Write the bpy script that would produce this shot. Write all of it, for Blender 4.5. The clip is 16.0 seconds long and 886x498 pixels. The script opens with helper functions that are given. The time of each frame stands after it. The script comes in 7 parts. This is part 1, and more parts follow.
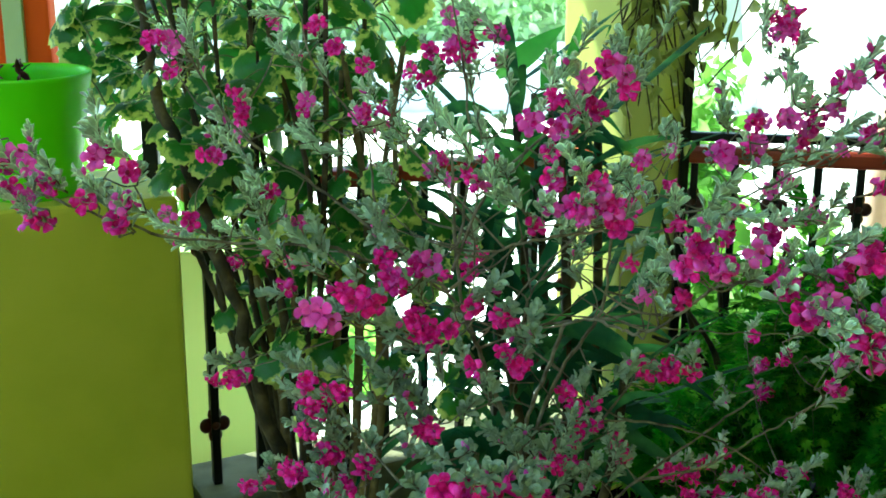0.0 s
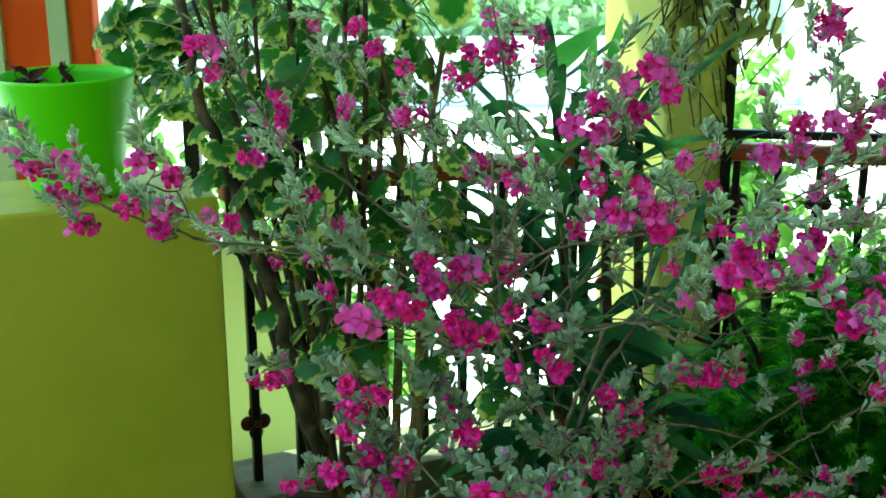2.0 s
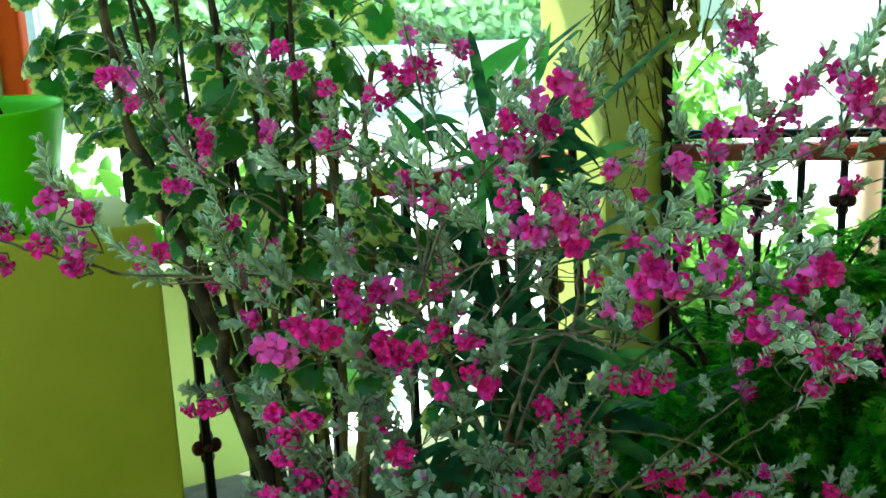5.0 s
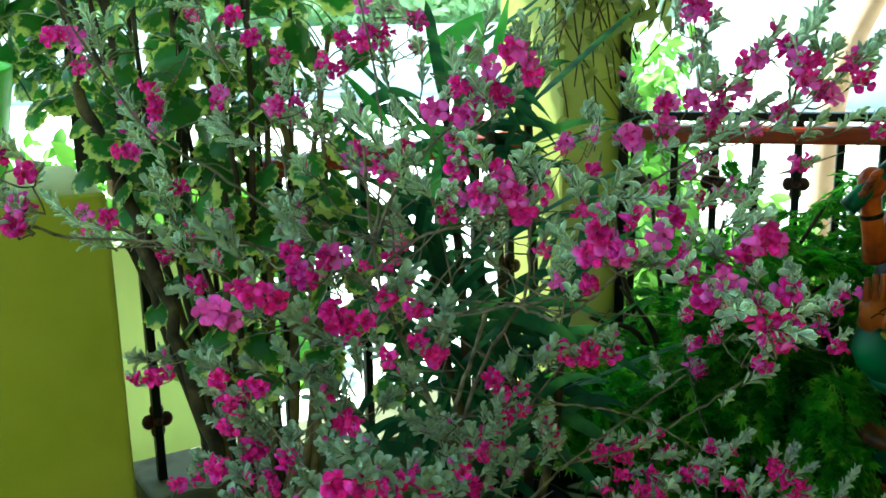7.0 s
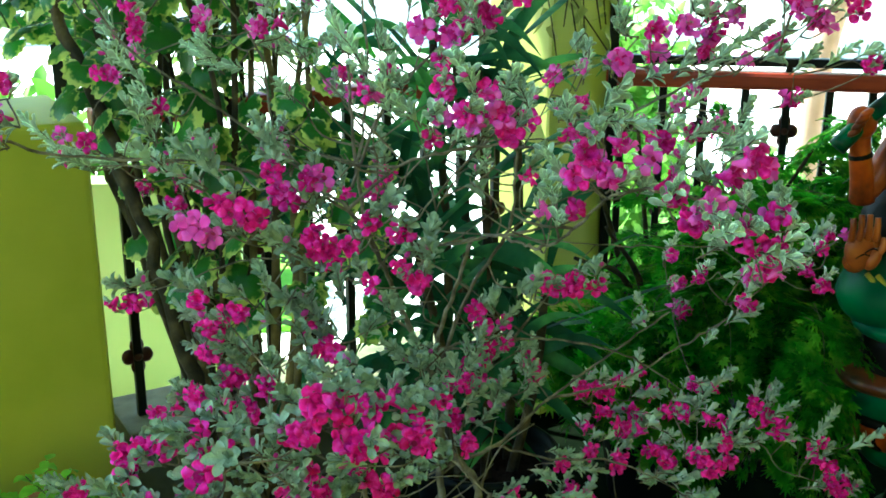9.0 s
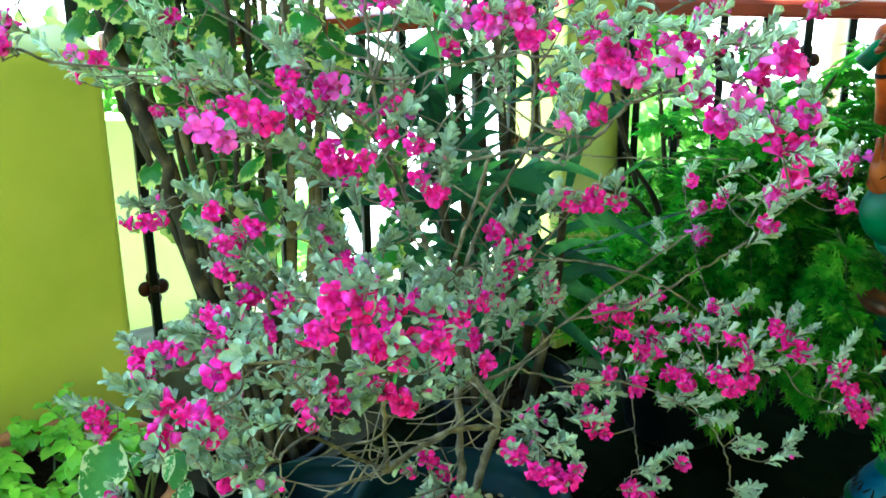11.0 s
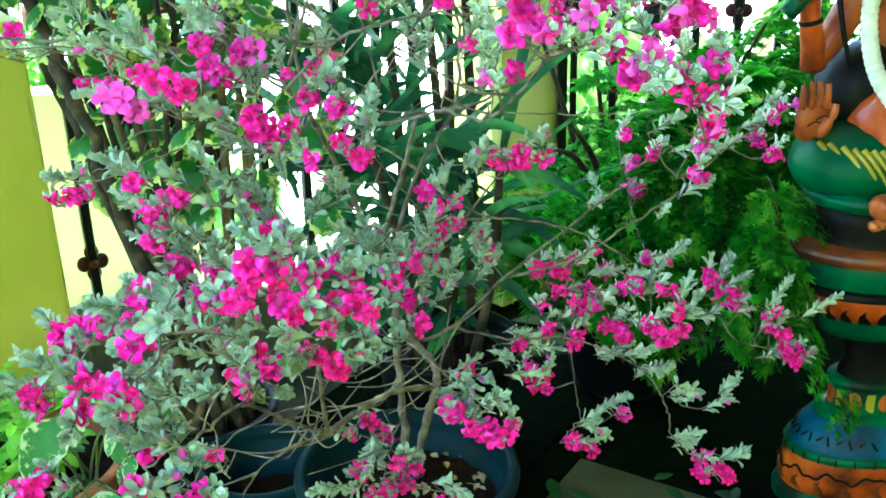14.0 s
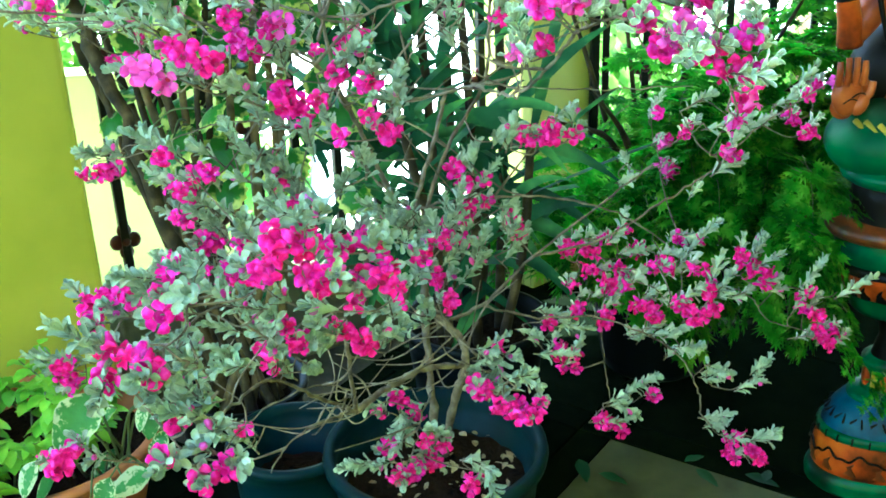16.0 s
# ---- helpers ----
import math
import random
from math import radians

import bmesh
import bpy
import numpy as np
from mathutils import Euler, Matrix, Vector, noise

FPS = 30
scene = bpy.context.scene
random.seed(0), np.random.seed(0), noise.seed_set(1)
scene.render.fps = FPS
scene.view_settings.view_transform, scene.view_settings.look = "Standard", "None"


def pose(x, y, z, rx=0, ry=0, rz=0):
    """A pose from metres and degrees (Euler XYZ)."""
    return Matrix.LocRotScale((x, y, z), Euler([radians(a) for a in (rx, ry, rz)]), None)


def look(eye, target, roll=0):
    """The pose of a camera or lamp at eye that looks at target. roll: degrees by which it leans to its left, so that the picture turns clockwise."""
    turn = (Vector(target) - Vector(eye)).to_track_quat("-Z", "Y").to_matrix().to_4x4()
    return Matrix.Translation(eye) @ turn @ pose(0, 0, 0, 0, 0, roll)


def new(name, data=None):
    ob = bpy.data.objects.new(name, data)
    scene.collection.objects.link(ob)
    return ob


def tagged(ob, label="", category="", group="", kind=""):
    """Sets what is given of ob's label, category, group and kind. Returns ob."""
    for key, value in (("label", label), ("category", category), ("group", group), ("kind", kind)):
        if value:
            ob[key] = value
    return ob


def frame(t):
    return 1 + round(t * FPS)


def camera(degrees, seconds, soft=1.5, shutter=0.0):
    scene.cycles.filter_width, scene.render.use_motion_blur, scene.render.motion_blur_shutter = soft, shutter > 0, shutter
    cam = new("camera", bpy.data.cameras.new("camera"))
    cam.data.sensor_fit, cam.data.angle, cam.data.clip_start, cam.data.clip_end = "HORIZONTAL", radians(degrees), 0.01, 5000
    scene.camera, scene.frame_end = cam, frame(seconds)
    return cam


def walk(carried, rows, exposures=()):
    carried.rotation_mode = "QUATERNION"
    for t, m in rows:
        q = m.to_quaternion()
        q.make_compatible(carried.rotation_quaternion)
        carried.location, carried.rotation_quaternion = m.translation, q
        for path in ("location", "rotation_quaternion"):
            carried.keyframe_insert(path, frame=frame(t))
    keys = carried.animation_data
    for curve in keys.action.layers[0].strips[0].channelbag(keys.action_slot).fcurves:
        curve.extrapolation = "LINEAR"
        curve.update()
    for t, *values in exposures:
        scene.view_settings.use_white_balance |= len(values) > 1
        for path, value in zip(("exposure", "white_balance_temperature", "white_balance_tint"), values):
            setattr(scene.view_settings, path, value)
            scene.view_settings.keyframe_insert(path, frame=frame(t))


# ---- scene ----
cam = camera(46.0, 16.0, 1.7)
ROWS = [  # seconds, eye x y z, heading to the left, pitch, roll
    (0, 0.0000, 0.0000, 1.4700, -2.502, -13.941, 0.366),
    (0.5, -0.0091, -0.0005, 1.4734, -2.101, -14.173, 0.437),
    (1, -0.0119, -0.0018, 1.4724, -0.515, -14.053, 0.253),
    (1.5, -0.0101, -0.0004, 1.4714, 0.000, -14.000, -0.000),
    (2, -0.0017, 0.0051, 1.4816, -0.316, -14.261, -0.148),
    (2.5, 0.0116, 0.0014, 1.4766, -0.728, -14.133, -0.752),
    (3, 0.0242, -0.0000, 1.4820, -1.648, -14.523, -1.216),
    (3.5, 0.0390, 0.0013, 1.4859, -1.980, -14.631, -2.015),
    (3.7, 0.0384, 0.0023, 1.4885, -1.798, -14.094, -2.654),
    (5.8, 0.0660, 0.0082, 1.4987, -2.868, -13.836, -1.834),
    (6, 0.0664, 0.0071, 1.4930, -3.130, -13.771, -1.727),
    (6.5, 0.0725, 0.0030, 1.4806, -3.727, -14.431, -1.553),
    (7, 0.0716, 0.0063, 1.4766, -4.349, -14.892, -0.955),
    (7.5, 0.0779, 0.0094, 1.4707, -4.528, -15.528, -0.685),
    (8, 0.0698, 0.0114, 1.4606, -4.546, -16.122, -0.273),
    (8.5, 0.0748, 0.0164, 1.4520, -5.013, -17.172, 0.545),
    (9, 0.0722, 0.0162, 1.4369, -5.231, -17.445, 0.253),
    (9.5, 0.0704, 0.0171, 1.4197, -4.728, -18.230, 0.028),
    (10, 0.0690, 0.0210, 1.4144, -4.614, -19.168, 0.004),
    (10.2, 0.0693, 0.0191, 1.4088, -4.633, -19.460, -0.039),
    (12.3, 0.0639, 0.0258, 1.3693, -3.948, -21.589, -0.463),
    (12.5, 0.0695, 0.0238, 1.3736, -3.900, -21.930, -0.407),
    (13, 0.0844, 0.0203, 1.3754, -4.997, -22.269, -0.664),
    (13.5, 0.0954, 0.0200, 1.3805, -6.374, -22.223, -1.144),
    (14, 0.1039, 0.0160, 1.3845, -6.926, -22.311, -1.573),
    (14.5, 0.1109, 0.0178, 1.3849, -6.818, -22.729, -2.371),
    (15, 0.1103, 0.0160, 1.3798, -6.249, -23.053, -2.386),
    (15.5, 0.1094, 0.0207, 1.3782, -5.893, -23.533, -2.084),
    (16, 0.1083, 0.0173, 1.3724, -4.998, -23.123, -2.089),
]


def eye_pose(x, y, z, yaw, pitch, roll):
    a, b = radians(yaw), radians(pitch)
    ahead = Vector((-math.sin(a) * math.cos(b), math.cos(a) * math.cos(b), math.sin(b)))
    return look((x, y, z), Vector((x, y, z)) + ahead, roll)


EXPOSURES = [(0.0, 2.38, 5880, -18.5), (8.0, 2.4, 5800, -18.0), (10.0, 3.3, 5500, -12.0), (12.5, 3.95, 5230, -7.0), (16.0, 4.0, 5230, -7.0)]
walk(cam, [(t, eye_pose(*row)) for t, *row in ROWS], EXPOSURES)
# ---- end of camera ----

# ---- world, sun ----
world = bpy.data.worlds.new("sky")
scene.world = world
world.use_nodes = True
wn = world.node_tree
sky = wn.nodes.new("ShaderNodeTexSky")
sky.sky_type = "NISHITA"
sky.sun_disc = False
sky.sun_elevation, sky.sun_rotation = radians(57.5), radians(-60)
wn.nodes["Background"].inputs[1].default_value = 0.15
wn.links.new(sky.outputs[0], wn.nodes["Background"].inputs[0])
sun_data = bpy.data.lights.new("sun", "SUN")
sun_data.energy, sun_data.angle, sun_data.color = 4.5, radians(0.6), (1.0, 0.95, 0.88)
sun = new("sun", sun_data)
sun.matrix_world = look((-8, 4.6, 14.5), (0, 0, 0))


# ---- materials ----
def material(name, colours, rough=0.6, scale=20.0, bump=0.0, bump_scale=80.0, metal=0.0, through_light=0.0, spread=0.0, sheen=0.0, detail=4.0, coat=0.0, stretch=None, spec=0.35):
    """A surface whose colour wanders between the given ones, with fine relief."""
    m = bpy.data.materials.new(name)
    m.use_nodes = True
    t = m.node_tree
    b = t.nodes["Principled BSDF"]
    b.inputs["Roughness"].default_value, b.inputs["Metallic"].default_value = rough, metal
    b.inputs["Specular IOR Level"].default_value = spec
    if sheen:
        b.inputs["Sheen Weight"].default_value = sheen
    if coat:
        b.inputs["Coat Weight"].default_value = coat
    co = t.nodes.new("ShaderNodeTexCoord")
    at = co.outputs["Object"]
    if stretch:
        mp = t.nodes.new("ShaderNodeMapping")
        mp.inputs["Scale"].default_value = stretch
        t.links.new(at, mp.inputs[0])
        at = mp.outputs[0]
    nz = t.nodes.new("ShaderNodeTexNoise")
    nz.inputs["Scale"].default_value, nz.inputs["Detail"].default_value = scale, detail
    t.links.new(at, nz.inputs["Vector"])
    ramp = t.nodes.new("ShaderNodeValToRGB")
    els = ramp.color_ramp.elements
    while len(els) < len(colours):
        els.new(0.5)
    for i, c in enumerate(colours):
        els[i].position = 0.3 + 0.4 * i / max(1, len(colours) - 1)
        els[i].color = (*c, 1)
    t.links.new(nz.outputs["Fac"], ramp.inputs[0])
    out = ramp.outputs[0]
    if spread:
        info = t.nodes.new("ShaderNodeObjectInfo")
        geo = t.nodes.new("ShaderNodeNewGeometry")
        add = t.nodes.new("ShaderNodeMath")
        add.operation = "ADD"
        t.links.new(info.outputs["Random"], add.inputs[0])
        t.links.new(geo.outputs["Random Per Island"], add.inputs[1])
        mr = t.nodes.new("ShaderNodeMapRange")
        mr.inputs["From Max"].default_value = 2.0
        mr.inputs["To Min"].default_value, mr.inputs["To Max"].default_value = 1 - spread, 1 + spread
        t.links.new(add.outputs[0], mr.inputs[0])
        hsv = t.nodes.new("ShaderNodeHueSaturation")
        t.links.new(mr.outputs[0], hsv.inputs["Value"])
        t.links.new(out, hsv.inputs["Color"])
        out = hsv.outputs[0]
    t.links.new(out, b.inputs["Base Color"])
    if bump:
        bn = t.nodes.new("ShaderNodeTexNoise")
        bn.inputs["Scale"].default_value, bn.inputs["Detail"].default_value = bump_scale, 6
        t.links.new(at, bn.inputs["Vector"])
        bp = t.nodes.new("ShaderNodeBump")
        bp.inputs["Strength"].default_value, bp.inputs["Distance"].default_value = bump, 0.004
        t.links.new(bn.outputs["Fac"], bp.inputs["Height"])
        t.links.new(bp.outputs[0], b.inputs["Normal"])
    if through_light:
        tr = t.nodes.new("ShaderNodeBsdfTranslucent")
        t.links.new(out, tr.inputs["Color"])
        mix = t.nodes.new("ShaderNodeMixShader")
        mix.inputs[0].default_value = through_light
        t.links.new(b.outputs[0], mix.inputs[1])
        t.links.new(tr.outputs[0], mix.inputs[2])
        t.links.new(mix.outputs[0], t.nodes["Material Output"].inputs[0])
    return m


def leaf_edged(name, middle, edge, width, rough=0.45, wild=0.35):
    """A leaf with a pale, uneven margin; the distance from the midrib is kept in the mesh's uv."""
    m = material(name, [middle, [c * 1.3 for c in middle]], rough, 60, 0.3, 200, through_light=0.4, spread=0.5)
    t = m.node_tree
    b = t.nodes["Principled BSDF"]
    uv = t.nodes.new("ShaderNodeUVMap")
    sp = t.nodes.new("ShaderNodeSeparateXYZ")
    t.links.new(uv.outputs[0], sp.inputs[0])
    info = t.nodes.new("ShaderNodeObjectInfo")
    off = t.nodes.new("ShaderNodeVectorMath")
    off.operation = "MULTIPLY_ADD"
    t.links.new(info.outputs["Random"], off.inputs[0])
    off.inputs[1].default_value = (7, 13, 5)
    wide = t.nodes.new("ShaderNodeMapping")
    wide.inputs["Scale"].default_value = (0.8, 2.6, 1)
    t.links.new(uv.outputs[0], wide.inputs[0])
    t.links.new(wide.outputs[0], off.inputs[2])
    nz = t.nodes.new("ShaderNodeTexNoise")
    nz.inputs["Scale"].default_value, nz.inputs["Detail"].default_value = 3.2, 3
    t.links.new(off.outputs[0], nz.inputs["Vector"])
    ma = t.nodes.new("ShaderNodeMath")
    ma.operation = "MULTIPLY_ADD"
    ma.inputs[1].default_value = wild * 4
    t.links.new(nz.outputs["Fac"], ma.inputs[0])
    t.links.new(sp.outputs["X"], ma.inputs[2])
    half = t.nodes.new("ShaderNodeMath")
    half.operation = "MULTIPLY"
    half.inputs[1].default_value = 0.55
    t.links.new(sp.outputs["X"], half.inputs[0])
    t.links.new(half.outputs[0], ma.inputs[2])
    rd = t.nodes.new("ShaderNodeMath")
    rd.operation = "MULTIPLY_ADD"
    rd.inputs[1].default_value = wild * 0.9
    t.links.new(info.outputs["Random"], rd.inputs[0])
    t.links.new(ma.outputs[0], rd.inputs[2])
    mr = t.nodes.new("ShaderNodeMapRange")
    edge_at = 0.55 + wild * 2.45 - width
    mr.inputs["From Min"].default_value, mr.inputs["From Max"].default_value = edge_at - 0.08, edge_at + 0.05
    t.links.new(rd.outputs[0], mr.inputs[0])
    mix = t.nodes.new("ShaderNodeMix")
    mix.data_type = "RGBA"
    mix.inputs[7].default_value = (*edge, 1)
    t.links.new(mr.outputs[0], mix.inputs[0])
    src = b.inputs["Base Color"].links[0].from_socket
    t.links.new(src, mix.inputs[6])
    for link in list(src.links):
        if link.to_node != mix:
            t.links.new(mix.outputs[2], link.to_socket)
    return m


PAINT = material("yellow_green_paint", [(0.33, 0.34, 0.022), (0.4, 0.39, 0.034), (0.43, 0.41, 0.045)], 0.62, 3.0, 0.12, 45)
# PAINT made paler for the column: washed-out sunlight put into its colour.
COLUMN_PAINT = material("sun_bright_lime_paint", [(0.36, 0.4, 0.09), (0.42, 0.45, 0.12)], 0.65, 3.0, 0.12, 45)
PAINT_OUT = material("pale_green_paint", [(0.25, 0.37, 0.11), (0.3, 0.43, 0.14)], 0.7, 2.0, 0.1, 30)
# Paint of the unseen slabs, its green picked to cut and tint fill.
CEIL_PAINT = material("unseen_slab_paint", [(0.4, 0.41, 0.16), (0.46, 0.46, 0.2)], 0.8, 4, 0.1, 40)
CEIL = material("white_plaster", [(0.74, 0.74, 0.7), (0.8, 0.8, 0.77)], 0.8, 4, 0.1, 40)
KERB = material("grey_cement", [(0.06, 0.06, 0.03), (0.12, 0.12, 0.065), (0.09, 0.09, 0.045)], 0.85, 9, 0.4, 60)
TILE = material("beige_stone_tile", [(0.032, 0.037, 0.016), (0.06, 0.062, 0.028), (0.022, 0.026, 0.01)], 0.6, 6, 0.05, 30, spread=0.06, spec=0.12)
# Dark green of the bands; also serves as shade painted onto farther slabs.
TILE_BAND_SHADE = material("band_and_shade_stone", [(0.0015, 0.003, 0.0015), (0.004, 0.006, 0.003)], 0.95, 14, 0.05, 40, spec=0.0)
GROUT = material("floor_grout", [(0.02, 0.02, 0.013), (0.035, 0.032, 0.02)], 0.9, 40, 0.3, 90)
IRON = material("black_iron", [(0.003, 0.004, 0.004), (0.008, 0.009, 0.008)], 0.45, 30, 0.2, 120, spec=0.2)
RED_WOOD = material("red_painted_wood", [(0.2, 0.022, 0.012), (0.32, 0.045, 0.02)], 0.4, 8, 0.15, 60, stretch=(1, 1, 6))
RED_IRON = material("dark_red_enamel", [(0.022, 0.002, 0.002), (0.05, 0.005, 0.004)], 0.4, 30, 0.15, 90)
BLUE_POT = material("dark_blue_plastic", [(0.002, 0.011, 0.015), (0.004, 0.019, 0.025)], 0.42, 12, 0.06, 90, spec=0.07)
BLACK_POT = material("black_plastic", [(0.0015, 0.003, 0.004), (0.003, 0.005, 0.007)], 0.45, 12, 0.06, 90, spec=0.08)
GREEN_POT = material("bright_green_plastic", [(0.17, 0.66, 0.004), (0.2, 0.72, 0.005)], 0.38, 6, 0.02, 60, through_light=0.12)
SOIL = material("dark_potting_soil", [(0.002, 0.0015, 0.001), (0.016, 0.009, 0.005), (0.006, 0.004, 0.002)], 0.95, 60, 1.0, 120, spec=0.05)
TERRACOTTA = material("terracotta", [(0.36, 0.12, 0.05), (0.46, 0.17, 0.075), (0.4, 0.14, 0.06)], 0.75, 14, 0.25, 80)
ORANGE = material("orange_paint", [(0.48, 0.05, 0.003), (0.58, 0.075, 0.006)], 0.6, 5, 0.1, 40, spec=0.1)
STRIPE = material("pale_sage_paint", [(0.3, 0.36, 0.22), (0.38, 0.43, 0.28)], 0.6, 8, 0.1, 40)
SAGE_LEAF = material("felted_sage_leaf", [(0.28, 0.4, 0.25), (0.46, 0.58, 0.41), (0.6, 0.7, 0.54)], 0.85, 60, 0.5, 400, through_light=0.15, spread=0.42, spec=0.2)
def pale_rim(m, gain):
    """Lightens a leaf towards its edge, by the uv of the mesh."""
    t = m.node_tree
    b = t.nodes["Principled BSDF"]
    src = b.inputs["Base Color"].links[0].from_socket
    uv = t.nodes.new("ShaderNodeUVMap")
    sp = t.nodes.new("ShaderNodeSeparateXYZ")
    t.links.new(uv.outputs[0], sp.inputs[0])
    mr = t.nodes.new("ShaderNodeMapRange")
    mr.inputs["From Min"].default_value, mr.inputs["From Max"].default_value = 0.7, 1.0
    mr.inputs["To Min"].default_value, mr.inputs["To Max"].default_value = 0.88, gain
    t.links.new(sp.outputs["X"], mr.inputs[0])
    hsv = t.nodes.new("ShaderNodeHueSaturation")
    t.links.new(mr.outputs[0], hsv.inputs["Value"])
    t.links.new(src, hsv.inputs["Color"])
    for link in list(src.links):
        if link.to_node != hsv:
            t.links.new(hsv.outputs[0], link.to_socket)


pale_rim(SAGE_LEAF, 1.9)
SAGE_BARK = material("grey_brown_twig_bark", [(0.055, 0.043, 0.03), (0.14, 0.115, 0.082), (0.26, 0.225, 0.17)], 0.92, 40, 0.6, 160)
PALE_BARK = material("pale_olive_bark", [(0.03, 0.022, 0.009), (0.1, 0.075, 0.03), (0.19, 0.14, 0.06)], 0.9, 22, 0.6, 120)
TRUNK_BARK = material("olive_brown_bark", [(0.008, 0.006, 0.003), (0.03, 0.022, 0.009), (0.085, 0.062, 0.026)], 0.9, 22, 0.6, 120)
PETAL = material("magenta_petal", [(0.46, 0.001, 0.095), (0.73, 0.008, 0.285), (0.84, 0.065, 0.56)], 0.55, 90, 0.35, 260, through_light=0.3, spread=0.45, spec=0.1)
PETAL_PALE = material("pink_petal", [(0.8, 0.05, 0.46), (0.85, 0.15, 0.66)], 0.6, 30, 0.2, 200, through_light=0.35, spread=0.3, spec=0.12)
THROAT = material("pale_pink_throat", [(0.3, 0.001, 0.06), (0.45, 0.02, 0.16)], 0.6, 60)
ARALIA = leaf_edged("variegated_aralia_leaf", (0.026, 0.115, 0.012), (0.5, 0.58, 0.13), 0.05, 0.35, 0.2)
TRAIL = leaf_edged("cream_edged_leaf", (0.06, 0.2, 0.05), (0.55, 0.62, 0.36), 0.1, 0.4, 0.4)
STRAP = material("dark_strap_leaf", [(0.008, 0.036, 0.018), (0.024, 0.088, 0.034), (0.12, 0.31, 0.075)], 0.5, 7, 0.12, 60, through_light=0.45, spread=0.5, spec=0.14)
FERN = material("feathery_green_leaf", [(0.008, 0.055, 0.004), (0.07, 0.31, 0.014), (0.34, 0.7, 0.06)], 0.55, 11, 0.15, 120, through_light=0.68, spread=0.55, spec=0.12)
HERB = material("bright_herb_leaf", [(0.15, 0.38, 0.025), (0.25, 0.52, 0.04), (0.34, 0.6, 0.06)], 0.45, 25, 0.3, 160, through_light=0.38, spread=0.25)
VINE = material("olive_vine_leaf", [(0.2, 0.24, 0.05), (0.34, 0.36, 0.09), (0.36, 0.24, 0.09)], 0.5, 12, 0.2, 100, through_light=0.3, spread=0.3)
# Brighter copy of STRAP: light on some upper leaves put into their colour.
STRAP_LIT = material("lit_strap_leaf", [(0.04, 0.17, 0.03), (0.1, 0.34, 0.05), (0.2, 0.48, 0.1)], 0.42, 7, 0.12, 60, through_light=0.45, spread=0.3, spec=0.3)
STEM_GREEN = material("green_stem", [(0.08, 0.12, 0.04), (0.13, 0.16, 0.06)], 0.7, 40, 0.3, 160)
WILT = material("withered_dark_leaf", [(0.025, 0.006, 0.006), (0.07, 0.012, 0.01)], 0.7, 30, 0.4, 120)
CONCRETE = material("sunlit_concrete", [(0.6, 0.6, 0.55), (0.7, 0.7, 0.66), (0.64, 0.63, 0.58)], 0.85, 0.8, 0.2, 20)
LAWN = material("lawn", [(0.12, 0.3, 0.02), (0.2, 0.42, 0.035)], 0.9, 6, 0.8, 60)
WHITE_WALL = material("pale_mint_house_paint", [(0.62, 0.66, 0.55), (0.7, 0.73, 0.62)], 0.75, 0.7, 0.1, 10)
GLASS_DARK = material("dark_window_glass", [(0.18, 0.22, 0.22), (0.24, 0.28, 0.28)], 0.12, 2)
ARCH = material("beige_plaster", [(0.42, 0.25, 0.18), (0.5, 0.32, 0.24)], 0.8, 8, 0.2, 40)
# Far paler than leaves: distance haze and glare put into the foliage colour.
HAZED_TREE = material("haze_paled_foliage", [(0.5, 0.66, 0.36), (0.66, 0.8, 0.5)], 0.7, 3, 0.1, 20, through_light=0.5, spread=0.2)
HEDGE = material("hedge_leaf", [(0.1, 0.24, 0.03), (0.2, 0.38, 0.05)], 0.6, 5, 0.2, 30, through_light=0.3, spread=0.4)


# ---- mesh helpers ----
class Soup:
    """Gathers many small pieces into one mesh."""

    def __init__(self):
        self.v, self.f, self.m, self.uv, self.n = [], [], [], [], 0

    def add(self, verts, faces, matrix=None, slot=0, uvs=None):
        a = np.asarray(verts, float)
        if matrix is not None:
            w = np.array(matrix)
            a = a @ w[:3, :3].T + w[:3, 3]
        self.v.append(a)
        self.f += [tuple(i + self.n for i in face) for face in faces]
        self.m += [slot] * len(faces)
        self.uv.append(np.zeros((len(a), 2)) if uvs is None else np.asarray(uvs, float))
        self.n += len(a)

    def mesh(self, name, mats, smooth=True):
        me = bpy.data.meshes.new(name)
        if not self.v:
            return me
        me.from_pydata(np.concatenate(self.v).tolist(), [], self.f)
        for one in mats if isinstance(mats, (list, tuple)) else [mats]:
            me.materials.append(one)
        me.polygons.foreach_set("material_index", self.m)
        me.polygons.foreach_set("use_smooth", [smooth] * len(self.f))
        layer = me.uv_layers.new(name="UVMap")
        loops = np.zeros(len(me.loops), dtype=np.int32)
        me.loops.foreach_get("vertex_index", loops)
        layer.data.foreach_set("uv", np.concatenate(self.uv)[loops].ravel())
        me.update()
        return me


def thing(name, at=(0, 0, 0), label="", category="", group="", kind=""):
    ob = new(name)
    ob.location = at
    ob.empty_display_size = 0.05
    return tagged(ob, label, category, group, kind)


def place(name, me, parent=None, label="", kind=""):
    """A mesh object in world coordinates, under a thing or a part."""
    ob = new(name, me)
    if parent is not None:
        root = Vector((0, 0, 0))
        up = parent
        while up is not None:
            root += up.location
            up = up.parent
        ob.parent = parent
        ob.location = -root
    return tagged(ob, label, kind=kind)


def put(name, me, parent, matrix, label=""):
    """A mesh object at a pose in the world under a thing that stands unturned."""
    ob = new(name, me)
    ob.parent = parent
    ob.matrix_basis = Matrix.Translation(-parent.location) @ matrix
    return tagged(ob, label)


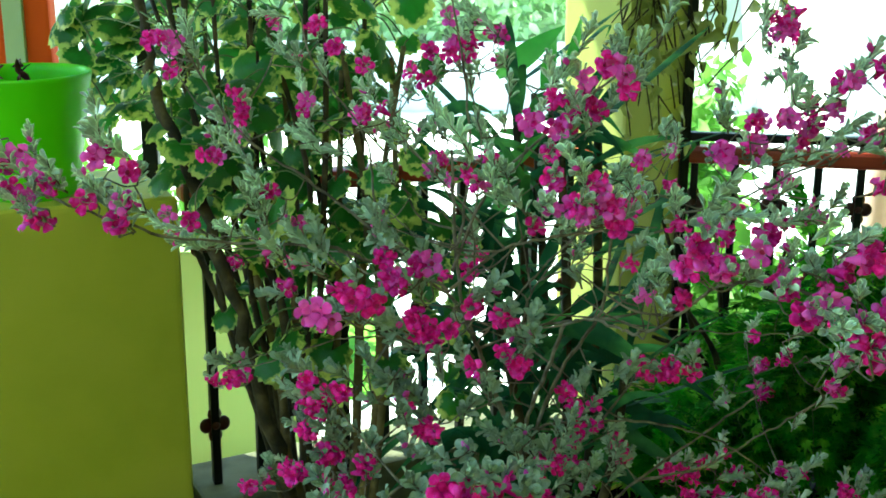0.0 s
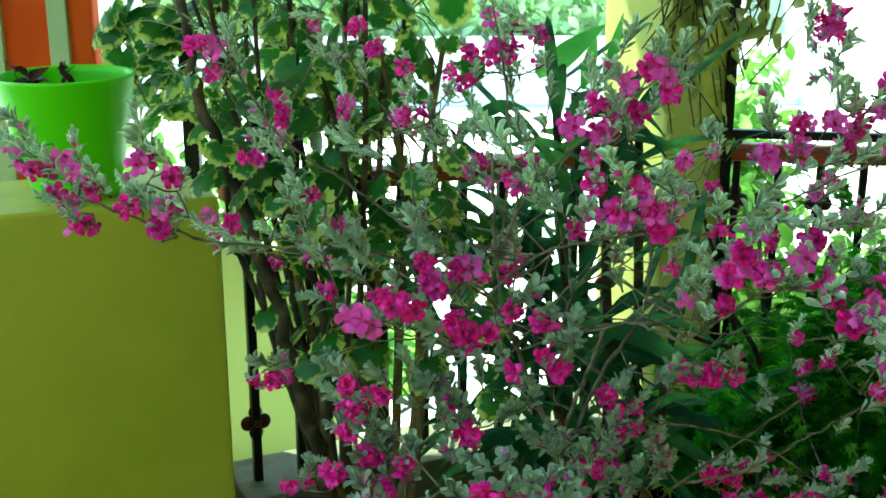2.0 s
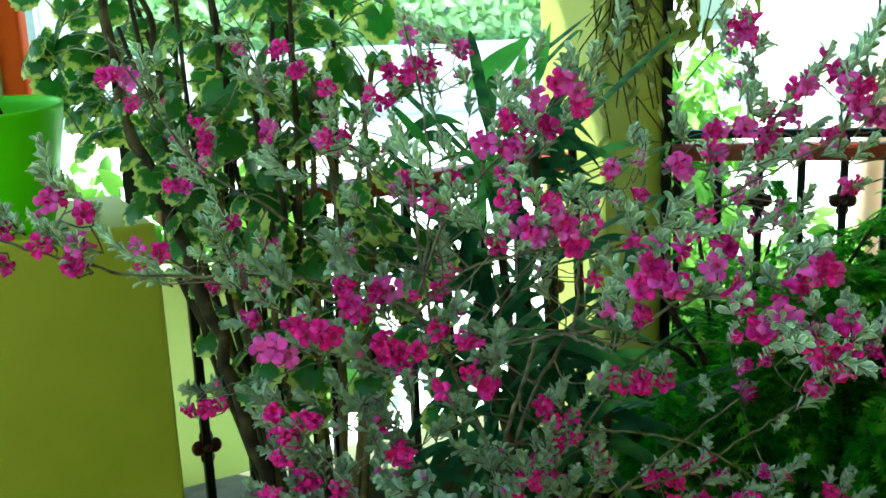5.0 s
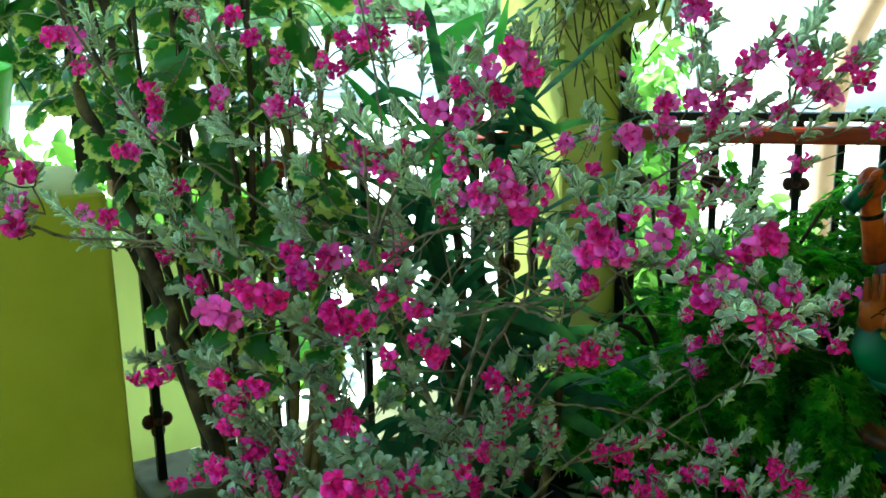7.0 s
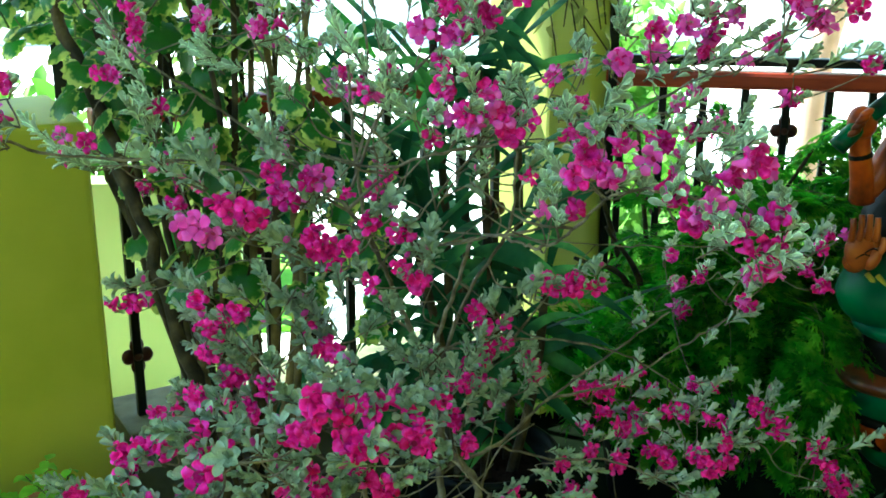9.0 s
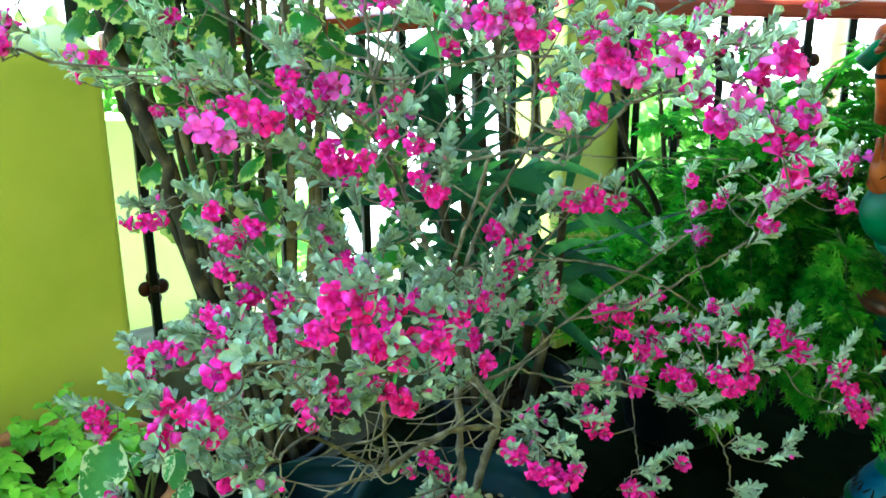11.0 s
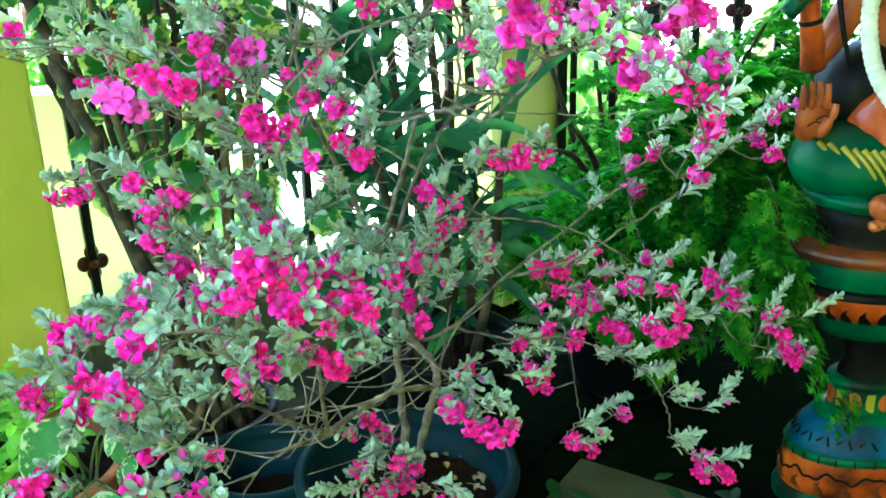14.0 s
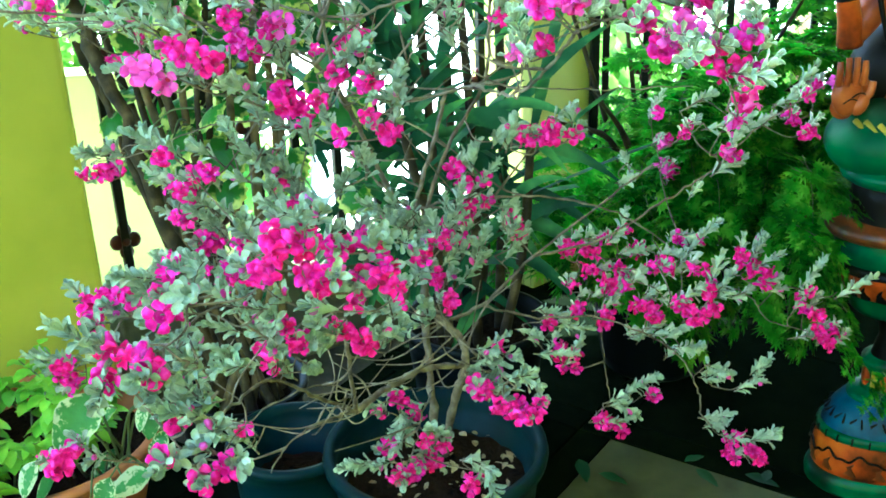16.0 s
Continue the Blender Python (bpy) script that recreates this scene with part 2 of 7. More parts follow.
def part(name, bm, mats, parent, label="", smooth=False, kind=""):
    me = bpy.data.meshes.new(name)
    bm.to_mesh(me)
    bm.free()
    for one in mats if isinstance(mats, (list, tuple)) else [mats]:
        me.materials.append(one)
    me.polygons.foreach_set("use_smooth", [smooth] * len(me.polygons))
    return place(name, me, parent, label, kind)


def box_bm(x0, y0, z0, x1, y1, z1, bevel=0.0, matrix=None, segments=2):
    bm = bmesh.new()
    bmesh.ops.create_cube(bm, size=1.0)
    bmesh.ops.scale(bm, vec=(x1 - x0, y1 - y0, z1 - z0), verts=bm.verts)
    bmesh.ops.translate(bm, vec=((x0 + x1) / 2, (y0 + y1) / 2, (z0 + z1) / 2), verts=bm.verts)
    if bevel:
        bmesh.ops.bevel(bm, geom=bm.edges[:], offset=bevel, segments=segments, affect="EDGES", profile=0.6)
    if matrix is not None:
        bmesh.ops.transform(bm, matrix=matrix, verts=bm.verts)
    return bm


def lathe_bm(profile, n=48, at=(0, 0, 0)):
    """Turns a profile of (radius, height) round a standing axis."""
    bm = bmesh.new()
    rings = []
    for r, z in profile:
        rings.append([bm.verts.new((at[0] + r * math.cos(2 * math.pi * k / n), at[1] + r * math.sin(2 * math.pi * k / n), at[2] + z)) for k in range(n)])
    for a, b in zip(rings, rings[1:]):
        for k in range(n):
            bm.faces.new((a[k], a[(k + 1) % n], b[(k + 1) % n], b[k]))
    return bm


def smooth_line(points, steps=6):
    """A Catmull-Rom line through the points."""
    p = [np.array(q, float) for q in points]
    p = [2 * p[0] - p[1]] + p + [2 * p[-1] - p[-2]]
    out = []
    for a, b, c, d in zip(p, p[1:], p[2:], p[3:]):
        for k in range(steps):
            t = k / steps
            out.append(0.5 * (2 * b + (c - a) * t + (2 * a - 5 * b + 4 * c - d) * t * t + (3 * b - a - 3 * c + d) * t ** 3))
    out.append(p[-2])
    return out


def tube(soup, line, r0, r1, sides=7, slot=0, rough=0.0, rng=random):
    """A tapered, slightly knotty tube along a line."""
    line = [np.array(q, float) for q in line]
    rings, n = [], len(line)
    side = np.array([0.3, 0.9, 0.2])
    for i, q in enumerate(line):
        d = line[min(i + 1, n - 1)] - line[max(i - 1, 0)]
        d = d / (np.linalg.norm(d) + 1e-9)
        u = np.cross(d, side)
        u /= np.linalg.norm(u) + 1e-9
        w = np.cross(d, u)
        r = (r0 + (r1 - r0) * i / max(1, n - 1)) * (1 + rough * rng.uniform(-1, 1))
        rings.append([q + r * (math.cos(2 * math.pi * k / sides) * u + math.sin(2 * math.pi * k / sides) * w) for k in range(sides)])
    verts = [v for ring in rings for v in ring]
    faces = []
    for i in range(n - 1):
        for k in range(sides):
            a, b = i * sides + k, i * sides + (k + 1) % sides
            faces.append((a, b, b + sides, a + sides))
    faces.append(tuple(range(sides))[::-1])
    faces.append(tuple((n - 1) * sides + k for k in range(sides)))
    soup.add(verts, faces, slot=slot)


def aim(at, way, spin=0.0, size=1.0):
    """A pose whose z axis points along way."""
    q = Vector(way).normalized().to_track_quat("Z", "Y")
    return Matrix.Translation(at) @ q.to_matrix().to_4x4() @ Matrix.Rotation(spin, 4, "Z") @ Matrix.Scale(size, 4)


def blade(length, width, widest=0.55, cup=0.25, bend=0.2, rows=5, tip=0.15, wave=0.0):
    """A leaf from the origin along +y, its face up; uv x is the distance from the midrib, 0 to 1."""
    verts, faces, uvs = [], [], []
    for i in range(rows + 1):
        t = i / rows
        if t < widest:
            w = math.sin(0.5 * math.pi * t / widest) ** 0.8
        else:
            w = tip * ((t - widest) / (1 - widest)) + (1 - (t - widest) / (1 - widest)) ** 0.55 * (1 - tip * ((t - widest) / (1 - widest)))
        w = max(w, 0.06) * width / 2
        if i == rows:
            w = width * tip * 0.35
        y = length * t
        z = -bend * length * t * t
        for s, c in ((-1, 1.0), (-0.5, 0.5), (0, 0.0), (0.5, 0.5), (1, 1.0)):
            verts.append((s * w, y, z + cup * abs(s) * w + wave * width * math.sin(9 * t + s) * abs(s)))
            uvs.append((c, t))
    for i in range(rows):
        for k in range(4):
            a = i * 5 + k
            faces.append((a, a + 1, a + 6, a + 5))
    return verts, faces, uvs

# ---- setting ----
WALL_ANGLE = math.degrees(math.atan2(0.2, 0.43))
WALL_AT = pose(-0.48, 2.26, 0, 0, 0, WALL_ANGLE)


def structure(name, bm, mat, label, category, smooth=False):
    ob = part(name, bm, mat, None, smooth=smooth)
    return tagged(ob, label, category, kind="structure")


structure("wall_parapet", box_bm(-3.2, 0, -0.33, 0, 0.42, 1.03, 0.016, WALL_AT, 3), PAINT, "yellow-green painted masonry parapet wall with a rounded top edge", "wall")

# the terrace floor: bedding, beige slabs and dark green bands
structure("floor", box_bm(-6, -1.7, -0.34, 3.2, 2.52, -0.012), GROUT, "terrace floor of beige stone slabs and dark green bands", "floor")
structure("floor_edge", box_bm(-0.2, 2.52, -0.34, 3.2, 2.98, -0.012), GROUT, "mortared edge of the terrace floor under the railing", "floor")
floor_thing = bpy.data.objects["floor"]
slab_me = {}


def slab(name, x0, y0, x1, y1, mat, top=0.0):
    key = (round(x1 - x0, 3), round(y1 - y0, 3), mat.name)
    if key not in slab_me:
        bm = box_bm(-(x1 - x0) / 2, -(y1 - y0) / 2, -0.016, (x1 - x0) / 2, (y1 - y0) / 2, 0.0, 0.0015, None, 1)
        me = bpy.data.meshes.new(name)
        bm.to_mesh(me)
        bm.free()
        me.materials.append(mat)
        slab_me[key] = me
    return (name, slab_me[key], (x0 + x1) / 2, (y0 + y1) / 2)


# slabs and walls out of view, added to block sun and shape fill light
structure("light_block_top", box_bm(0.3, -1.9, 2.85, 6, -0.1, 3.02), CEIL_PAINT, "unseen pale green slab added to cut light on the right", "ceiling")
structure("ceiling", box_bm(-6, -0.1, 2.85, 6, 3.45, 3.02), CEIL_PAINT, "unseen pale green terrace ceiling slab that keeps the sun out", "ceiling")
structure("light_block_front", box_bm(-6, -1.9, -0.2, 6, -1.7, 2.05), PAINT, "unseen yellow-green wall added to block low light from the front", "wall")
structure("light_block_front_upper", box_bm(0.7, -1.9, 2.05, 6, -1.7, 2.85), PAINT, "unseen yellow-green wall added to close the front opening on the right", "wall")
structure("light_block_side", box_bm(3.2, -1.7, -0.2, 3.4, 3.6, 2.85), PAINT, "unseen yellow-green wall added to block light from the right", "wall")

# kerb under the railing, in two runs that meet at the column
COLUMN = (0.655, 3.04)


def run_pose(a, b):
    d = Vector((b[0] - a[0], b[1] - a[1], 0))
    return Matrix.Translation((a[0], a[1], 0)) @ Matrix.Rotation(math.atan2(d.y, d.x), 4, "Z"), d.length


RUNS = [((-0.52, 2.45), (0.545, 2.975)), ((0.82, 3.045), (2.4, 2.62))]
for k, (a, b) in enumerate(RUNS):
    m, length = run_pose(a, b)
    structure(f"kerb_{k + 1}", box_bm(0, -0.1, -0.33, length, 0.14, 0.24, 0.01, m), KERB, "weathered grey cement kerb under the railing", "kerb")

col = thing("column", (COLUMN[0], COLUMN[1], 0), "square yellow-green painted terrace column", "column", kind="structure")
COL_TURN = pose(COLUMN[0], COLUMN[1], 0, 0, 0, 37)
part("shaft", box_bm(-0.125, -0.125, -0.33, 0.125, 0.125, 2.85, 0.012, COL_TURN, 2), COLUMN_PAINT, col)


# railing: iron uprights with red rosettes, red wooden handrail under a black iron strip
def rosette_bm(m):
    bm = bmesh.new()
    for k in range(4):
        a = math.pi / 2 * k
        geom = bmesh.ops.create_uvsphere(bm, u_segments=10, v_segments=6, radius=0.019)
        bmesh.ops.scale(bm, vec=(1, 0.4, 1.1), verts=geom["verts"])
        bmesh.ops.translate(bm, vec=(0.021 * math.cos(a), 0, 0.028 * math.sin(a)), verts=geom["verts"])
    geom = bmesh.ops.create_uvsphere(bm, u_segments=10, v_segments=6, radius=0.014)
    bmesh.ops.scale(bm, vec=(1, 1.3, 1), verts=geom["verts"])
    bmesh.ops.transform(bm, matrix=m, verts=bm.verts)
    return bm


for k, (a, b) in enumerate(RUNS):
    m, length = run_pose(a, b)
    rail = thing("railing", (a[0], a[1], 0.24), "black iron railing with dark red rosettes and a red handrail", "railing", "terrace railing")
    part("handrail", box_bm(0, -0.035, 0.98, length, 0.035, 1.03, 0.012, m), RED_WOOD, rail, "red painted wooden handrail")
    if k == 1:
        part("top_strip", box_bm(0, -0.02, 1.045, length, 0.02, 1.07, 0.004, m), IRON, rail, "black iron strip")
    count = int(length / 0.125)
    for i in range(count + 1):
        x = 0.06 + (length - 0.12) * i / count
        bar = part("upright", box_bm(x - 0.011, -0.011, 0.24, x + 0.011, 0.011, 1.046 if i % 4 == 0 and k == 1 else 0.982, 0.002, m, 1), IRON, rail)
        for z in (0.4, 0.86) if i % 2 == 0 else (0.63,):
            part("rosette", rosette_bm(m @ Matrix.Translation((x, 0, z))), RED_IRON, bar, "dark red rosette", True)

# a black post beside the column
tagged(part("iron_post", box_bm(0.826, 2.995, 0.24, 0.852, 3.02, 2.85, 0.004), IRON, None), "slender square black iron post beside the column", "post")

tagged(part("iron_post", box_bm(-0.665, 2.72, -0.32, -0.625, 2.76, 1.35, 0.004), IRON, None), "square black iron post behind the parapet end", "post")

# ---- outside ----
structure("ground", box_bm(-60, 2.5, -0.5, 60, 90, -0.32), CONCRETE, "sunlit pale concrete yard reaching into the distance", "ground")
structure("lawn", box_bm(-6, 4.4, -0.32, -0.1, 5.6, -0.29, 0.01), LAWN, "narrow bright green lawn beside the yard", "lawn")
structure("wall_yard", box_bm(-6, 3.6, -0.32, -0.32, 3.73, 0.57, 0.01), PAINT_OUT, "low pale yellow-green yard wall", "wall")


def house(at, width, depth, height, storeys, bays, label):
    ob = thing("house", at, label, "house")
    x, y, z = at
    part("wall", box_bm(x - width / 2, y, z, x + width / 2, y + depth, z + height), WHITE_WALL, ob)
    part("roof", box_bm(x - width / 2 - 0.4, y - 0.5, z + height, x + width / 2 + 0.4, y + depth + 0.4, z + height + 0.25, 0.03), CEIL, ob)
    step = height / storeys
    for s in range(storeys):
        part("ledge", box_bm(x - width / 2, y - 0.18, z + step * (s + 1) - 0.2, x + width / 2, y - 0.004, z + step * (s + 1) - 0.05, 0.02), CEIL, ob)
        for k in range(bays):
            wx = x - width / 2 + width * (k + 0.5) / bays
            w = part("window", box_bm(wx - 0.6, y - 0.06, z + step * s + 0.9, wx + 0.6, y - 0.003, z + step * s + 2.2, 0.01), CEIL, ob)
            part("pane", box_bm(wx - 0.52, y - 0.075, z + step * s + 0.98, wx + 0.52, y - 0.062, z + step * s + 2.12), GLASS_DARK, w)
    return ob


house((-1.5, 19, -0.32), 13, 7, 6.4, 2, 5, "pale mint two-storey house with ledges across the sunlit yard")
house((9.5, 13, -0.32), 8, 6, 6.0, 2, 0, "pale mint neighbouring house with ledges beyond the railing")


def hedge(name, x0, x1, y, z0, z1, count, seed, label, big=1.0, leaf=HEDGE):
    rng = random.Random(seed)
    s = Soup()
    base = blade(0.09, 0.05, 0.5, 0.2, 0.2, 3)
    for _ in range(count):
        p = (rng.uniform(x0, x1), y + rng.gauss(0, 0.22), z0 + (z1 - z0) * rng.random() ** 0.8 * (0.75 + 0.25 * math.sin(3 * rng.random() * 6)))
        s.add(base[0], base[1], aim(p, (rng.gauss(0, 1), rng.gauss(-0.3, 1), rng.gauss(0.4, 1)), rng.uniform(0, 6.3), big * rng.uniform(0.7, 1.7)))
    for k in range(int((x1 - x0) / 0.35)):
        x = x0 + 0.2 + 0.35 * k
        tube(s, [(x, y, z0 - 0.02), (x + 0.05, y + 0.03, z0 + 0.4), (x - 0.04, y, z0 + 0.8 * (z1 - z0))], 0.018, 0.006, 5)
    ob = place(name, s.mesh(name, leaf))
    return tagged(ob, label, "hedge", kind="stuff")


hedge("hedge", -3.2, -0.4, 5.0, -0.31, 0.75, 3800, 5, "leafy sunlit hedge behind the low yard wall")
hedge("hedge", 0.9, 2.2, 4.6, -0.31, 0.4, 1600, 6, "bright yellow-green hedge beyond the railing")

structure("wall_far", box_bm(-7, 15.9, -0.32, 6, 16.1, 0.72, 0.02), CEIL, "white boundary wall far across the yard", "wall")
hedge("hedge", -4.5, 4.0, 16.6, -0.31, 3.2, 12000, 9, "row of trees far across the yard, haze put into their pale green", 1.8, HAZED_TREE)
hedge("hedge", 1.45, 1.95, 6.0, -0.31, 1.12, 1500, 8, "tall bright yellow-green hedge in the sunlit yard")

# a plastered arch in the yard
arch = Soup()
tube(arch, smooth_line([(2.2, 4.6, -0.32), (2.2, 4.6, 0.8), (2.34, 4.6, 1.3), (2.6, 4.6, 1.65), (2.95, 4.6, 1.85), (3.4, 4.6, 1.75), (3.75, 4.6, 1.4), (3.86, 4.6, 0.9), (3.86, 4.6, -0.32)], 6), 0.06, 0.06, 10)
tagged(place("garden_arch", arch.mesh("garden_arch", ARCH)), "beige plastered garden arch in the yard", "arch")

# orange and pale striped post behind the parapet
opost = thing("striped_post", (-0.98, 2.78, 0.0), "square orange wooden post with pale upright stripes", "post")
part("core", box_bm(-1.2, 2.74, -0.32, -0.88, 2.8, 2.85, 0.01), ORANGE, opost)
for x in (-1.16, -0.992):
    part("stripe", box_bm(x, 2.724, -0.32, x + 0.05, 2.744, 2.85, 0.003), STRIPE, opost, "pale sage stripe")


# ---- pots ----
def round_pot(at, r_top, r_base, height, mat, label, soil_drop=0.05, lip=0.012, tilt=None, category="plant pot"):
    """A turned plastic pot with a rolled lip, a step inside, and soil."""
    ob = thing("plant_pot", at, label, category)
    t = 0.008
    prof = [(0.01, 0.0), (r_base - 0.01, 0.0), (r_base, 0.008)]
    for k in range(1, 7):
        u = k / 7
        prof.append((r_base + (r_top - lip - r_base) * u ** 0.85, height * u * 0.93))
    prof += [(r_top - lip, height * 0.93), (r_top, height * 0.935), (r_top + 0.002, height * 0.965), (r_top, height * 0.992), (r_top - 0.006, height), (r_top - 0.016, height * 0.995),
             (r_top - lip - t, height * 0.93), (r_top - lip - t - 0.004, height * 0.86), (r_top - lip - t - 0.014, height * 0.845), (r_top - lip - t - 0.02, height - soil_drop - 0.03)]
    body = part("body", lathe_bm(prof, 56, at), mat, ob, smooth=True)
    rng = random.Random(int(at[0] * 1000))
    bm = bmesh.new()
    n, rs = 40, r_top - lip - t - 0.012
    centre = bm.verts.new((at[0], at[1], at[2] + height - soil_drop + 0.006))
    rings = []
    for q in (0.25, 0.5, 0.75, 1.0):
        rings.append([bm.verts.new((at[0] + q * rs * math.cos(6.2832 * k / n), at[1] + q * rs * math.sin(6.2832 * k / n), at[2] + height - soil_drop + rng.uniform(-0.005, 0.005))) for k in range(n)])
    for k in range(n):
        bm.faces.new((centre, rings[0][k], rings[0][(k + 1) % n]))
        for a, b in zip(rings, rings[1:]):
            bm.faces.new((a[k], b[k], b[(k + 1) % n], a[(k + 1) % n]))
    part("soil", bm, SOIL, ob, "dark crumbly potting soil", True)
    return ob


BLUE_AT = (0.215, 1.53, 0.0)
round_pot(BLUE_AT, 0.192, 0.135, 0.365, BLUE_POT, "large dark blue round plastic pot on the floor", 0.075)
DARK_AT = (-0.165, 1.98, 0.0)
round_pot(DARK_AT, 0.145, 0.11, 0.26, BLACK_POT, "black round plastic pot of the tall aralia", 0.05)
round_pot((-0.042, 1.722, 0.0), 0.126, 0.095, 0.28, BLUE_POT, "small dark blue round plastic pot with bare soil", 0.1, 0.008)
STRAP_AT = (0.36, 2.12, 0.0)
round_pot(STRAP_AT, 0.17, 0.12, 0.3, BLACK_POT, "black plastic pot of the strap-leaved plant", 0.05)
FERN_AT = (0.86, 2.38, 0.0)
round_pot(FERN_AT, 0.18, 0.13, 0.3, BLACK_POT, "black plastic pot under the feathery shrub", 0.05)
HERB_AT = (-0.56, 1.86, 0.0)
round_pot(HERB_AT, 0.25, 0.17, 0.25, TERRACOTTA, "wide shallow terracotta bowl on the floor", 0.05, 0.016)

# litter on the soil of the blue pot
litter = Soup()
rng = random.Random(21)
chip = blade(0.022, 0.012, 0.5, 0.3, 0.3, 3)
for _ in range(70):
    a, r = rng.uniform(0, 6.3), 0.16 * rng.random() ** 0.5
    litter.add(chip[0], chip[1], aim((BLUE_AT[0] + r * math.cos(a), BLUE_AT[1] + r * math.sin(a), 0.297), (rng.gauss(0, 0.3), rng.gauss(0, 0.3), 1), rng.uniform(0, 6.3), rng.uniform(0.5, 1.2)))
LITTER = material("dry_fallen_leaf", [(0.2, 0.12, 0.05), (0.4, 0.33, 0.2), (0.3, 0.24, 0.17)], 0.9, 50, 0.3, 100, spread=0.3)
tagged(place("leaf_litter", litter.mesh("leaf_litter", LITTER)), "dry fallen leaves lying on the pot soil", "leaf litter", kind="stuff")

# fallen green leaves on the slabs
rng = random.Random(33)
drop = Soup()
drop.add(*blade(0.07, 0.03, 0.45, 0.2, 0.12, 6, 0.1, 0.03)[:2])
drop_me = drop.mesh("fallen_leaf", STRAP)
for x, y in ((0.811, 1.876), (0.795, 1.905), (0.908, 1.840), (0.940, 1.809), (0.597, 1.891), (0.566, 1.949)):
    ob = tagged(new("fallen_leaf", drop_me), "fallen dark green leaf lying on the floor slab", "leaf", "fallen leaves")
    ob.matrix_world = Matrix.Translation((x, y, 0.009)) @ Matrix.Rotation(rng.uniform(0, 6.28), 4, "Z") @ Matrix.Scale(rng.uniform(0.7, 1.1), 4)

# ---- bright green pot on the parapet, with a withered plant ----
gp = thing("green_pot", (-0.795, 2.275, 1.031), "glossy bright green plastic pot standing on the parapet", "plant pot")
gp_turn = Matrix.Translation(gp.location) @ Matrix.Rotation(radians(3.5), 4, "X")
prof = [(0.005, 0.0), (0.082, 0.0), (0.09, 0.006)] + [(0.09 + 0.052 * (k / 8) ** 0.8, 0.012 + 0.243 * k / 8) for k in range(1, 9)] + [(0.1435, 0.262), (0.143, 0.2665), (0.1405, 0.268), (0.1375, 0.265), (0.136, 0.25), (0.13, 0.19), (0.126, 0.17)]
bm = lathe_bm(prof, 64)
bmesh.ops.transform(bm, matrix=gp_turn, verts=bm.verts)
part("body", bm, GREEN_POT, gp, smooth=True)
bm = bmesh.new()
bmesh.ops.create_circle(bm, cap_ends=True, segments=40, radius=0.131)
bmesh.ops.transform(bm, matrix=gp_turn @ Matrix.Translation((0, 0, 0.215)), verts=bm.verts)
part("soil", bm, SOIL, gp, "dark soil")
wilt = thing("withered_plant", (-0.795, 2.275, 1.26), "small withered dark red seedling in the green pot", "plant")
rng = random.Random(4)
ws = Soup()
wl = blade(0.044, 0.024, 0.5, 0.5, 0.8, 4)
for k in range(4):
    bx, by = -0.795 + rng.uniform(-0.07, 0.07), 2.26 + rng.uniform(-0.05, 0.05)
    h = rng.uniform(0.04, 0.085)
    line = smooth_line([(bx, by, 1.24), (bx + rng.uniform(-0.02, 0.02), by - 0.01, 1.245 + h / 2), (bx + rng.uniform(-0.03, 0.03), by - 0.015, 1.25 + h)], 4)
    tube(ws, line, 0.0025, 0.0012, 5)
    for q in line[3:]:
        ws.add(wl[0], wl[1], aim(q, (rng.gauss(0, 1), rng.gauss(-0.5, 1), rng.gauss(0.2, 0.7)), rng.uniform(0, 6), rng.uniform(0.5, 1)))
place("leaves", ws.mesh("leaves", WILT), wilt)


# ---- flowering sage ----
def flower_mesh(name, seed, mat):
    """A bell of five rounded, ruffled lobes, about 3 cm wide; it opens along +z."""
    rng = random.Random(seed)
    s = Soup()
    n = 10
    ring = []
    for z, r in ((-0.024, 0.0026), (-0.014, 0.0052), (-0.003, 0.008)):
        ring.append([(r * math.cos(6.2832 * k / n), r * math.sin(6.2832 * k / n), z) for k in range(n)])
    v = [p for r in ring for p in r]
    s.add(v, [(i * n + k, i * n + (k + 1) % n, (i + 1) * n + (k + 1) % n, (i + 1) * n + k) for i in range(2) for k in range(n)], slot=0)
    s.add([(0.0042 * math.cos(6.2832 * k / n), 0.0042 * math.sin(6.2832 * k / n), -0.016) for k in range(n)], [tuple(range(n))], slot=1)
    for k in range(5):
        a = 6.2832 * (k + rng.uniform(-0.12, 0.12)) / 5
        width, length, lift = rng.uniform(0.015, 0.0185), rng.uniform(0.0115, 0.016), rng.uniform(0.4, 1.5)
        curl, phase = rng.uniform(0.3, 1.1), rng.uniform(0, 6.28)
        v, f, rows, cols = [], [], 5, 6
        for i in range(rows + 1):
            t = i / rows
            half = width / 2 * (0.36 + 0.66 * math.sin(math.pi * min(0.5, 0.08 + 0.62 * t)))
            for j in range(cols + 1):
                u = j / cols * 2 - 1
                y = 0.0078 + length * (t - 0.34 * u * u * t * t)
                z = -0.003 + length * (lift * t - (0.35 * lift + 0.5 * curl) * t ** 3) + 0.003 * u * u * t * (1 - curl * t) + 0.0021 * t * math.sin(4 * u + phase)
                v.append((half * u * (1 - 0.12 * t * t * u * u), y, z))
        for i in range(rows):
            for j in range(cols):
                q = i * (cols + 1) + j
                f.append((q, q + 1, q + cols + 2, q + cols + 1))
        s.add(v, f, Matrix.Rotation(a, 4, "Z"), 0)
    return s.mesh(name, [mat, THROAT])


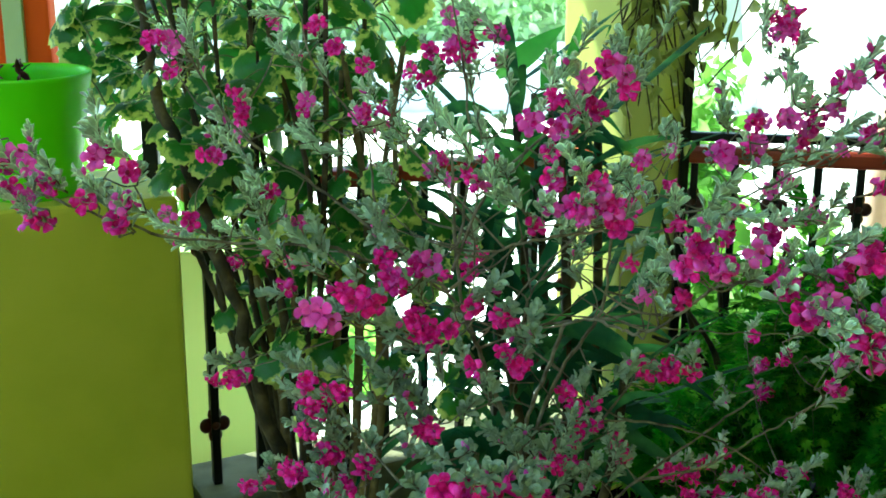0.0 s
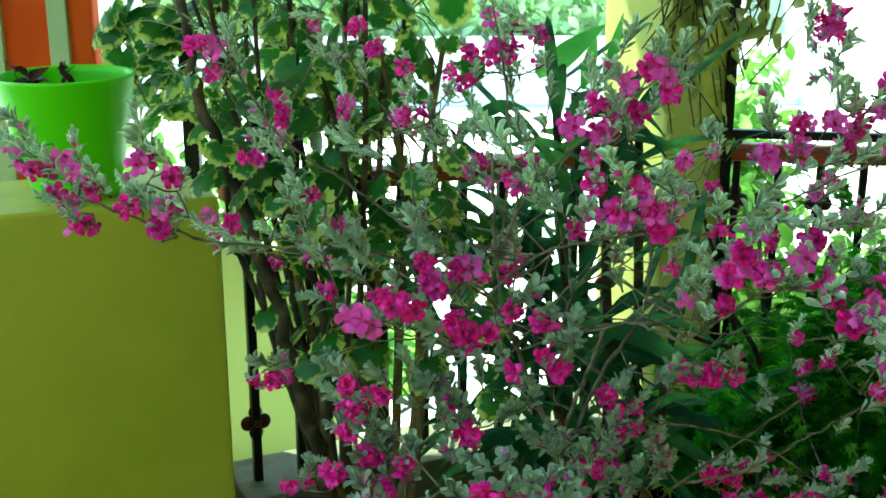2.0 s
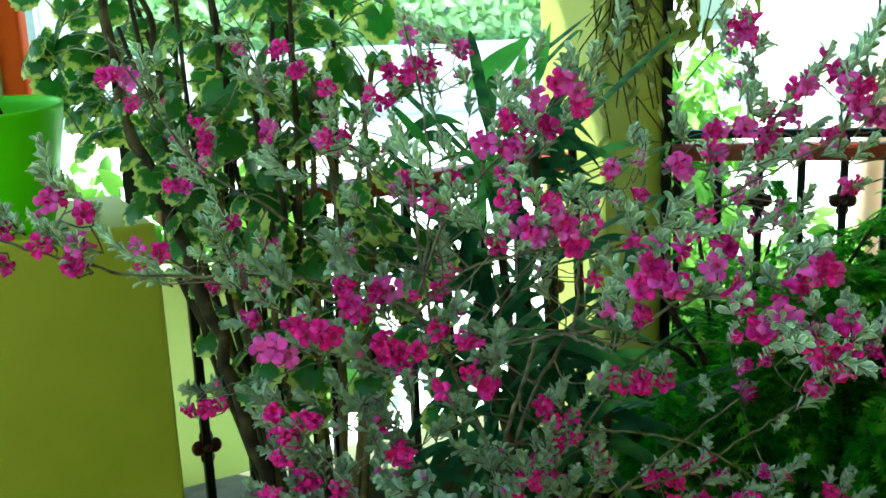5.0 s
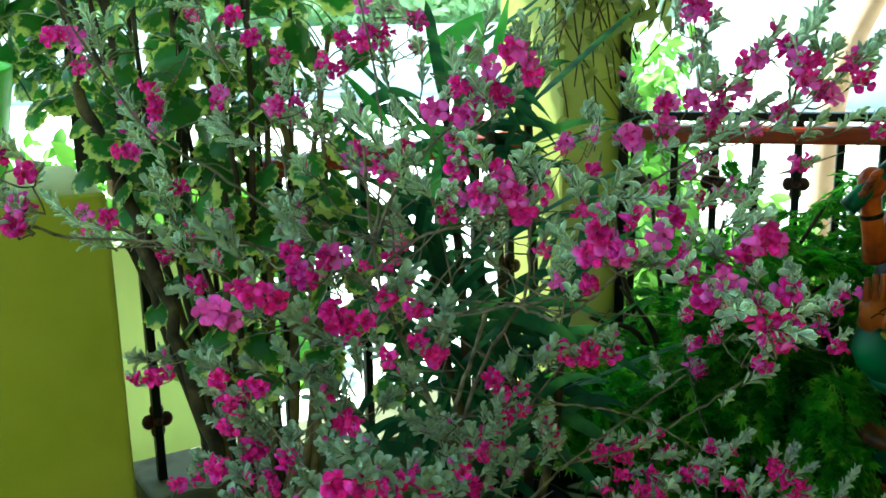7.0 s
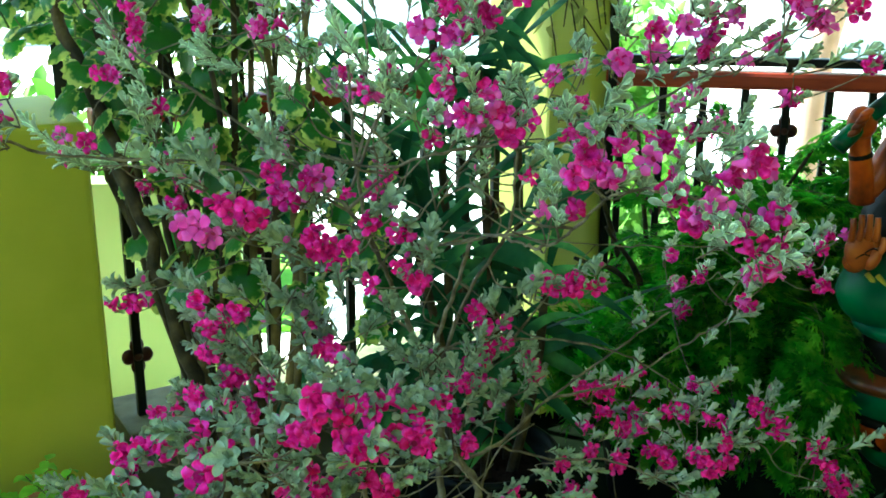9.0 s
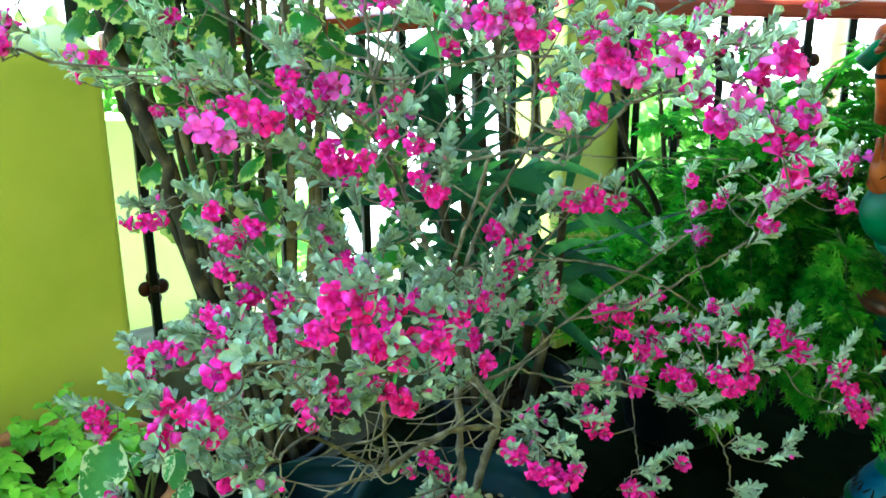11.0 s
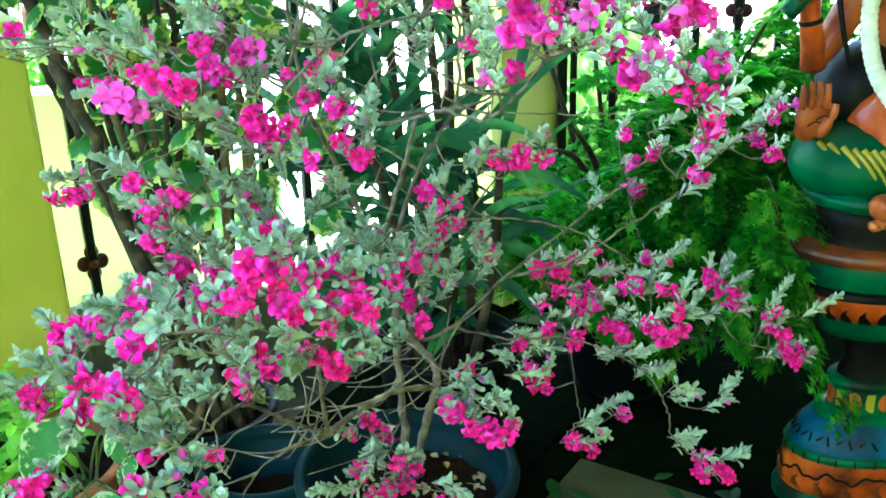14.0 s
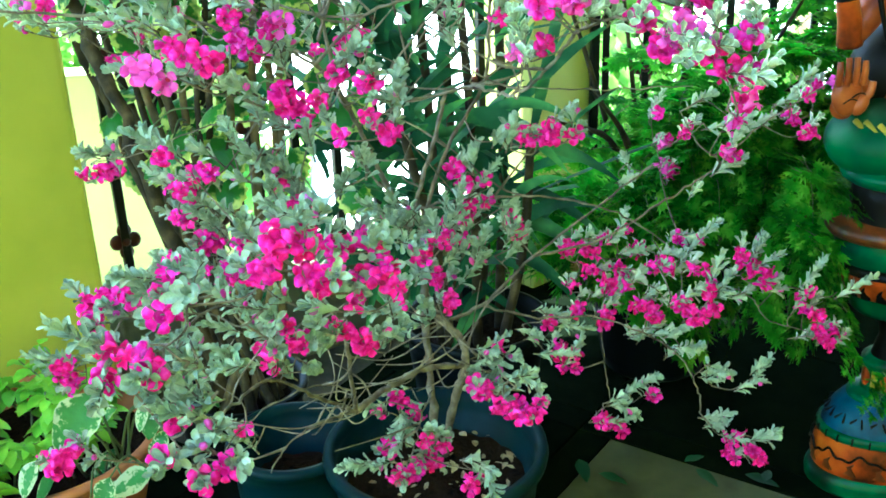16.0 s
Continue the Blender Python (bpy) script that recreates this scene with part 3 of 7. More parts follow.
def bud_soup(s, m, slot):
    v, f, n = [], [], 7
    for z, r in ((0, 0.001), (0.003, 0.003), (0.007, 0.0042), (0.011, 0.0038), (0.0145, 0.0012)):
        v += [(r * math.cos(6.2832 * k / n), r * math.sin(6.2832 * k / n), z) for k in range(n)]
    f = [(i * n + k, i * n + (k + 1) % n, (i + 1) * n + (k + 1) % n, (i + 1) * n + k) for i in range(4) for k in range(n)]
    s.add(v, f, m, slot)


def sage_leaf(size, width, cup, bend):
    """A rounded, spoon-shaped felted leaf along +y."""
    v, f, uv = [], [], []
    outline = ((0.0, 0.12), (0.22, 0.34), (0.48, 0.74), (0.7, 0.98), (0.86, 0.92), (0.96, 0.62), (1.0, 0.2))
    for t, w in outline:
        h = w * width / 2
        for u in (-1, -0.45, 0.45, 1):
            v.append((u * h, size * t, cup * h * u * u - bend * size * t * t))
            uv.append((abs(u), t))
    for i in range(len(outline) - 1):
        for k in range(3):
            q = i * 4 + k
            f.append((q, q + 1, q + 5, q + 4))
    return v, f, uv


def sprig_mesh(name, seed, length, crowd):
    """A leafy shoot along +z: felted, cupped leaves in tight whorls, thickest at the tip."""
    rng = random.Random(seed)
    s = Soup()
    bendx, bendy = rng.uniform(-0.25, 0.25), rng.uniform(-0.25, 0.25)
    def axis(t):
        return np.array([bendx * length * t * t, bendy * length * t * t, length * t])
    tube(s, [axis(k / 5) for k in range(6)], 0.0016, 0.0008, 5, 1)
    count = int(crowd)
    for i in range(count):
        t = ((i + 0.5) / count) ** 0.75
        size = rng.uniform(0.8, 1.2) * (0.0208 if t < 0.8 else 0.0185 - 0.02 * (t - 0.8))
        leaf = sage_leaf(1.06 * size, size * rng.uniform(0.42, 0.58), rng.uniform(0.3, 1.1), rng.uniform(-0.35, 0.3))
        open_angle = radians(rng.uniform(20, 58)) if t < 0.75 else radians(rng.uniform(8, 36))
        a = 2.399 * i + rng.uniform(-0.3, 0.3)
        m = Matrix.Translation(axis(t)) @ Matrix.Rotation(a, 4, "Z") @ Matrix.Rotation(math.pi / 2 - open_angle, 4, "X")
        s.add(leaf[0], leaf[1], m, 0, leaf[2])
    for _ in range(rng.choice((0, 0, 0, 1))):
        bud_soup(s, Matrix.Translation(axis(rng.uniform(0.6, 0.95))) @ aim((0, 0, 0), (rng.gauss(0, 1), rng.gauss(0, 1), 0.6)), 2)
    return s.mesh(name, [SAGE_LEAF, SAGE_BARK, PETAL_PALE])


FLOWERS = [flower_mesh("flower", k, PETAL if k < 5 else PETAL_PALE) for k in range(9)]
LEAFY = [sprig_mesh("leafy_twig", 40 + k, (0.024, 0.034, 0.045, 0.058, 0.075)[k % 5], (11, 14, 17, 22, 27)[k % 5]) for k in range(15)]

shrub = thing("flowering_shrub", (0.225, 1.56, 0.29), "grey-leaved sage shrub covered in magenta blossoms, growing in the blue pot", "shrub")

BOUGHS = []


def limb(points, r0, r1, rough=0.16):
    line = smooth_line(points, 7)
    rng = random.Random(int(abs(points[-1][0]) * 9999))
    line = [line[0]] + [q + np.array([rng.gauss(0, 0.0012) for _ in range(3)]) for q in line[1:-1]] + [line[-1]]
    s = Soup()
    tube(s, line, 0.58 * r0, 0.72 * r1, 8 if r0 > 0.006 else 6, rough=rough, rng=rng)
    BOUGHS.append(np.array(line))
    return place("branch", s.mesh("branch", SAGE_BARK), shrub)


limb([(0.222, 1.6, 0.27), (0.216, 1.57, 0.43), (0.209, 1.55, 0.565), (0.209, 1.54, 0.64), (0.205, 1.56, 0.725)], 0.0125, 0.0085)
limb([(0.232, 1.6, 0.27), (0.255, 1.55, 0.44), (0.272, 1.53, 0.512), (0.265, 1.53, 0.56), (0.23, 1.54, 0.6), (0.209, 1.55, 0.638)], 0.0125, 0.008)
limb([(0.205, 1.56, 0.725), (0.163, 1.53, 0.822), (0.125, 1.5, 0.93), (0.094, 1.46, 1.016), (0.079, 1.43, 1.126), (0.072, 1.4, 1.26)], 0.008, 0.003)
limb([(0.196, 1.570, 0.750), (0.210, 1.550, 0.822), (0.231, 1.520, 0.904), (0.248, 1.480, 0.986)], 0.0065, 0.0042)
limb([(0.199, 1.520, 0.969), (0.248, 1.480, 0.989), (0.276, 1.420, 1.013), (0.301, 1.370, 1.015), (0.323, 1.320, 1.025), (0.344, 1.260, 1.061), (0.358, 1.200, 1.103), (0.366, 1.150, 1.135), (0.398, 1.080, 1.164), (0.435, 1.030, 1.163)], 0.0042, 0.0026)
limb([(0.205, 1.56, 0.74), (0.254, 1.54, 0.888), (0.307, 1.53, 0.978), (0.319, 1.52, 1.058), (0.307, 1.5, 1.181)], 0.006, 0.0025)
limb([(0.226, 1.55, 0.585), (0.304, 1.57, 0.6), (0.394, 1.58, 0.678), (0.503, 1.6, 0.749), (0.603, 1.62, 0.811)], 0.006, 0.0025)
limb([(0.394, 1.58, 0.678), (0.518, 1.62, 0.684), (0.622, 1.64, 0.731), (0.707, 1.66, 0.77), (0.81, 1.68, 0.849), (0.926, 1.7, 0.907)], 0.0045, 0.002)
limb([(0.207, 1.52, 0.8), (0.298, 1.56, 0.795), (0.402, 1.58, 0.782), (0.509, 1.59, 0.753), (0.603, 1.6, 0.694), (0.693, 1.62, 0.6)], 0.004, 0.002)
limb([(0.267, 1.53, 0.512), (0.199, 1.48, 0.539), (0.151, 1.45, 0.533), (0.123, 1.42, 0.536), (0.087, 1.38, 0.532)], 0.009, 0.007)
limb([(0.087, 1.38, 0.532), (0.084, 1.32, 0.632), (0.081, 1.27, 0.717), (0.058, 1.21, 0.805), (0.011, 1.16, 0.887), (-0.044, 1.1, 0.874), (-0.127, 1.05, 0.888)], 0.0065, 0.002)
limb([(0.087, 1.38, 0.532), (0.029, 1.27, 0.633), (-0.012, 1.17, 0.718), (-0.041, 1.06, 0.755), (-0.07, 0.95, 0.784)], 0.0055, 0.002)
limb([(0.087, 1.38, 0.532), (0.038, 1.32, 0.556), (-0.008, 1.26, 0.563), (-0.029, 1.2, 0.559)], 0.004, 0.0015)
limb([(0.164, 1.53, 0.82), (0.098, 1.55, 0.889), (-0.007, 1.54, 0.944), (-0.095, 1.52, 0.949), (-0.194, 1.51, 0.92), (-0.265, 1.5, 0.912)], 0.0035, 0.0015)
limb([(0.11, 1.48, 0.97), (0.066, 1.4, 1.058), (-0.035, 1.36, 1.114), (-0.107, 1.32, 1.147), (-0.265, 1.28, 1.165), (-0.343, 1.24, 1.199), (-0.419, 1.2, 1.242)], 0.0048, 0.0022)
limb([(0.066, 1.4, 1.058), (0.134, 1.38, 1.121), (0.222, 1.35, 1.154), (0.33, 1.32, 1.163), (0.424, 1.3, 1.206), (0.506, 1.27, 1.254), (0.596, 1.25, 1.307)], 0.0042, 0.002)
limb([(0.08, 1.43, 1.1), (0.098, 1.43, 1.228), (0.092, 1.42, 1.346), (0.071, 1.4, 1.458)], 0.004, 0.002)
limb([(0.07, 1.4, 1.06), (-0.005, 1.45, 1.111), (-0.113, 1.43, 1.206), (-0.207, 1.4, 1.28), (-0.265, 1.38, 1.378), (-0.298, 1.35, 1.456)], 0.0045, 0.002)
limb([(0.074, 1.4, 1.091), (0.118, 1.38, 1.206), (0.175, 1.36, 1.27), (0.236, 1.34, 1.332), (0.316, 1.32, 1.398), (0.337, 1.3, 1.44)], 0.004, 0.0018)
limb([(-0.03, 1.44, 1.13), (-0.036, 1.45, 1.209), (-0.05, 1.43, 1.283), (-0.109, 1.42, 1.368), (-0.135, 1.4, 1.456)], 0.0035, 0.0018)
limb([(0.304, 1.57, 0.6), (0.406, 1.6, 0.553), (0.516, 1.6, 0.543), (0.641, 1.6, 0.475), (0.699, 1.6, 0.388), (0.713, 1.6, 0.326), (0.782, 1.6, 0.269)], 0.004, 0.0015)
limb([(0.516, 1.6, 0.543), (0.522, 1.62, 0.51), (0.534, 1.62, 0.416), (0.546, 1.62, 0.356)], 0.0025, 0.0012)
limb([(0.693, 1.62, 0.605), (0.787, 1.61, 0.556), (0.819, 1.61, 0.511), (0.893, 1.6, 0.485)], 0.0028, 0.0015)
limb([(0.223, 1.54, 0.6), (0.255, 1.48, 0.588), (0.303, 1.44, 0.554), (0.341, 1.4, 0.533)], 0.0035, 0.0018)
limb([(0.216, 1.56, 0.45), (0.189, 1.45, 0.47), (0.176, 1.38, 0.475), (0.155, 1.3, 0.478)], 0.003, 0.0015)
limb([(0.272, 1.38, 1.027), (0.360, 1.35, 1.021), (0.461, 1.33, 1.020), (0.552, 1.30, 1.026)], 0.0022, 0.0012)
limb([(0.111, 1.50, 0.940), (0.161, 1.46, 1.021), (0.224, 1.43, 1.106), (0.267, 1.39, 1.154), (0.346, 1.35, 1.163)], 0.003, 0.0015)
limb([(0.078, 1.50, 0.978), (0.113, 1.49, 1.051), (0.107, 1.48, 1.139), (0.117, 1.46, 1.223), (0.111, 1.45, 1.305)], 0.003, 0.0015)
limb([(0.179, 1.50, 0.937), (0.195, 1.47, 1.036), (0.242, 1.43, 1.111), (0.301, 1.40, 1.101)], 0.0025, 0.0012)
limb([(-0.144, 1.480, 0.941), (-0.201, 1.500, 0.936), (-0.257, 1.520, 0.913)], 0.002, 0.0012)
limb([(-0.067, 1.420, 1.110), (-0.196, 1.550, 1.098), (-0.286, 1.620, 1.091), (-0.375, 1.670, 1.100)], 0.0022, 0.0012)
limb([(-0.092, 1.15, 0.612), (-0.058, 1.20, 0.633), (-0.008, 1.25, 0.643), (0.043, 1.31, 0.624), (0.089, 1.36, 0.578)], 0.0014, 0.0022)

JOINTS = np.concatenate(BOUGHS)
BOUGH_POINTS = [JOINTS]
HEART = np.array([0.2, 1.5, 0.62])
rng = random.Random(77)
twigs, extra_flowers, extra_leaves = Soup(), Soup(), Soup()
made = {"flower": 0, "leafy_twig": 0}


def mesh_arrays(me):
    return [tuple(v.co) for v in me.vertices], [tuple(p.vertices) for p in me.polygons], [p.material_index for p in me.polygons]


FLOWER_ARRAYS = [mesh_arrays(me) for me in FLOWERS]
LEAFY_ARRAYS = [mesh_arrays(me) for me in LEAFY]


def pour(soup, arrays, m):
    v, f, slots = arrays
    soup.add(v, f, m)
    soup.m[-len(slots):] = slots


def add_leafy(at, way, size):
    k = rng.randrange(len(LEAFY))
    m = aim(at, way, rng.uniform(0, 6.28), size)
    if made["leafy_twig"] < 300:
        put("leafy_twig", LEAFY[k], shrub, m)
        made["leafy_twig"] += 1
    else:
        pour(extra_leaves, LEAFY_ARRAYS[k], m)


def add_flower(at, way, size):
    k = rng.randrange(len(FLOWERS))
    m = aim(at, way, rng.uniform(0, 6.28), size)
    if made["flower"] < 300:
        put("flower", FLOWERS[k], shrub, m)
        made["flower"] += 1
    else:
        pour(extra_flowers, FLOWER_ARRAYS[k], m)


def twig_to(at, r=0.0011):
    """A thin twig from the nearest limb, from below rather than above."""
    at = np.array(at)
    joints = np.concatenate(BOUGH_POINTS)
    d = joints - at
    cost = np.linalg.norm(d, axis=1) + 0.4 * np.maximum(0, d[:, 2] + 0.01)
    j = joints[int(np.argmin(cost))]
    gap = np.linalg.norm(at - j)
    mid = (j + at) / 2 + np.array([rng.gauss(0, 0.1), rng.gauss(0, 0.1), -0.12 + rng.gauss(0, 0.08)]) * min(gap, 0.12)
    line = smooth_line([j, mid, at], 5)
    tube(twigs, line, max(r, min(0.0022, r + 0.004 * gap)), r * 0.8, 5, rough=0.1, rng=rng)
    BOUGH_POINTS.append(np.array(line[2:-1]))
    way = at - np.array(line[-3])
    return way / (np.linalg.norm(way) + 1e-9)


def outward(at, lift=0.55):
    w = np.array(at) - HEART
    w[2] *= 0.5
    w = w / (np.linalg.norm(w) + 1e-9)
    return w + np.array([rng.gauss(0, 0.35), rng.gauss(-0.1, 0.35), lift + rng.gauss(0, 0.3)])


def blooms(rows):
    """Clusters of blossoms: x, y, z, how many, and how wide and tall the cluster is (half)."""
    for x, y, z, count, wide, tall in rows:
        at = np.array([x, y, z])
        grow = outward(at)
        grow /= np.linalg.norm(grow)
        base = at - 0.022 * grow
        way = 0.5 * twig_to(base) + grow
        add_leafy(base, way, rng.uniform(0.7, 0.95))
        if count > 5:
            add_leafy(base + np.array([rng.gauss(0, 0.6 * wide), 0.01, rng.gauss(0, 0.6 * tall)]), outward(at), rng.uniform(0.7, 0.9))
        spots = []
        for i in range(count):
            for _ in range(12):
                a, r = rng.uniform(0, 6.28), rng.random() ** 0.5
                off = np.array([max(0.003, wide - 0.006) * r * math.cos(a), 0.4 * (wide + tall) * rng.uniform(-1, 1), max(0.003, tall - 0.006) * r * math.sin(a)])
                if all(np.linalg.norm(off - q) > 0.009 for q in spots):
                    break
            spots.append(off)
            spot = at + off + np.array([0, -0.012, 0])
            face = spot - base + np.array([rng.gauss(0, 0.03), -0.028 + rng.gauss(0, 0.026), rng.gauss(-0.004, 0.026)])
            add_flower(spot, face, rng.uniform(0.62, 0.84) * (0.9 if y < 1.0 else 1.0))


def shoots(points, count, spread):
    """A leafy shoot along a line of points, joined to the nearest limb."""
    line = [np.array(q) for q in smooth_line(points, 5)]
    first = min((line[0], line[-1]), key=lambda q: np.linalg.norm(q - HEART))
    if first is line[-1]:
        line = line[::-1]
    twig_to(line[0])
    tube(twigs, line, 0.0014, 0.0009, 5, rough=0.1, rng=rng)
    BOUGH_POINTS.append(np.array(line))
    for i in range(count):
        k = (i + rng.random()) / count * (len(line) - 1)
        j = int(k)
        at = line[j] + (line[min(j + 1, len(line) - 1)] - line[j]) * (k - j)
        along = line[min(j + 1, len(line) - 1)] - line[max(j - 1, 0)]
        along = along / (np.linalg.norm(along) + 1e-9)
        grow = 0.55 * along + 0.6 * outward(at, 0.75)
        at = at + np.array([rng.gauss(0, 0.4), rng.gauss(0, 0.4), rng.gauss(0, 0.4)]) * spread
        add_leafy(at - 0.015 * grow / np.linalg.norm(grow), grow, rng.uniform(0.75, 1.05) * (0.86 if at[1] < 1.1 else 1.0))


# far left bough
blooms([
    (-0.536, 1.33, 1.281, 1, 0.009, 0.008), (-0.5, 1.3, 1.259, 3, 0.021, 0.012), (-0.463, 1.3, 1.272, 1, 0.009, 0.009), (-0.435, 1.28, 1.254, 2, 0.013, 0.007),
    (-0.421, 1.27, 1.239, 1, 0.009, 0.009), (-0.47, 1.28, 1.233, 1, 0.01, 0.009), (-0.458, 1.27, 1.218, 1, 0.012, 0.004), (-0.434, 1.25, 1.2, 3, 0.018, 0.01),
    (-0.349, 1.22, 1.283, 3, 0.014, 0.01), (-0.31, 1.22, 1.264, 2, 0.01, 0.01), (-0.312, 1.21, 1.228, 3, 0.017, 0.011), (-0.331, 1.21, 1.206, 3, 0.014, 0.008),
    (-0.363, 1.21, 1.229, 1, 0.008, 0.008), (-0.379, 1.67, 1.118, 1, 0.013, 0.009),
])
blooms([
    (-0.337, 1.665, 1.107, 2, 0.013, 0.013), (-0.342, 1.532, 1.108, 1, 0.012, 0.005), (-0.277, 2, 0.983, 1, 0.016, 0.011), (-0.319, 2, 0.953, 2, 0.02, 0.011),
    (-0.249, 1.95, 0.964, 1, 0.011, 0.013),
])
shoots([(-0.536, 1.32, 1.33), (-0.528, 1.32, 1.302), (-0.512, 1.32, 1.284), (-0.487, 1.32, 1.287)], 3, 0.011)
shoots([(-0.508, 1.28, 1.282), (-0.476, 1.28, 1.254), (-0.445, 1.28, 1.24), (-0.422, 1.28, 1.226)], 3, 0.011)
shoots([(-0.451, 1.26, 1.212), (-0.424, 1.26, 1.208)], 1, 0.007)
shoots([(-0.334, 1.22, 1.314), (-0.332, 1.22, 1.291), (-0.319, 1.22, 1.278)], 3, 0.009)
shoots([(-0.353, 1.21, 1.239), (-0.332, 1.21, 1.246), (-0.34, 1.21, 1.225), (-0.309, 1.21, 1.191)], 3, 0.01)
shoots([(-0.404, 1.66, 1.125), (-0.378, 1.66, 1.096), (-0.346, 1.66, 1.087), (-0.327, 1.66, 1.096)], 2, 0.009)
shoots([(-0.306, 1.5, 1.107), (-0.273, 1.5, 1.098), (-0.248, 1.5, 1.107)], 2, 0.009)
shoots([(-0.252, 1.3, 1.148), (-0.187, 1.3, 1.148), (-0.144, 1.3, 1.137)], 2, 0.007)
# upper left bough
blooms([
    (-0.315, 1.44, 1.406, 3, 0.026, 0.011), (-0.322, 1.541, 1.386, 1, 0.01, 0.01), (-0.345, 1.644, 1.346, 1, 0.013, 0.007), (-0.256, 1.663, 1.308, 1, 0.011, 0.009),
    (-0.245, 1.663, 1.28, 3, 0.011, 0.02), (-0.245, 1.636, 1.253, 1, 0.011, 0.011), (-0.302, 1.7, 1.211, 3, 0.027, 0.015), (-0.168, 1.384, 1.208, 1, 0.008, 0.009),
    (-0.226, 1.965, 1.413, 3, 0.017, 0.017), (-0.139, 1.833, 1.405, 3, 0.018, 0.018), (-0.107, 1.821, 1.375, 2, 0.016, 0.01), (-0.175, 1.85, 1.361, 1, 0.012, 0.004),
    (-0.14, 1.621, 1.295, 3, 0.014, 0.018), (-0.05, 1.7, 1.349, 1, 0.013, 0.009),
])
blooms([
    (-0.053, 1.559, 1.294, 3, 0.015, 0.015), (-0.023, 1.575, 1.3, 1, 0.012, 0.009), (0.018, 1.55, 1.356, 1, 0.008, 0.008), (0.041, 1.55, 1.34, 1, 0.007, 0.007),
    (-0.185, 1.952, 1.035, 3, 0.017, 0.015), (-0.257, 1.9, 1.012, 1, 0.017, 0.009), (-0.323, 2.011, 0.946, 2, 0.021, 0.009), (-0.203, 1.85, 0.989, 1, 0.013, 0.01),
    (-0.027, 1.55, 1.122, 1, 0.01, 0.007),
])
shoots([(-0.287, 1.5, 1.417), (-0.285, 1.5, 1.386), (-0.28, 1.5, 1.359)], 2, 0.01)
shoots([(-0.288, 1.55, 1.351), (-0.271, 1.55, 1.319), (-0.254, 1.55, 1.286), (-0.245, 1.55, 1.253)], 3, 0.011)
shoots([(-0.228, 1.5, 1.252), (-0.211, 1.5, 1.219), (-0.206, 1.5, 1.186)], 3, 0.01)
shoots([(-0.191, 1.38, 1.202), (-0.179, 1.38, 1.178), (-0.177, 1.38, 1.159)], 3, 0.011)
shoots([(-0.227, 1.9, 1.398), (-0.206, 1.9, 1.426), (-0.214, 1.9, 1.378)], 2, 0.012)
shoots([(-0.153, 1.8, 1.382), (-0.169, 1.8, 1.35), (-0.151, 1.8, 1.336)], 2, 0.011)
shoots([(-0.111, 1.62, 1.366), (-0.126, 1.62, 1.325), (-0.138, 1.62, 1.274), (-0.127, 1.62, 1.256)], 3, 0.011)
shoots([(-0.155, 1.6, 1.238), (-0.125, 1.6, 1.242), (-0.101, 1.6, 1.224), (-0.074, 1.6, 1.249)], 3, 0.011)
shoots([(-0.065, 1.6, 1.261), (-0.023, 1.6, 1.252), (0.002, 1.6, 1.242), (0.02, 1.6, 1.255)], 3, 0.01)
shoots([(-0.043, 1.5, 1.234), (-0.012, 1.5, 1.204), (0.019, 1.5, 1.178)], 2, 0.01)
shoots([(-0.036, 1.6, 1.333), (-0.045, 1.6, 1.308), (0.005, 1.6, 1.306)], 2, 0.01)
shoots([(0.008, 1.55, 1.32), (0.033, 1.55, 1.344), (-0.01, 1.55, 1.3)], 2, 0.008)
shoots([(-0.318, 1.9, 1.014), (-0.277, 1.9, 1.023), (-0.248, 1.9, 1.001)], 2, 0.012)
shoots([(-0.192, 1.9, 1.063), (-0.205, 1.9, 1.031), (-0.175, 1.9, 1.02)], 2, 0.012)
shoots([(-0.032, 1.5, 1.13), (-0.019, 1.5, 1.146), (-0.049, 1.5, 1.113)], 2, 0.009)
# top bough
blooms([
    (0.092, 1.547, 1.39, 6, 0.035, 0.02), (0.051, 1.604, 1.379, 2, 0.014, 0.014), (0.169, 1.827, 1.395, 3, 0.022, 0.014), (0.123, 1.705, 1.428, 1, 0.011, 0.006),
    (0.078, 1.658, 1.432, 1, 0.009, 0.005), (0.164, 1.742, 1.361, 1, 0.009, 0.006), (0.061, 1.626, 1.213, 3, 0.016, 0.018), (0.046, 1.568, 1.209, 1, 0.01, 0.009),
    (0.129, 1.495, 1.236, 2, 0.011, 0.01), (0.097, 1.287, 1.24, 2, 0.018, 0.006), (0.073, 1.482, 1.205, 1, 0.008, 0.006), (0.093, 1.409, 1.229, 1, 0.008, 0.006),
])
shoots([(0.086, 1.6, 1.426), (0.119, 1.6, 1.421), (0.153, 1.6, 1.42)], 3, 0.012)
shoots([(0.075, 1.6, 1.355), (0.117, 1.6, 1.346), (0.16, 1.6, 1.362)], 3, 0.012)
shoots([(0.109, 1.6, 1.338), (0.124, 1.6, 1.269), (0.14, 1.6, 1.225)], 3, 0.01)
shoots([(0.052, 1.55, 1.286), (0.059, 1.55, 1.265), (0.088, 1.55, 1.243)], 3, 0.011)
shoots([(0.078, 1.3, 1.274), (0.112, 1.3, 1.252), (0.155, 1.3, 1.236)], 3, 0.009)
shoots([(0.111, 1.28, 1.227), (0.139, 1.28, 1.212), (0.167, 1.28, 1.196)], 3, 0.008)
shoots([(0.029, 1.6, 1.255), (0.002, 1.6, 1.238)], 2, 0.01)
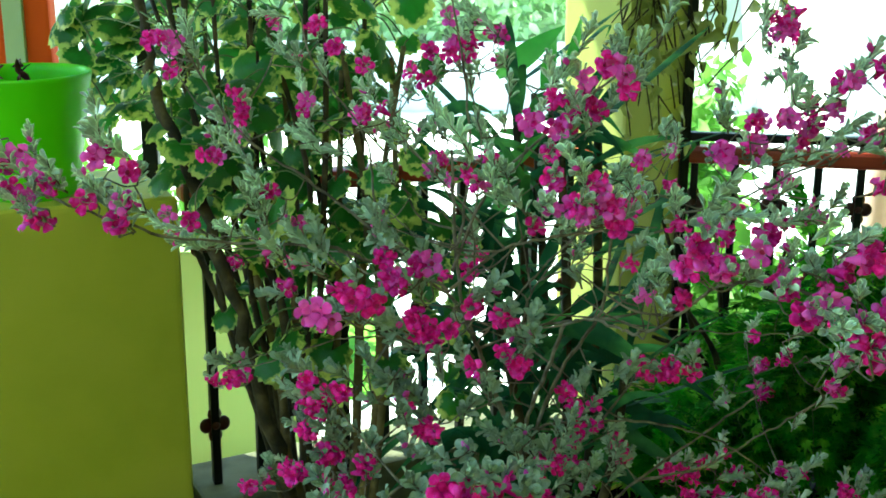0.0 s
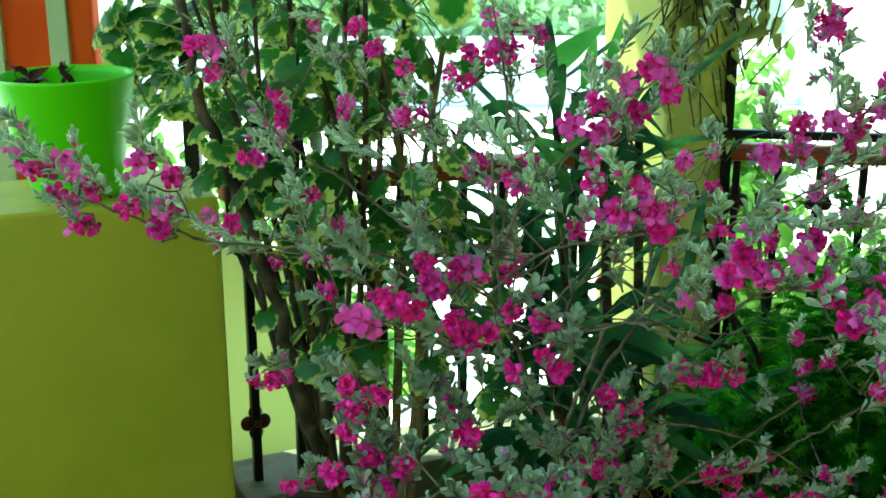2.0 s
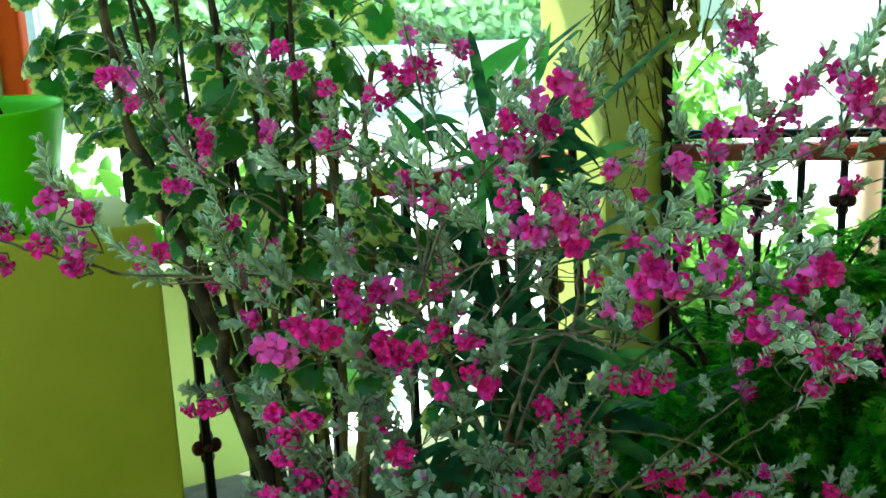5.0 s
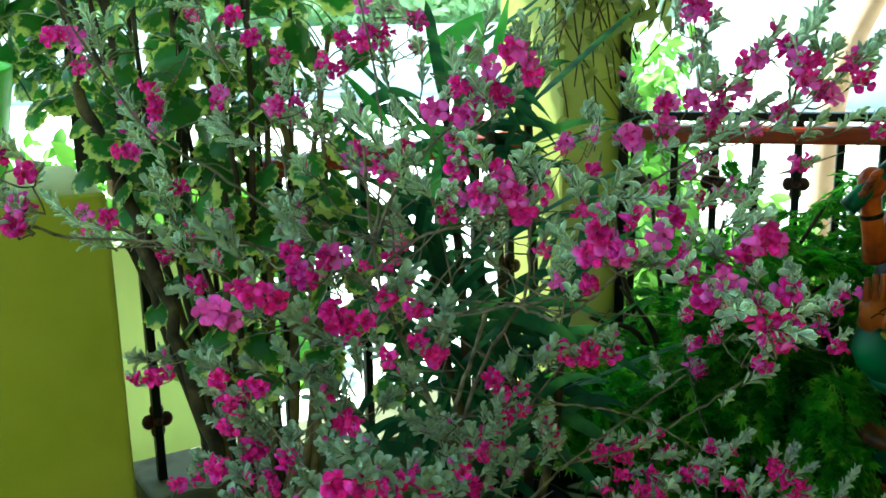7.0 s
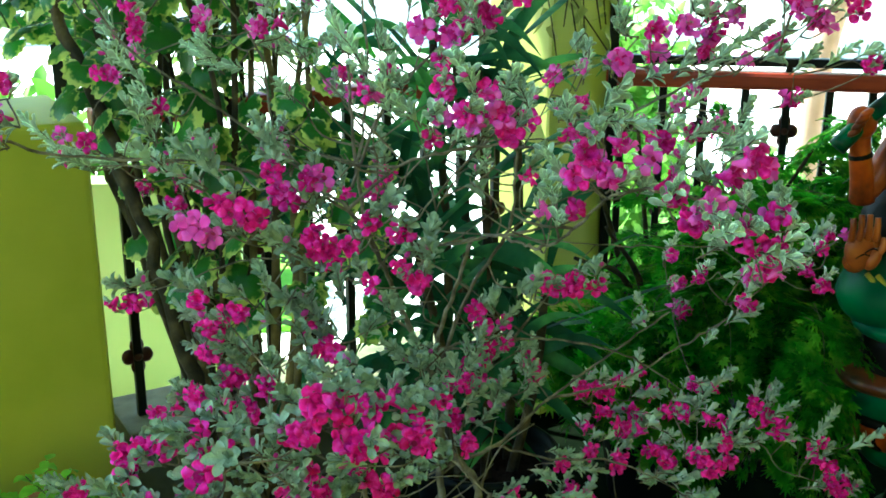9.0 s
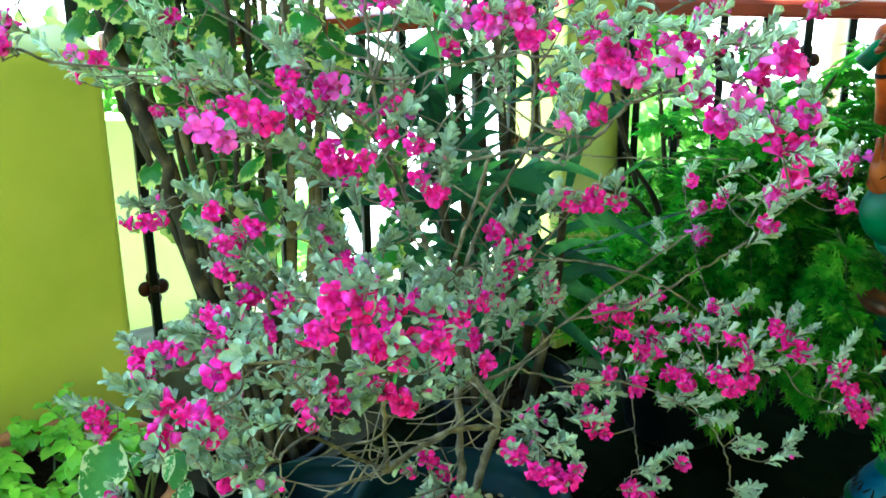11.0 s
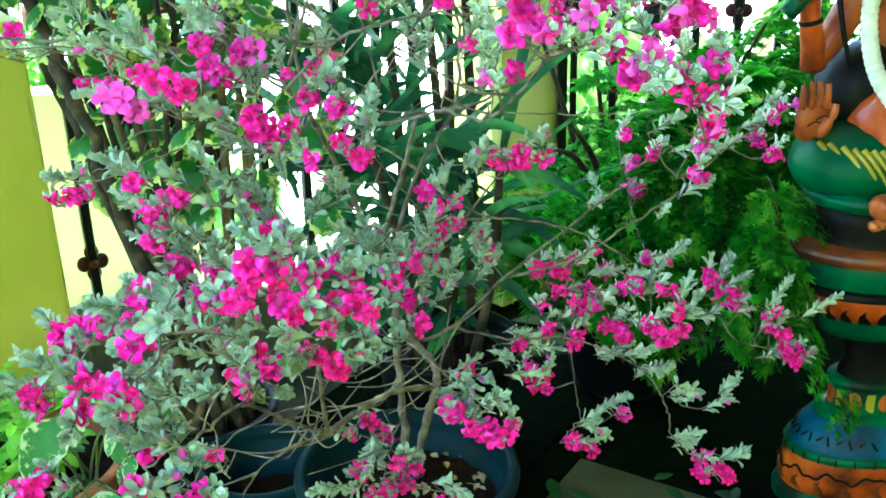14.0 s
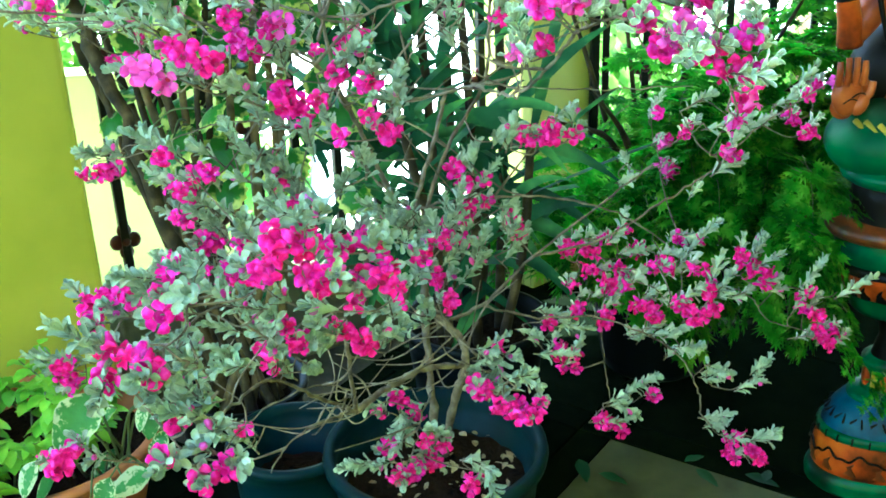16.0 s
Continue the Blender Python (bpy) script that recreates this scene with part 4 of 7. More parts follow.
shoots([(0.17, 1.5, 1.345), (0.162, 1.5, 1.329), (0.153, 1.5, 1.281)], 2, 0.01)
# middle bough
blooms([
    (0.163, 1.253, 1.32, 3, 0.016, 0.01), (0.198, 1.26, 1.311, 4, 0.018, 0.012), (0.179, 1.241, 1.284, 1, 0.01, 0.007), (0.188, 1.265, 1.345, 2, 0.011, 0.008),
    (0.228, 1.285, 1.345, 3, 0.013, 0.017), (0.24, 1.28, 1.328, 2, 0.01, 0.01), (0.255, 1.272, 1.382, 3, 0.018, 0.01), (0.224, 1.276, 1.367, 1, 0.007, 0.008),
    (0.279, 1.275, 1.357, 1, 0.011, 0.006), (0.272, 1.274, 1.376, 1, 0.006, 0.007), (0.18, 1.193, 1.258, 3, 0.009, 0.012), (0.173, 1.184, 1.23, 2, 0.008, 0.012),
    (0.203, 1.163, 1.234, 3, 0.018, 0.01), (0.225, 1.158, 1.257, 3, 0.012, 0.013),
])
blooms([
    (0.216, 1.159, 1.224, 3, 0.015, 0.006), (0.241, 1.157, 1.234, 3, 0.01, 0.009), (0.299, 1.323, 1.201, 1, 0.009, 0.006), (0.248, 1.16, 1.21, 2, 0.008, 0.008),
    (0.177, 1.32, 1.176, 1, 0.006, 0.006),
])
shoots([(0.155, 1.27, 1.359), (0.182, 1.27, 1.355), (0.217, 1.27, 1.397), (0.23, 1.27, 1.404)], 3, 0.01)
shoots([(0.214, 1.25, 1.319), (0.234, 1.25, 1.312), (0.179, 1.25, 1.272)], 3, 0.009)
shoots([(0.193, 1.15, 1.288), (0.199, 1.15, 1.272), (0.208, 1.15, 1.262)], 3, 0.009)
shoots([(0.29, 1.3, 1.38), (0.304, 1.3, 1.401), (0.321, 1.3, 1.417), (0.332, 1.3, 1.434)], 3, 0.009)
shoots([(0.262, 1.28, 1.396), (0.273, 1.28, 1.385)], 2, 0.009)
shoots([(0.244, 1.2, 1.258), (0.261, 1.2, 1.251), (0.274, 1.2, 1.241)], 2, 0.008)
shoots([(0.174, 1.2, 1.2), (0.207, 1.2, 1.202), (0.241, 1.2, 1.208)], 3, 0.008)
shoots([(0.233, 1.5, 1.112), (0.266, 1.5, 1.102), (0.275, 1.5, 1.076)], 3, 0.008)
shoots([(0.297, 1.3, 1.346), (0.276, 1.3, 1.343)], 2, 0.009)
# upper right bough
blooms([
    (0.419, 1.756, 1.188, 3, 0.014, 0.02), (0.459, 1.75, 1.207, 1, 0.014, 0.006), (0.456, 1.72, 1.149, 2, 0.01, 0.015), (0.468, 1.354, 1.31, 2, 0.015, 0.012),
    (0.401, 1.279, 1.275, 4, 0.017, 0.017), (0.471, 1.374, 1.276, 3, 0.02, 0.011), (0.491, 1.308, 1.315, 3, 0.01, 0.01), (0.552, 1.416, 1.27, 3, 0.018, 0.011),
    (0.549, 1.366, 1.299, 3, 0.014, 0.013), (0.538, 1.349, 1.328, 1, 0.011, 0.006), (0.56, 1.327, 1.326, 2, 0.012, 0.008), (0.562, 1.289, 1.365, 3, 0.019, 0.009),
    (0.597, 1.279, 1.383, 2, 0.012, 0.009), (0.599, 1.223, 1.366, 3, 0.016, 0.012),
])
blooms([
    (0.602, 1.233, 1.345, 3, 0.017, 0.01), (0.663, 1.304, 1.322, 3, 0.014, 0.011), (0.68, 1.275, 1.36, 3, 0.011, 0.014), (0.722, 1.336, 1.332, 1, 0.01, 0.005),
    (0.654, 1.421, 1.278, 2, 0.012, 0.008), (0.63, 1.462, 1.253, 1, 0.007, 0.007), (0.55, 1.695, 1.122, 3, 0.029, 0.012), (0.613, 1.627, 1.182, 2, 0.015, 0.009),
    (0.563, 1.555, 1.176, 1, 0.009, 0.007), (0.744, 1.55, 1.181, 3, 0.02, 0.009), (0.84, 1.5, 1.238, 2, 0.015, 0.011), (0.576, 1.55, 1.418, 3, 0.018, 0.014),
    (0.547, 1.55, 1.41, 1, 0.012, 0.004), (0.603, 1.5, 1.155, 1, 0.011, 0.011),
])
blooms([
    (0.577, 1.5, 1.143, 1, 0.012, 0.005), (0.63, 1.5, 1.141, 1, 0.009, 0.011), (0.502, 1.6, 1.102, 2, 0.018, 0.009),
])
shoots([(0.44, 1.75, 1.227), (0.468, 1.75, 1.26), (0.474, 1.75, 1.212), (0.455, 1.75, 1.164)], 3, 0.012)
shoots([(0.417, 1.75, 1.145), (0.427, 1.75, 1.115)], 2, 0.01)
shoots([(0.396, 1.28, 1.328), (0.404, 1.28, 1.307), (0.426, 1.28, 1.303)], 3, 0.01)
shoots([(0.431, 1.28, 1.267), (0.467, 1.28, 1.262), (0.503, 1.28, 1.269), (0.531, 1.28, 1.278)], 3, 0.01)
shoots([(0.494, 1.3, 1.358), (0.499, 1.3, 1.334), (0.51, 1.3, 1.326)], 3, 0.011)
shoots([(0.535, 1.3, 1.347), (0.564, 1.3, 1.339), (0.577, 1.3, 1.367), (0.608, 1.3, 1.345)], 3, 0.01)
shoots([(0.599, 1.25, 1.38), (0.609, 1.25, 1.394), (0.615, 1.25, 1.404)], 3, 0.01)
shoots([(0.563, 1.35, 1.297), (0.594, 1.35, 1.282), (0.626, 1.35, 1.273), (0.642, 1.35, 1.258)], 3, 0.01)
shoots([(0.632, 1.25, 1.37), (0.649, 1.25, 1.376), (0.625, 1.25, 1.322)], 3, 0.009)
shoots([(0.674, 1.25, 1.369), (0.691, 1.25, 1.375)], 2, 0.009)
shoots([(0.724, 1.5, 1.224), (0.767, 1.5, 1.231), (0.809, 1.5, 1.243), (0.836, 1.5, 1.229)], 3, 0.013)
shoots([(0.535, 1.55, 1.161), (0.589, 1.55, 1.159), (0.634, 1.55, 1.14), (0.67, 1.55, 1.147)], 3, 0.011)
shoots([(0.557, 1.45, 1.146), (0.599, 1.45, 1.149), (0.617, 1.45, 1.127)], 3, 0.01)
shoots([(0.586, 1.55, 1.397), (0.586, 1.55, 1.364), (0.593, 1.55, 1.344)], 2, 0.008)
# right near bough
blooms([
    (0.316, 1.066, 1.21, 3, 0.011, 0.012), (0.307, 1.082, 1.181, 2, 0.011, 0.007), (0.335, 1.046, 1.193, 4, 0.017, 0.014), (0.326, 1.068, 1.194, 2, 0.011, 0.01),
    (0.326, 1.172, 1.208, 1, 0.011, 0.007), (0.374, 1.15, 1.204, 1, 0.008, 0.008), (0.32, 1.307, 1.083, 1, 0.009, 0.01), (0.326, 1.146, 1.123, 2, 0.012, 0.012),
    (0.423, 1.159, 1.197, 3, 0.009, 0.011), (0.391, 1.104, 1.192, 1, 0.008, 0.006), (0.412, 1.076, 1.176, 2, 0.013, 0.01), (0.406, 1.037, 1.168, 2, 0.011, 0.009),
    (0.469, 1.017, 1.214, 4, 0.021, 0.015), (0.463, 1.037, 1.191, 2, 0.011, 0.01),
])
blooms([
    (0.514, 1.074, 1.188, 2, 0.013, 0.009), (0.427, 1, 1.166, 4, 0.019, 0.017), (0.423, 1.029, 1.145, 2, 0.01, 0.009), (0.451, 0.976, 1.155, 2, 0.015, 0.012),
    (0.472, 0.967, 1.133, 3, 0.019, 0.014), (0.496, 1.001, 1.157, 2, 0.011, 0.009), (0.545, 1.113, 1.059, 2, 0.014, 0.008), (0.553, 1.104, 1.079, 1, 0.01, 0.008),
    (0.439, 0.981, 1.147, 1, 0.009, 0.007),
])
shoots([(0.315, 1.05, 1.223), (0.323, 1.05, 1.232), (0.333, 1.05, 1.217)], 2, 0.008)
shoots([(0.299, 1.15, 1.147), (0.306, 1.15, 1.126), (0.313, 1.15, 1.105)], 3, 0.009)
shoots([(0.415, 1.08, 1.206), (0.441, 1.08, 1.193), (0.429, 1.08, 1.181), (0.461, 1.08, 1.167)], 2, 0.009)
shoots([(0.49, 1.05, 1.223), (0.509, 1.05, 1.21), (0.46, 1.05, 1.212)], 2, 0.009)
shoots([(0.496, 0.98, 1.163), (0.514, 0.98, 1.163), (0.509, 0.98, 1.145)], 2, 0.009)
shoots([(0.451, 1, 1.171), (0.475, 1, 1.158), (0.509, 1, 1.101)], 2, 0.008)
shoots([(0.364, 1.12, 1.159), (0.39, 1.12, 1.152), (0.396, 1.12, 1.171)], 2, 0.008)
shoots([(0.324, 1.15, 1.226), (0.35, 1.15, 1.228), (0.364, 1.15, 1.218)], 2, 0.008)
# far right sprays
blooms([
    (0.892, 1.742, 0.846, 3, 0.024, 0.018), (0.862, 1.633, 0.854, 2, 0.017, 0.012), (0.98, 1.834, 0.872, 3, 0.03, 0.021), (0.899, 1.71, 0.893, 1, 0.011, 0.011),
    (0.742, 1.648, 0.818, 3, 0.025, 0.014), (0.75, 2.01, 0.673, 2, 0.017, 0.017), (0.721, 1.95, 0.746, 2, 0.021, 0.009), (0.731, 1.85, 0.799, 2, 0.016, 0.013),
    (0.723, 2, 0.789, 1, 0.014, 0.014), (0.757, 2.01, 0.653, 1, 0.01, 0.01), (0.725, 1.6, 0.887, 2, 0.013, 0.013), (0.716, 2, 0.788, 1, 0.016, 0.014),
    (0.749, 1.9, 0.774, 1, 0.016, 0.011), (0.72, 1.95, 0.743, 2, 0.018, 0.012),
])
shoots([(0.758, 1.66, 0.834), (0.736, 1.66, 0.79), (0.711, 1.66, 0.772), (0.682, 1.66, 0.743)], 3, 0.011)
shoots([(0.651, 1.95, 0.702), (0.634, 1.95, 0.679), (0.664, 1.95, 0.658)], 3, 0.013)
shoots([(0.687, 1.75, 0.86), (0.727, 1.75, 0.877), (0.759, 1.75, 0.859), (0.809, 1.75, 0.819)], 3, 0.011)
shoots([(0.923, 1.75, 0.914), (0.885, 1.75, 0.866), (0.854, 1.75, 0.863)], 3, 0.012)
shoots([(0.711, 1.7, 0.852), (0.732, 1.7, 0.835), (0.794, 1.7, 0.835)], 2, 0.011)
# heart
blooms([
    (-0.02, 1.208, 1.164, 2, 0.012, 0.009), (-0.012, 1.217, 1.137, 3, 0.018, 0.011), (0.024, 1.246, 1.145, 3, 0.021, 0.01), (-0.002, 1.256, 1.114, 1, 0.01, 0.007),
    (-0.147, 1.298, 1.1, 1, 0.01, 0.007), (-0.094, 1.064, 1.143, 2, 0.018, 0.008), (-0.081, 1.087, 1.123, 3, 0.015, 0.01), (-0.055, 1.063, 1.16, 3, 0.016, 0.011),
    (-0.031, 1.107, 1.136, 2, 0.014, 0.009), (0.031, 1.391, 1.016, 4, 0.024, 0.016), (0.023, 1.391, 1.029, 3, 0.016, 0.013), (0.07, 1.371, 1.021, 2, 0.012, 0.012),
    (0.049, 1.38, 0.994, 2, 0.017, 0.006), (0.096, 1.309, 1.068, 3, 0.012, 0.012),
])
blooms([
    (0.135, 1.278, 1.065, 2, 0.013, 0.01), (0.13, 1.692, 1.04, 3, 0.015, 0.015), (0.107, 1.536, 1.055, 1, 0.01, 0.009), (0.068, 1.5, 1.059, 1, 0.007, 0.007),
    (0.136, 1.245, 1.027, 2, 0.013, 0.01), (0.156, 1.287, 0.995, 3, 0.013, 0.01), (0.097, 1.288, 0.997, 1, 0.01, 0.009), (0.264, 1.554, 0.847, 3, 0.013, 0.022),
    (0.276, 1.546, 0.831, 2, 0.013, 0.011), (0.308, 1.548, 0.833, 1, 0.007, 0.007), (0.353, 1.454, 0.932, 3, 0.012, 0.014), (0.356, 1.383, 0.95, 3, 0.015, 0.01),
    (0.38, 1.366, 0.959, 3, 0.011, 0.016), (0.411, 1.381, 0.948, 1, 0.007, 0.01),
])
blooms([
    (0.299, 1.3, 1.127, 1, 0.007, 0.006),
])
shoots([(-0.13, 1.08, 1.208), (-0.116, 1.08, 1.195), (-0.1, 1.08, 1.182), (-0.077, 1.08, 1.169)], 2, 0.009)
shoots([(-0.07, 1.15, 1.114), (-0.039, 1.15, 1.1), (-0.014, 1.15, 1.085), (0.017, 1.15, 1.07)], 4, 0.01)
shoots([(-0.029, 1.24, 1.17), (-0.008, 1.24, 1.172), (0.012, 1.24, 1.161)], 3, 0.009)
shoots([(0.034, 1.36, 1.098), (0.026, 1.36, 1.075), (0.04, 1.36, 1.058)], 3, 0.01)
shoots([(0.007, 1.38, 1.004), (-0.017, 1.38, 0.989), (0.045, 1.38, 0.978)], 3, 0.009)
shoots([(0.071, 1.3, 1.068), (0.108, 1.3, 1.089), (0.119, 1.3, 1.081)], 2, 0.009)
shoots([(0.147, 1.25, 1.043), (0.169, 1.25, 1.05), (0.158, 1.25, 1.028)], 3, 0.009)
shoots([(0.289, 1.54, 0.861), (0.298, 1.54, 0.841), (0.244, 1.54, 0.863)], 2, 0.011)
shoots([(0.298, 1.35, 0.957), (0.321, 1.35, 0.96), (0.322, 1.35, 0.939)], 3, 0.009)
shoots([(0.4, 1.35, 0.981), (0.404, 1.35, 0.972), (0.372, 1.35, 0.982)], 2, 0.01)
shoots([(0.139, 1.65, 1.079), (0.111, 1.65, 1.071), (0.156, 1.65, 1.041)], 2, 0.01)
shoots([(0.245, 1.4, 1.119), (0.237, 1.4, 1.095), (0.269, 1.4, 1.07)], 2, 0.008)
shoots([(-0.078, 1.3, 1.127), (-0.091, 1.3, 1.142), (-0.065, 1.3, 1.111)], 2, 0.007)
# left low bough
blooms([
    (-0.28, 1.52, 0.892, 1, 0.011, 0.009), (-0.245, 1.52, 0.899, 3, 0.027, 0.013), (-0.111, 1.222, 1.002, 2, 0.01, 0.01), (-0.084, 1.328, 0.946, 3, 0.019, 0.012),
    (-0.115, 1.35, 0.918, 3, 0.019, 0.014), (-0.14, 1.368, 0.916, 1, 0.01, 0.01), (-0.141, 1.402, 0.859, 2, 0.012, 0.012), (-0.107, 1.437, 0.81, 3, 0.017, 0.017),
    (-0.168, 1.5, 0.755, 2, 0.015, 0.013), (0.012, 1.35, 0.916, 1, 0.008, 0.009), (0.038, 1.316, 0.888, 3, 0.014, 0.012), (-0.081, 1.396, 0.774, 3, 0.017, 0.017),
    (-0.048, 1.4, 0.797, 2, 0.012, 0.01), (-0.246, 1.6, 0.674, 2, 0.018, 0.012),
])
blooms([
    (-0.218, 1.6, 0.688, 1, 0.008, 0.008), (0.243, 1.5, 0.78, 2, 0.013, 0.013), (0.277, 1.55, 0.77, 2, 0.015, 0.009), (0.359, 1.6, 0.748, 1, 0.01, 0.008),
    (0.221, 1.5, 0.762, 2, 0.011, 0.014),
])
shoots([(-0.29, 1.52, 0.915), (-0.256, 1.52, 0.922), (-0.223, 1.52, 0.916)], 3, 0.011)
shoots([(-0.129, 1.31, 0.976), (-0.103, 1.31, 0.979), (-0.073, 1.31, 0.981)], 3, 0.011)
shoots([(-0.072, 1.35, 0.929), (-0.097, 1.35, 0.905), (-0.076, 1.35, 0.87)], 3, 0.01)
shoots([(-0.142, 1.45, 0.864), (-0.128, 1.45, 0.827), (-0.131, 1.45, 0.782)], 3, 0.01)
shoots([(0.022, 1.33, 0.973), (-0.002, 1.33, 0.942), (0.043, 1.33, 0.923)], 3, 0.01)
shoots([(-0.07, 1.38, 0.873), (-0.033, 1.38, 0.837), (-0.042, 1.38, 0.802)], 3, 0.011)
shoots([(0.052, 1.33, 0.972), (0.035, 1.33, 0.907), (0.057, 1.33, 0.897)], 3, 0.01)
shoots([(-0.236, 1.6, 0.694), (-0.199, 1.6, 0.692), (-0.257, 1.6, 0.654)], 3, 0.012)
shoots([(-0.043, 1.3, 0.987), (-0.031, 1.3, 0.939), (0.001, 1.3, 0.985)], 3, 0.009)
shoots([(-0.003, 1.3, 0.889), (0.026, 1.3, 0.863), (0.056, 1.3, 0.878)], 3, 0.009)
shoots([(0.137, 1.4, 0.836), (0.162, 1.4, 0.83), (0.178, 1.4, 0.816)], 3, 0.012)
shoots([(0.106, 1.35, 0.961), (0.128, 1.35, 0.919), (0.081, 1.35, 0.896)], 3, 0.009)
shoots([(0.239, 1.5, 0.823), (0.248, 1.5, 0.794), (0.23, 1.5, 0.766)], 3, 0.011)
shoots([(0.298, 1.6, 0.777), (0.335, 1.6, 0.765), (0.374, 1.6, 0.753), (0.364, 1.6, 0.733)], 3, 0.01)
# near left bough
blooms([
    (-0.164, 0.985, 0.929, 2, 0.016, 0.01), (-0.137, 0.97, 0.943, 2, 0.014, 0.008), (-0.111, 0.95, 0.95, 2, 0.015, 0.009), (-0.076, 0.9, 0.965, 1, 0.011, 0.005),
    (-0.069, 0.84, 0.984, 1, 0.013, 0.004), (-0.052, 0.84, 0.986, 1, 0.009, 0.004), (-0.055, 0.93, 0.96, 1, 0.008, 0.009), (-0.147, 0.95, 0.927, 1, 0.008, 0.003),
    (-0.084, 1, 0.945, 1, 0.007, 0.007), (-0.07, 0.767, 0.979, 3, 0.015, 0.008), (-0.06, 0.767, 0.972, 1, 0.008, 0.007), (-0.096, 0.8, 0.976, 1, 0.004, 0.007),
    (-0.103, 0.8, 0.948, 1, 0.007, 0.008), (-0.063, 0.784, 0.881, 2, 0.011, 0.011),
])
blooms([
    (-0.055, 0.8, 0.903, 1, 0.005, 0.006), (-0.012, 0.772, 0.867, 2, 0.014, 0.007), (-0.034, 0.77, 0.864, 1, 0.007, 0.004), (-0.24, 1.03, 0.72, 3, 0.016, 0.014),
    (-0.22, 1.03, 0.733, 2, 0.012, 0.009), (-0.359, 1.5, 0.59, 3, 0.017, 0.017), (-0.354, 1.5, 0.558, 3, 0.015, 0.013), (-0.368, 1.5, 0.575, 1, 0.01, 0.01),
    (-0.078, 1.35, 0.538, 1, 0.007, 0.01),
])
shoots([(-0.097, 0.92, 0.978), (-0.091, 0.92, 0.966), (-0.085, 0.92, 0.974), (-0.075, 0.92, 0.97)], 2, 0.009)
shoots([(-0.141, 0.95, 0.945), (-0.132, 0.95, 0.934), (-0.102, 0.95, 0.925)], 2, 0.009)
shoots([(-0.104, 0.95, 0.916), (-0.079, 0.95, 0.901), (-0.049, 0.95, 0.922)], 2, 0.009)
shoots([(-0.08, 1, 0.9), (-0.046, 1, 0.896), (-0.02, 1, 0.88), (0.005, 1, 0.897)], 3, 0.01)
shoots([(-0.108, 0.8, 0.97), (-0.106, 0.8, 0.959), (-0.095, 0.8, 0.968)], 2, 0.009)
shoots([(-0.071, 0.82, 0.938), (-0.059, 0.82, 0.925), (-0.043, 0.82, 0.94)], 3, 0.009)
shoots([(-0.079, 0.84, 0.904), (-0.086, 0.84, 0.887), (-0.07, 0.84, 0.897)], 2, 0.009)
shoots([(-0.036, 0.8, 0.934), (-0.03, 0.8, 0.911), (-0.019, 0.8, 0.921)], 3, 0.009)
shoots([(-0.033, 0.78, 0.913), (-0.02, 0.78, 0.901), (-0.032, 0.78, 0.885), (-0.02, 0.78, 0.867)], 3, 0.009)
shoots([(-0.06, 0.9, 0.92), (-0.072, 0.9, 0.903), (-0.048, 0.9, 0.894)], 2, 0.009)
shoots([(-0.221, 1.03, 0.71), (-0.208, 1.03, 0.712), (-0.195, 1.03, 0.722)], 1, 0.01)
shoots([(-0.387, 1.5, 0.567), (-0.375, 1.5, 0.586), (-0.342, 1.5, 0.582), (-0.323, 1.5, 0.59)], 3, 0.013)
shoots([(-0.092, 1.38, 0.505), (-0.068, 1.38, 0.502), (-0.078, 1.38, 0.483)], 3, 0.011)
# near middle bough
blooms([
    (0.022, 0.87, 1.006, 2, 0.015, 0.009), (0.042, 0.855, 1.027, 3, 0.012, 0.013), (0.036, 0.86, 1.039, 1, 0.007, 0.006), (0.013, 0.87, 0.996, 1, 0.008, 0.005),
    (0.063, 0.85, 1.04, 1, 0.004, 0.005), (0.073, 0.85, 0.999, 3, 0.013, 0.009), (0.064, 0.86, 1.009, 1, 0.008, 0.005), (0.075, 0.95, 0.988, 2, 0.01, 0.009),
    (0.099, 0.985, 0.977, 3, 0.016, 0.011), (0.087, 0.95, 0.978, 1, 0.009, 0.006), (0.126, 0.96, 0.976, 1, 0.006, 0.011), (0.132, 0.94, 0.966, 3, 0.013, 0.015),
    (0.107, 0.95, 0.958, 1, 0.011, 0.007), (0.147, 1, 0.918, 1, 0.006, 0.007),
])
blooms([
    (-0.079, 1.38, 0.771, 4, 0.018, 0.02), (-0.107, 1.437, 0.81, 4, 0.017, 0.018), (-0.137, 1.45, 0.834, 3, 0.013, 0.017), (-0.091, 1.432, 0.802, 1, 0.007, 0.007),
    (-0.05, 1.35, 0.833, 2, 0.013, 0.009), (-0.152, 1.45, 0.769, 3, 0.015, 0.014), (-0.107, 1.4, 0.782, 1, 0.012, 0.007), (0.037, 1.32, 0.897, 2, 0.014, 0.009),
    (0.007, 1.35, 0.923, 1, 0.008, 0.009), (0.016, 1.13, 0.815, 2, 0.009, 0.012), (0.031, 1.12, 0.8, 3, 0.019, 0.011), (0.077, 1.16, 0.791, 3, 0.017, 0.01),
    (0.11, 1.2, 0.751, 3, 0.015, 0.012), (-0.01, 1.2, 0.725, 1, 0.013, 0.004),
])
